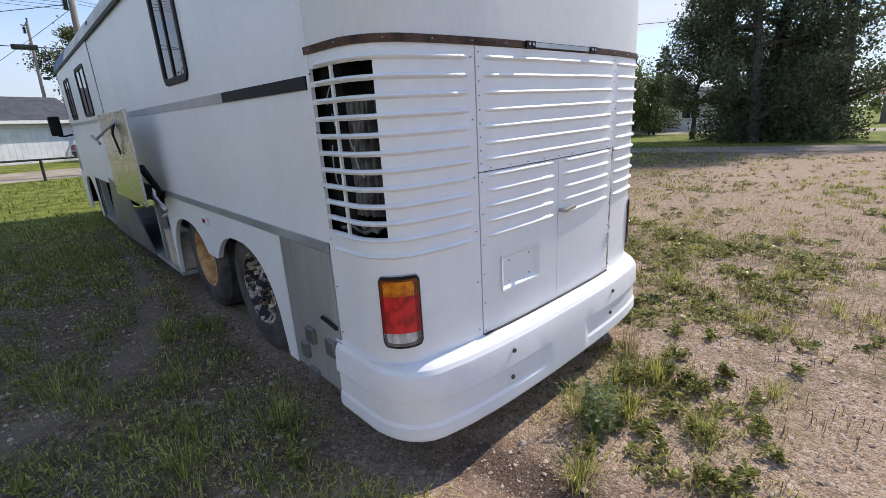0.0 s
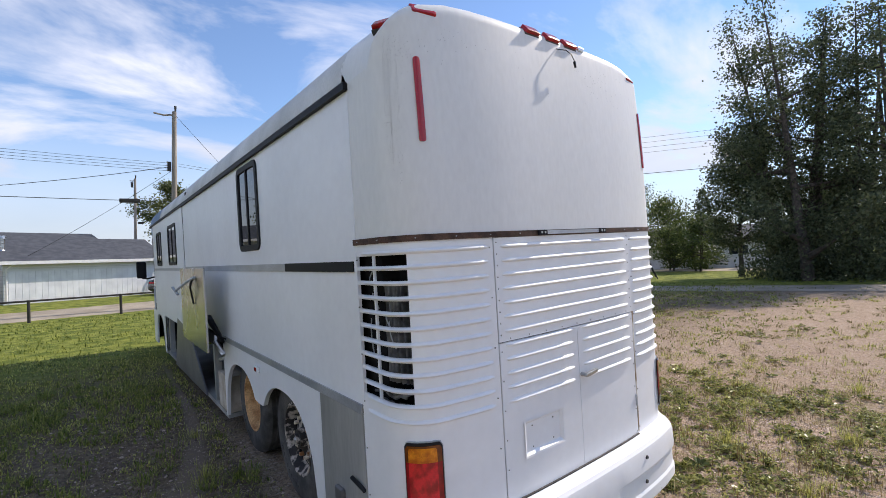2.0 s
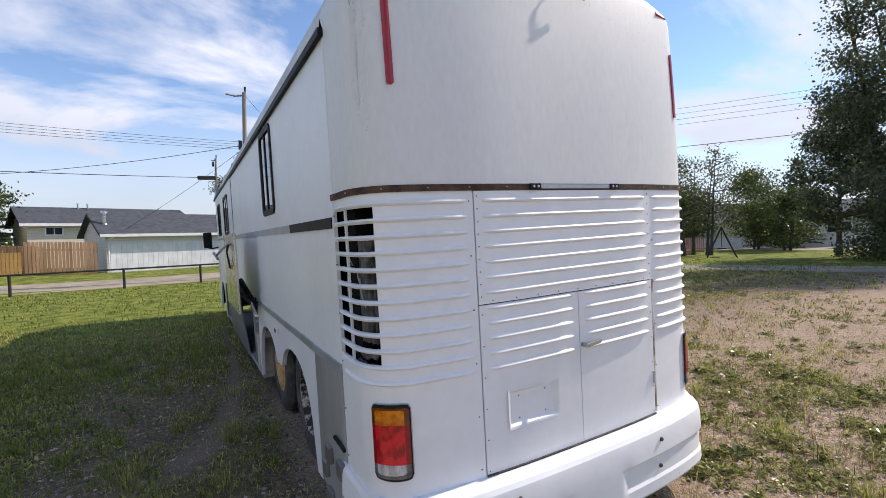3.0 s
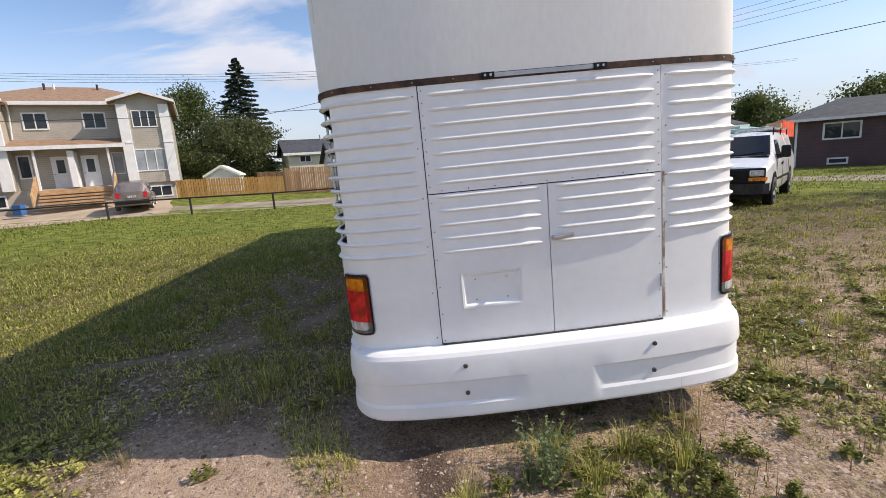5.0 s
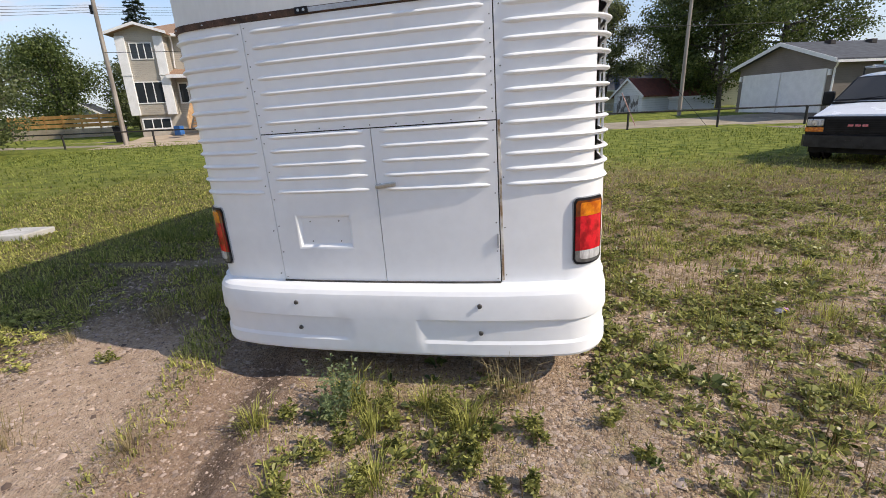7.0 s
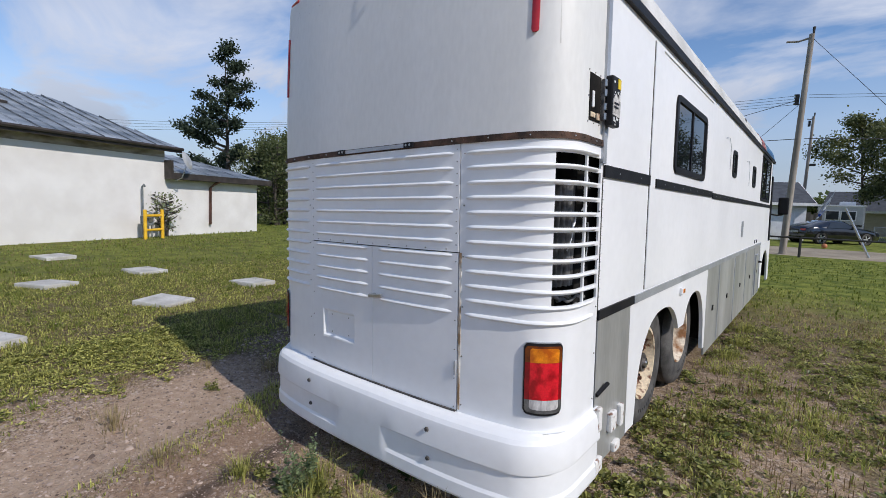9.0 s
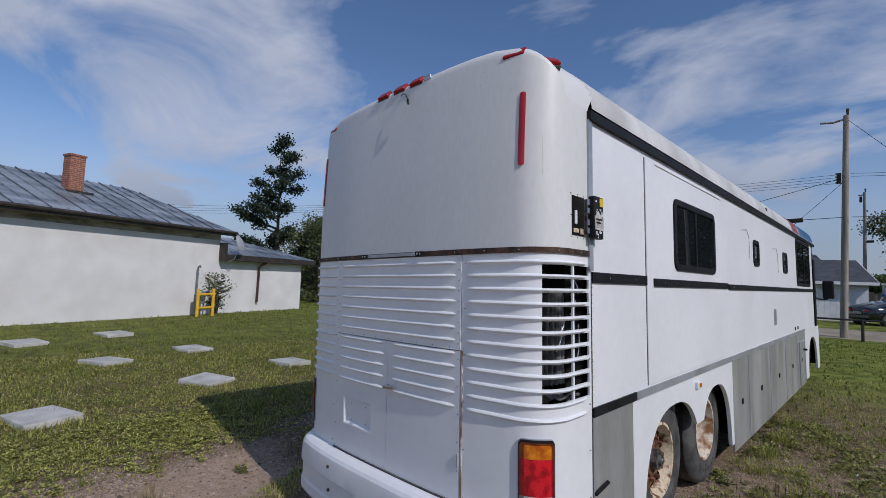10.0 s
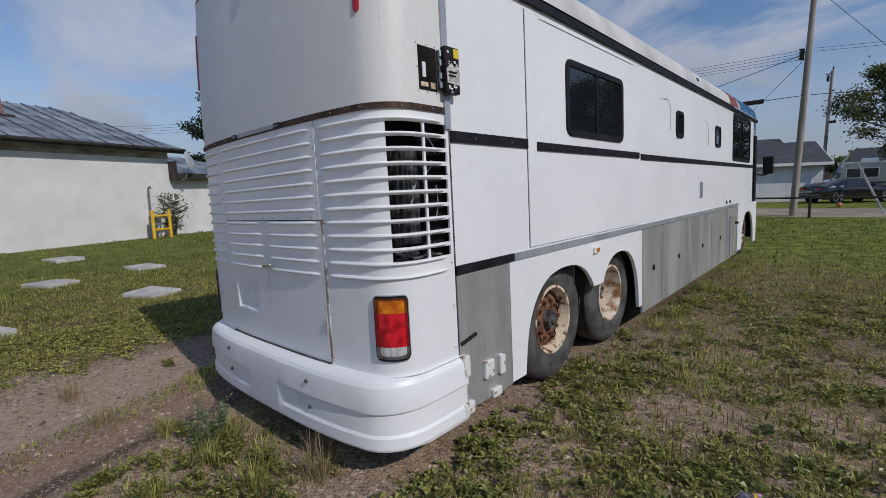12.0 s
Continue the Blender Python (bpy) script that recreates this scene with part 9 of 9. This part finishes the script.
def tuft(x, y, n, h, spread, mat, seed, label):
    rng = np.random.default_rng(seed)
    a = rng.uniform(0, 6.28, n)
    r = np.abs(rng.normal(size=n)) * spread
    p = np.stack([x + r * np.cos(a), y + r * np.sin(a), ground_z(x + r * np.cos(a), y + r * np.sin(a)) - 0.01], -1)
    o = np.stack([np.cos(a), np.sin(a), np.zeros(n)], -1)
    sd = np.stack([-np.sin(a), np.cos(a), np.zeros(n)], -1)
    L = h * rng.uniform(0.4, 1.1, n)
    le = rng.uniform(0.1, 0.9, n)
    w = rng.uniform(0.0012, 0.0028, n)
    solid("grass_tuft", quad_mesh("grass_tuft", curved(p, o, sd, L, le, w)), mat, label, "grass", "tufts in the gravel", "stuff")


TUFTS = (("round green tuft in the gravel", G_GREEN, 0.13, 0.09, ((0.86, -1.05), (1.95, -0.62), (2.6, 0.2), (3.4, -0.6), (1.9, -0.9), (4.6, 0.5), (3.9, 1.6), (5.4, -0.3), (2.95, 1.15), (6.3, 1.2))),
         ("thin grass tuft behind the bumper", G_GREEN, 0.20, 0.07, ((0.30, -0.28), (0.05, -0.5), (0.55, -0.45), (-0.12, -0.30), (0.2, -0.85), (-0.6, -0.55))),
         ("tall straw-coloured tuft by the bumper", G_DRY, 0.34, 0.045, ((0.70, -0.18), (0.80, -0.16))),
         ("dry tuft beside the track", G_DRY, 0.13, 0.12, ((-1.9, -0.9), (-2.6, 0.1), (-2.75, -0.6), (-1.1, -0.85), (-2.2, 0.55))),
         ("rough grass in the coach's shade", G_GREEN, 0.17, 0.16, ((-2.0, 0.9), (-1.75, 1.9), (-3.1, 0.6), (-1.6, 3.0), (-2.4, 2.4), (-1.45, 0.95), (-1.5, 4.2))),
         ("green tuft against the skirt", G_GREEN, 0.20, 0.11, ((1.45, 3.9), (1.40, 4.6), (1.42, 5.4), (1.40, 6.3), (1.5, 2.45))))
n_t = 0
for lb, m, h, sp, spots in TUFTS:
    for x, y in spots:
        n_t += 1
        tuft(x, y, 36 if lb.startswith("tall") else 130 + (n_t * 37) % 60, h * (0.8 + 0.1 * (n_t % 5)), sp, m, 100 + n_t, lb)


def herb(x, y, h, stems, seed, label, mat=None):
    """Leafy upright weed: thin stems set with small narrow leaves."""
    rng = np.random.default_rng(seed)
    qs = []
    base = np.array([x, y, float(ground_z(x, y))])
    for k in range(stems):
        a = rng.uniform(0, 6.28)
        top = base + np.array([math.cos(a), math.sin(a), 0]) * h * rng.uniform(0.1, 0.5) + np.array([0, 0, h * rng.uniform(0.6, 1.0)])
        foot = base + np.array([math.cos(a), math.sin(a), 0]) * rng.uniform(0, 0.06)
        sd = np.array([-math.sin(a), math.cos(a), 0]) * 0.0016
        qs.append(np.stack([foot - sd, foot + sd, top + sd * 0.4, top - sd * 0.4])[None])
        n = 26
        g = rng.uniform(0.12, 1.0, n)
        c = foot + (top - foot) * g[:, None]
        d = rng.normal(size=(n, 3)); d[:, 2] = np.abs(d[:, 2]) * 0.5
        d /= np.linalg.norm(d, axis=1)[:, None]
        L = (0.038 * rng.uniform(0.5, 1.2, n) * (1.15 - 0.5 * g))[:, None]
        s2 = np.cross(d, rng.normal(size=(n, 3))); s2 /= np.linalg.norm(s2, axis=1)[:, None]
        qs.append(np.stack([c, c + d * L * 0.5 + s2 * L * 0.22, c + d * L, c + d * L * 0.5 - s2 * L * 0.22], 1))
    solid("leafy_weed", quad_mesh("leafy_weed", np.concatenate(qs)), mat or G_WEED, label, "weed", "leafy weeds", "stuff")


for i, (x, y, h, st) in enumerate(((-0.42, -0.48, 0.14, 7), (0.10, -0.35, 0.16, 7), (0.42, -0.30, 0.18, 7), (0.58, -0.62, 0.14, 6), (0.85, -0.40, 0.15, 7), (1.25, -0.30, 0.13, 6), (-0.05, -0.65, 0.13, 6), (-2.05, -0.1, 0.10, 5), (1.55, 0.6, 0.14, 6), (-1.55, 0.55, 0.13, 6))):
    herb(x, y, h, st, 300 + i, "leafy green weed in the gravel")
for i, (x, y, h, st) in enumerate(((-0.21, -0.36, 0.38, 9), (-0.14, -0.40, 0.34, 10), (-0.18, -0.45, 0.26, 9))):
    herb(x, y, h, st, 340 + i, "tall grey-green leafy weed behind the bumper", G_HERB)
rng = np.random.default_rng(17)
for i in range(24):
    herb(rng.uniform(-0.2, 1.5), rng.uniform(-1.25, -0.35), rng.uniform(0.06, 0.13), 5, 400 + i, "leafy green weed in the gravel")


def pebbles(name, n, box_, seed, small, large, share, label):
    """Loose angular stones over the bare ground, as low five-cornered domes."""
    rng = np.random.default_rng(seed)
    x, y = rng.uniform(box_[0], box_[1], n), rng.uniform(box_[2], box_[3], n)
    c = turf_cover(x, y) + 0.9 * (value_noise(x * 1.3, y * 1.3, seed) - 0.5)
    keep = (c < rng.uniform(0.1, 0.9, n)) & clear_of_coach(x, y)
    x, y = x[keep], y[keep]
    n = len(x)
    s = small * rng.uniform(0.6, 1.6, n)
    big = rng.uniform(0, 1, n) < share
    s[big] = large * rng.uniform(0.5, 1.5, big.sum()) ** 1.5
    ring = rng.uniform(0, 6.28, n)[:, None] + np.arange(5)[None] * 1.2566 + rng.uniform(-.3, .3, (n, 5))
    rad = s[:, None] * rng.uniform(0.7, 1.35, (n, 5))
    gz_ = ground_z(x, y)[:, None]
    v = np.zeros((n, 6, 3))
    v[:, :5, 0], v[:, :5, 1] = x[:, None] + rad * np.cos(ring), y[:, None] + rad * np.sin(ring)
    v[:, :5, 2] = gz_ + s[:, None] * rng.uniform(-0.35, 0.35, (n, 5))
    v[:, 5, 0], v[:, 5, 1] = x + s * rng.uniform(-.4, .4, n), y + s * rng.uniform(-.4, .4, n)
    v[:, 5, 2] = gz_[:, 0] + s * rng.uniform(0.5, 0.95, n)
    tri = np.array([(i, (i + 1) % 5, 5) for i in range(5)])
    f = (tri[None] + (np.arange(n) * 6)[:, None, None]).reshape(-1)
    me = bpy.data.meshes.new(name)
    me.vertices.add(n * 6)
    me.vertices.foreach_set("co", v.astype(np.float32).ravel())
    me.loops.add(n * 15)
    me.loops.foreach_set("vertex_index", f.astype(np.int32))
    me.polygons.add(n * 5)
    me.polygons.foreach_set("loop_start", np.arange(0, n * 15, 3, dtype=np.int32))
    me.polygons.foreach_set("loop_total", np.full(n * 5, 3, dtype=np.int32))
    me.update(calc_edges=True)
    solid(name, me, M_PEBBLE, label, "stones", kind="stuff")


M_PEBBLE = leaf_mat("pebble_stone", (0.10, 0.068, 0.052), (0.58, 0.455, 0.375), 0.8)
M_PEBBLE.node_tree.nodes["Mix Shader"].inputs[0].default_value = 0.0
pebbles("gravel_stones", 54000, (-3.4, 3.8, -3.3, 1.6), 61, 0.0044, 0.0105, 0.16, "loose pebbles on the gravel")
pebbles("gravel_stones", 16000, (-4.2, -1.0, 0.8, 7), 63, 0.0050, 0.013, 0.10, "loose pebbles in the shade-darkened soil beside the coach")
pebbles("gravel_stones", 24000, (-6, 9, -4, 6), 62, 0.006, 0.016, 0.05, "coarse scattered stones on the dirt")


def wrapper():
    """Crumpled snack wrapper lying in the weeds."""
    w = thing("snack_wrapper", "crumpled purple and yellow wrapper on the gravel", "litter", pose(2.66, 1.22, float(ground_z(2.66, 1.22)) + 0.018, 0, 0, 25) @ Matrix.Scale(0.75, 4))
    rng = np.random.default_rng(8)
    for x0, x1, a, b in ((-0.10, 0.03, (0.06, 0.055, 0.08), (0.20, 0.18, 0.25)), (0.03, 0.055, (0.75, 0.55, 0.03), (0.85, 0.66, 0.06)), (0.055, 0.10, (0.50, 0.12, 0.42), (0.75, 0.40, 0.68))):
        bm = bmesh.new()
        rows = []
        for i in range(6):
            x = x0 + (x1 - x0) * i / 5
            h = 0.012 + 0.016 * math.sin(math.pi * (x + 0.11) / 0.22)
            rows.append([bm.verts.new((x, 0.045 * math.cos(t), h * math.sin(t) + rng.uniform(-.004, .004))) for t in np.arange(8) * math.pi / 4])
        for r0, r1 in zip(rows, rows[1:]):
            for j in range(8):
                bm.faces.new((r0[j], r0[(j + 1) % 8], r1[(j + 1) % 8], r1[j]))
        part("foil", bm, surf("wrapper_foil", a, b, scale=25, rough=0.3, bump=0.2), w)


wrapper()
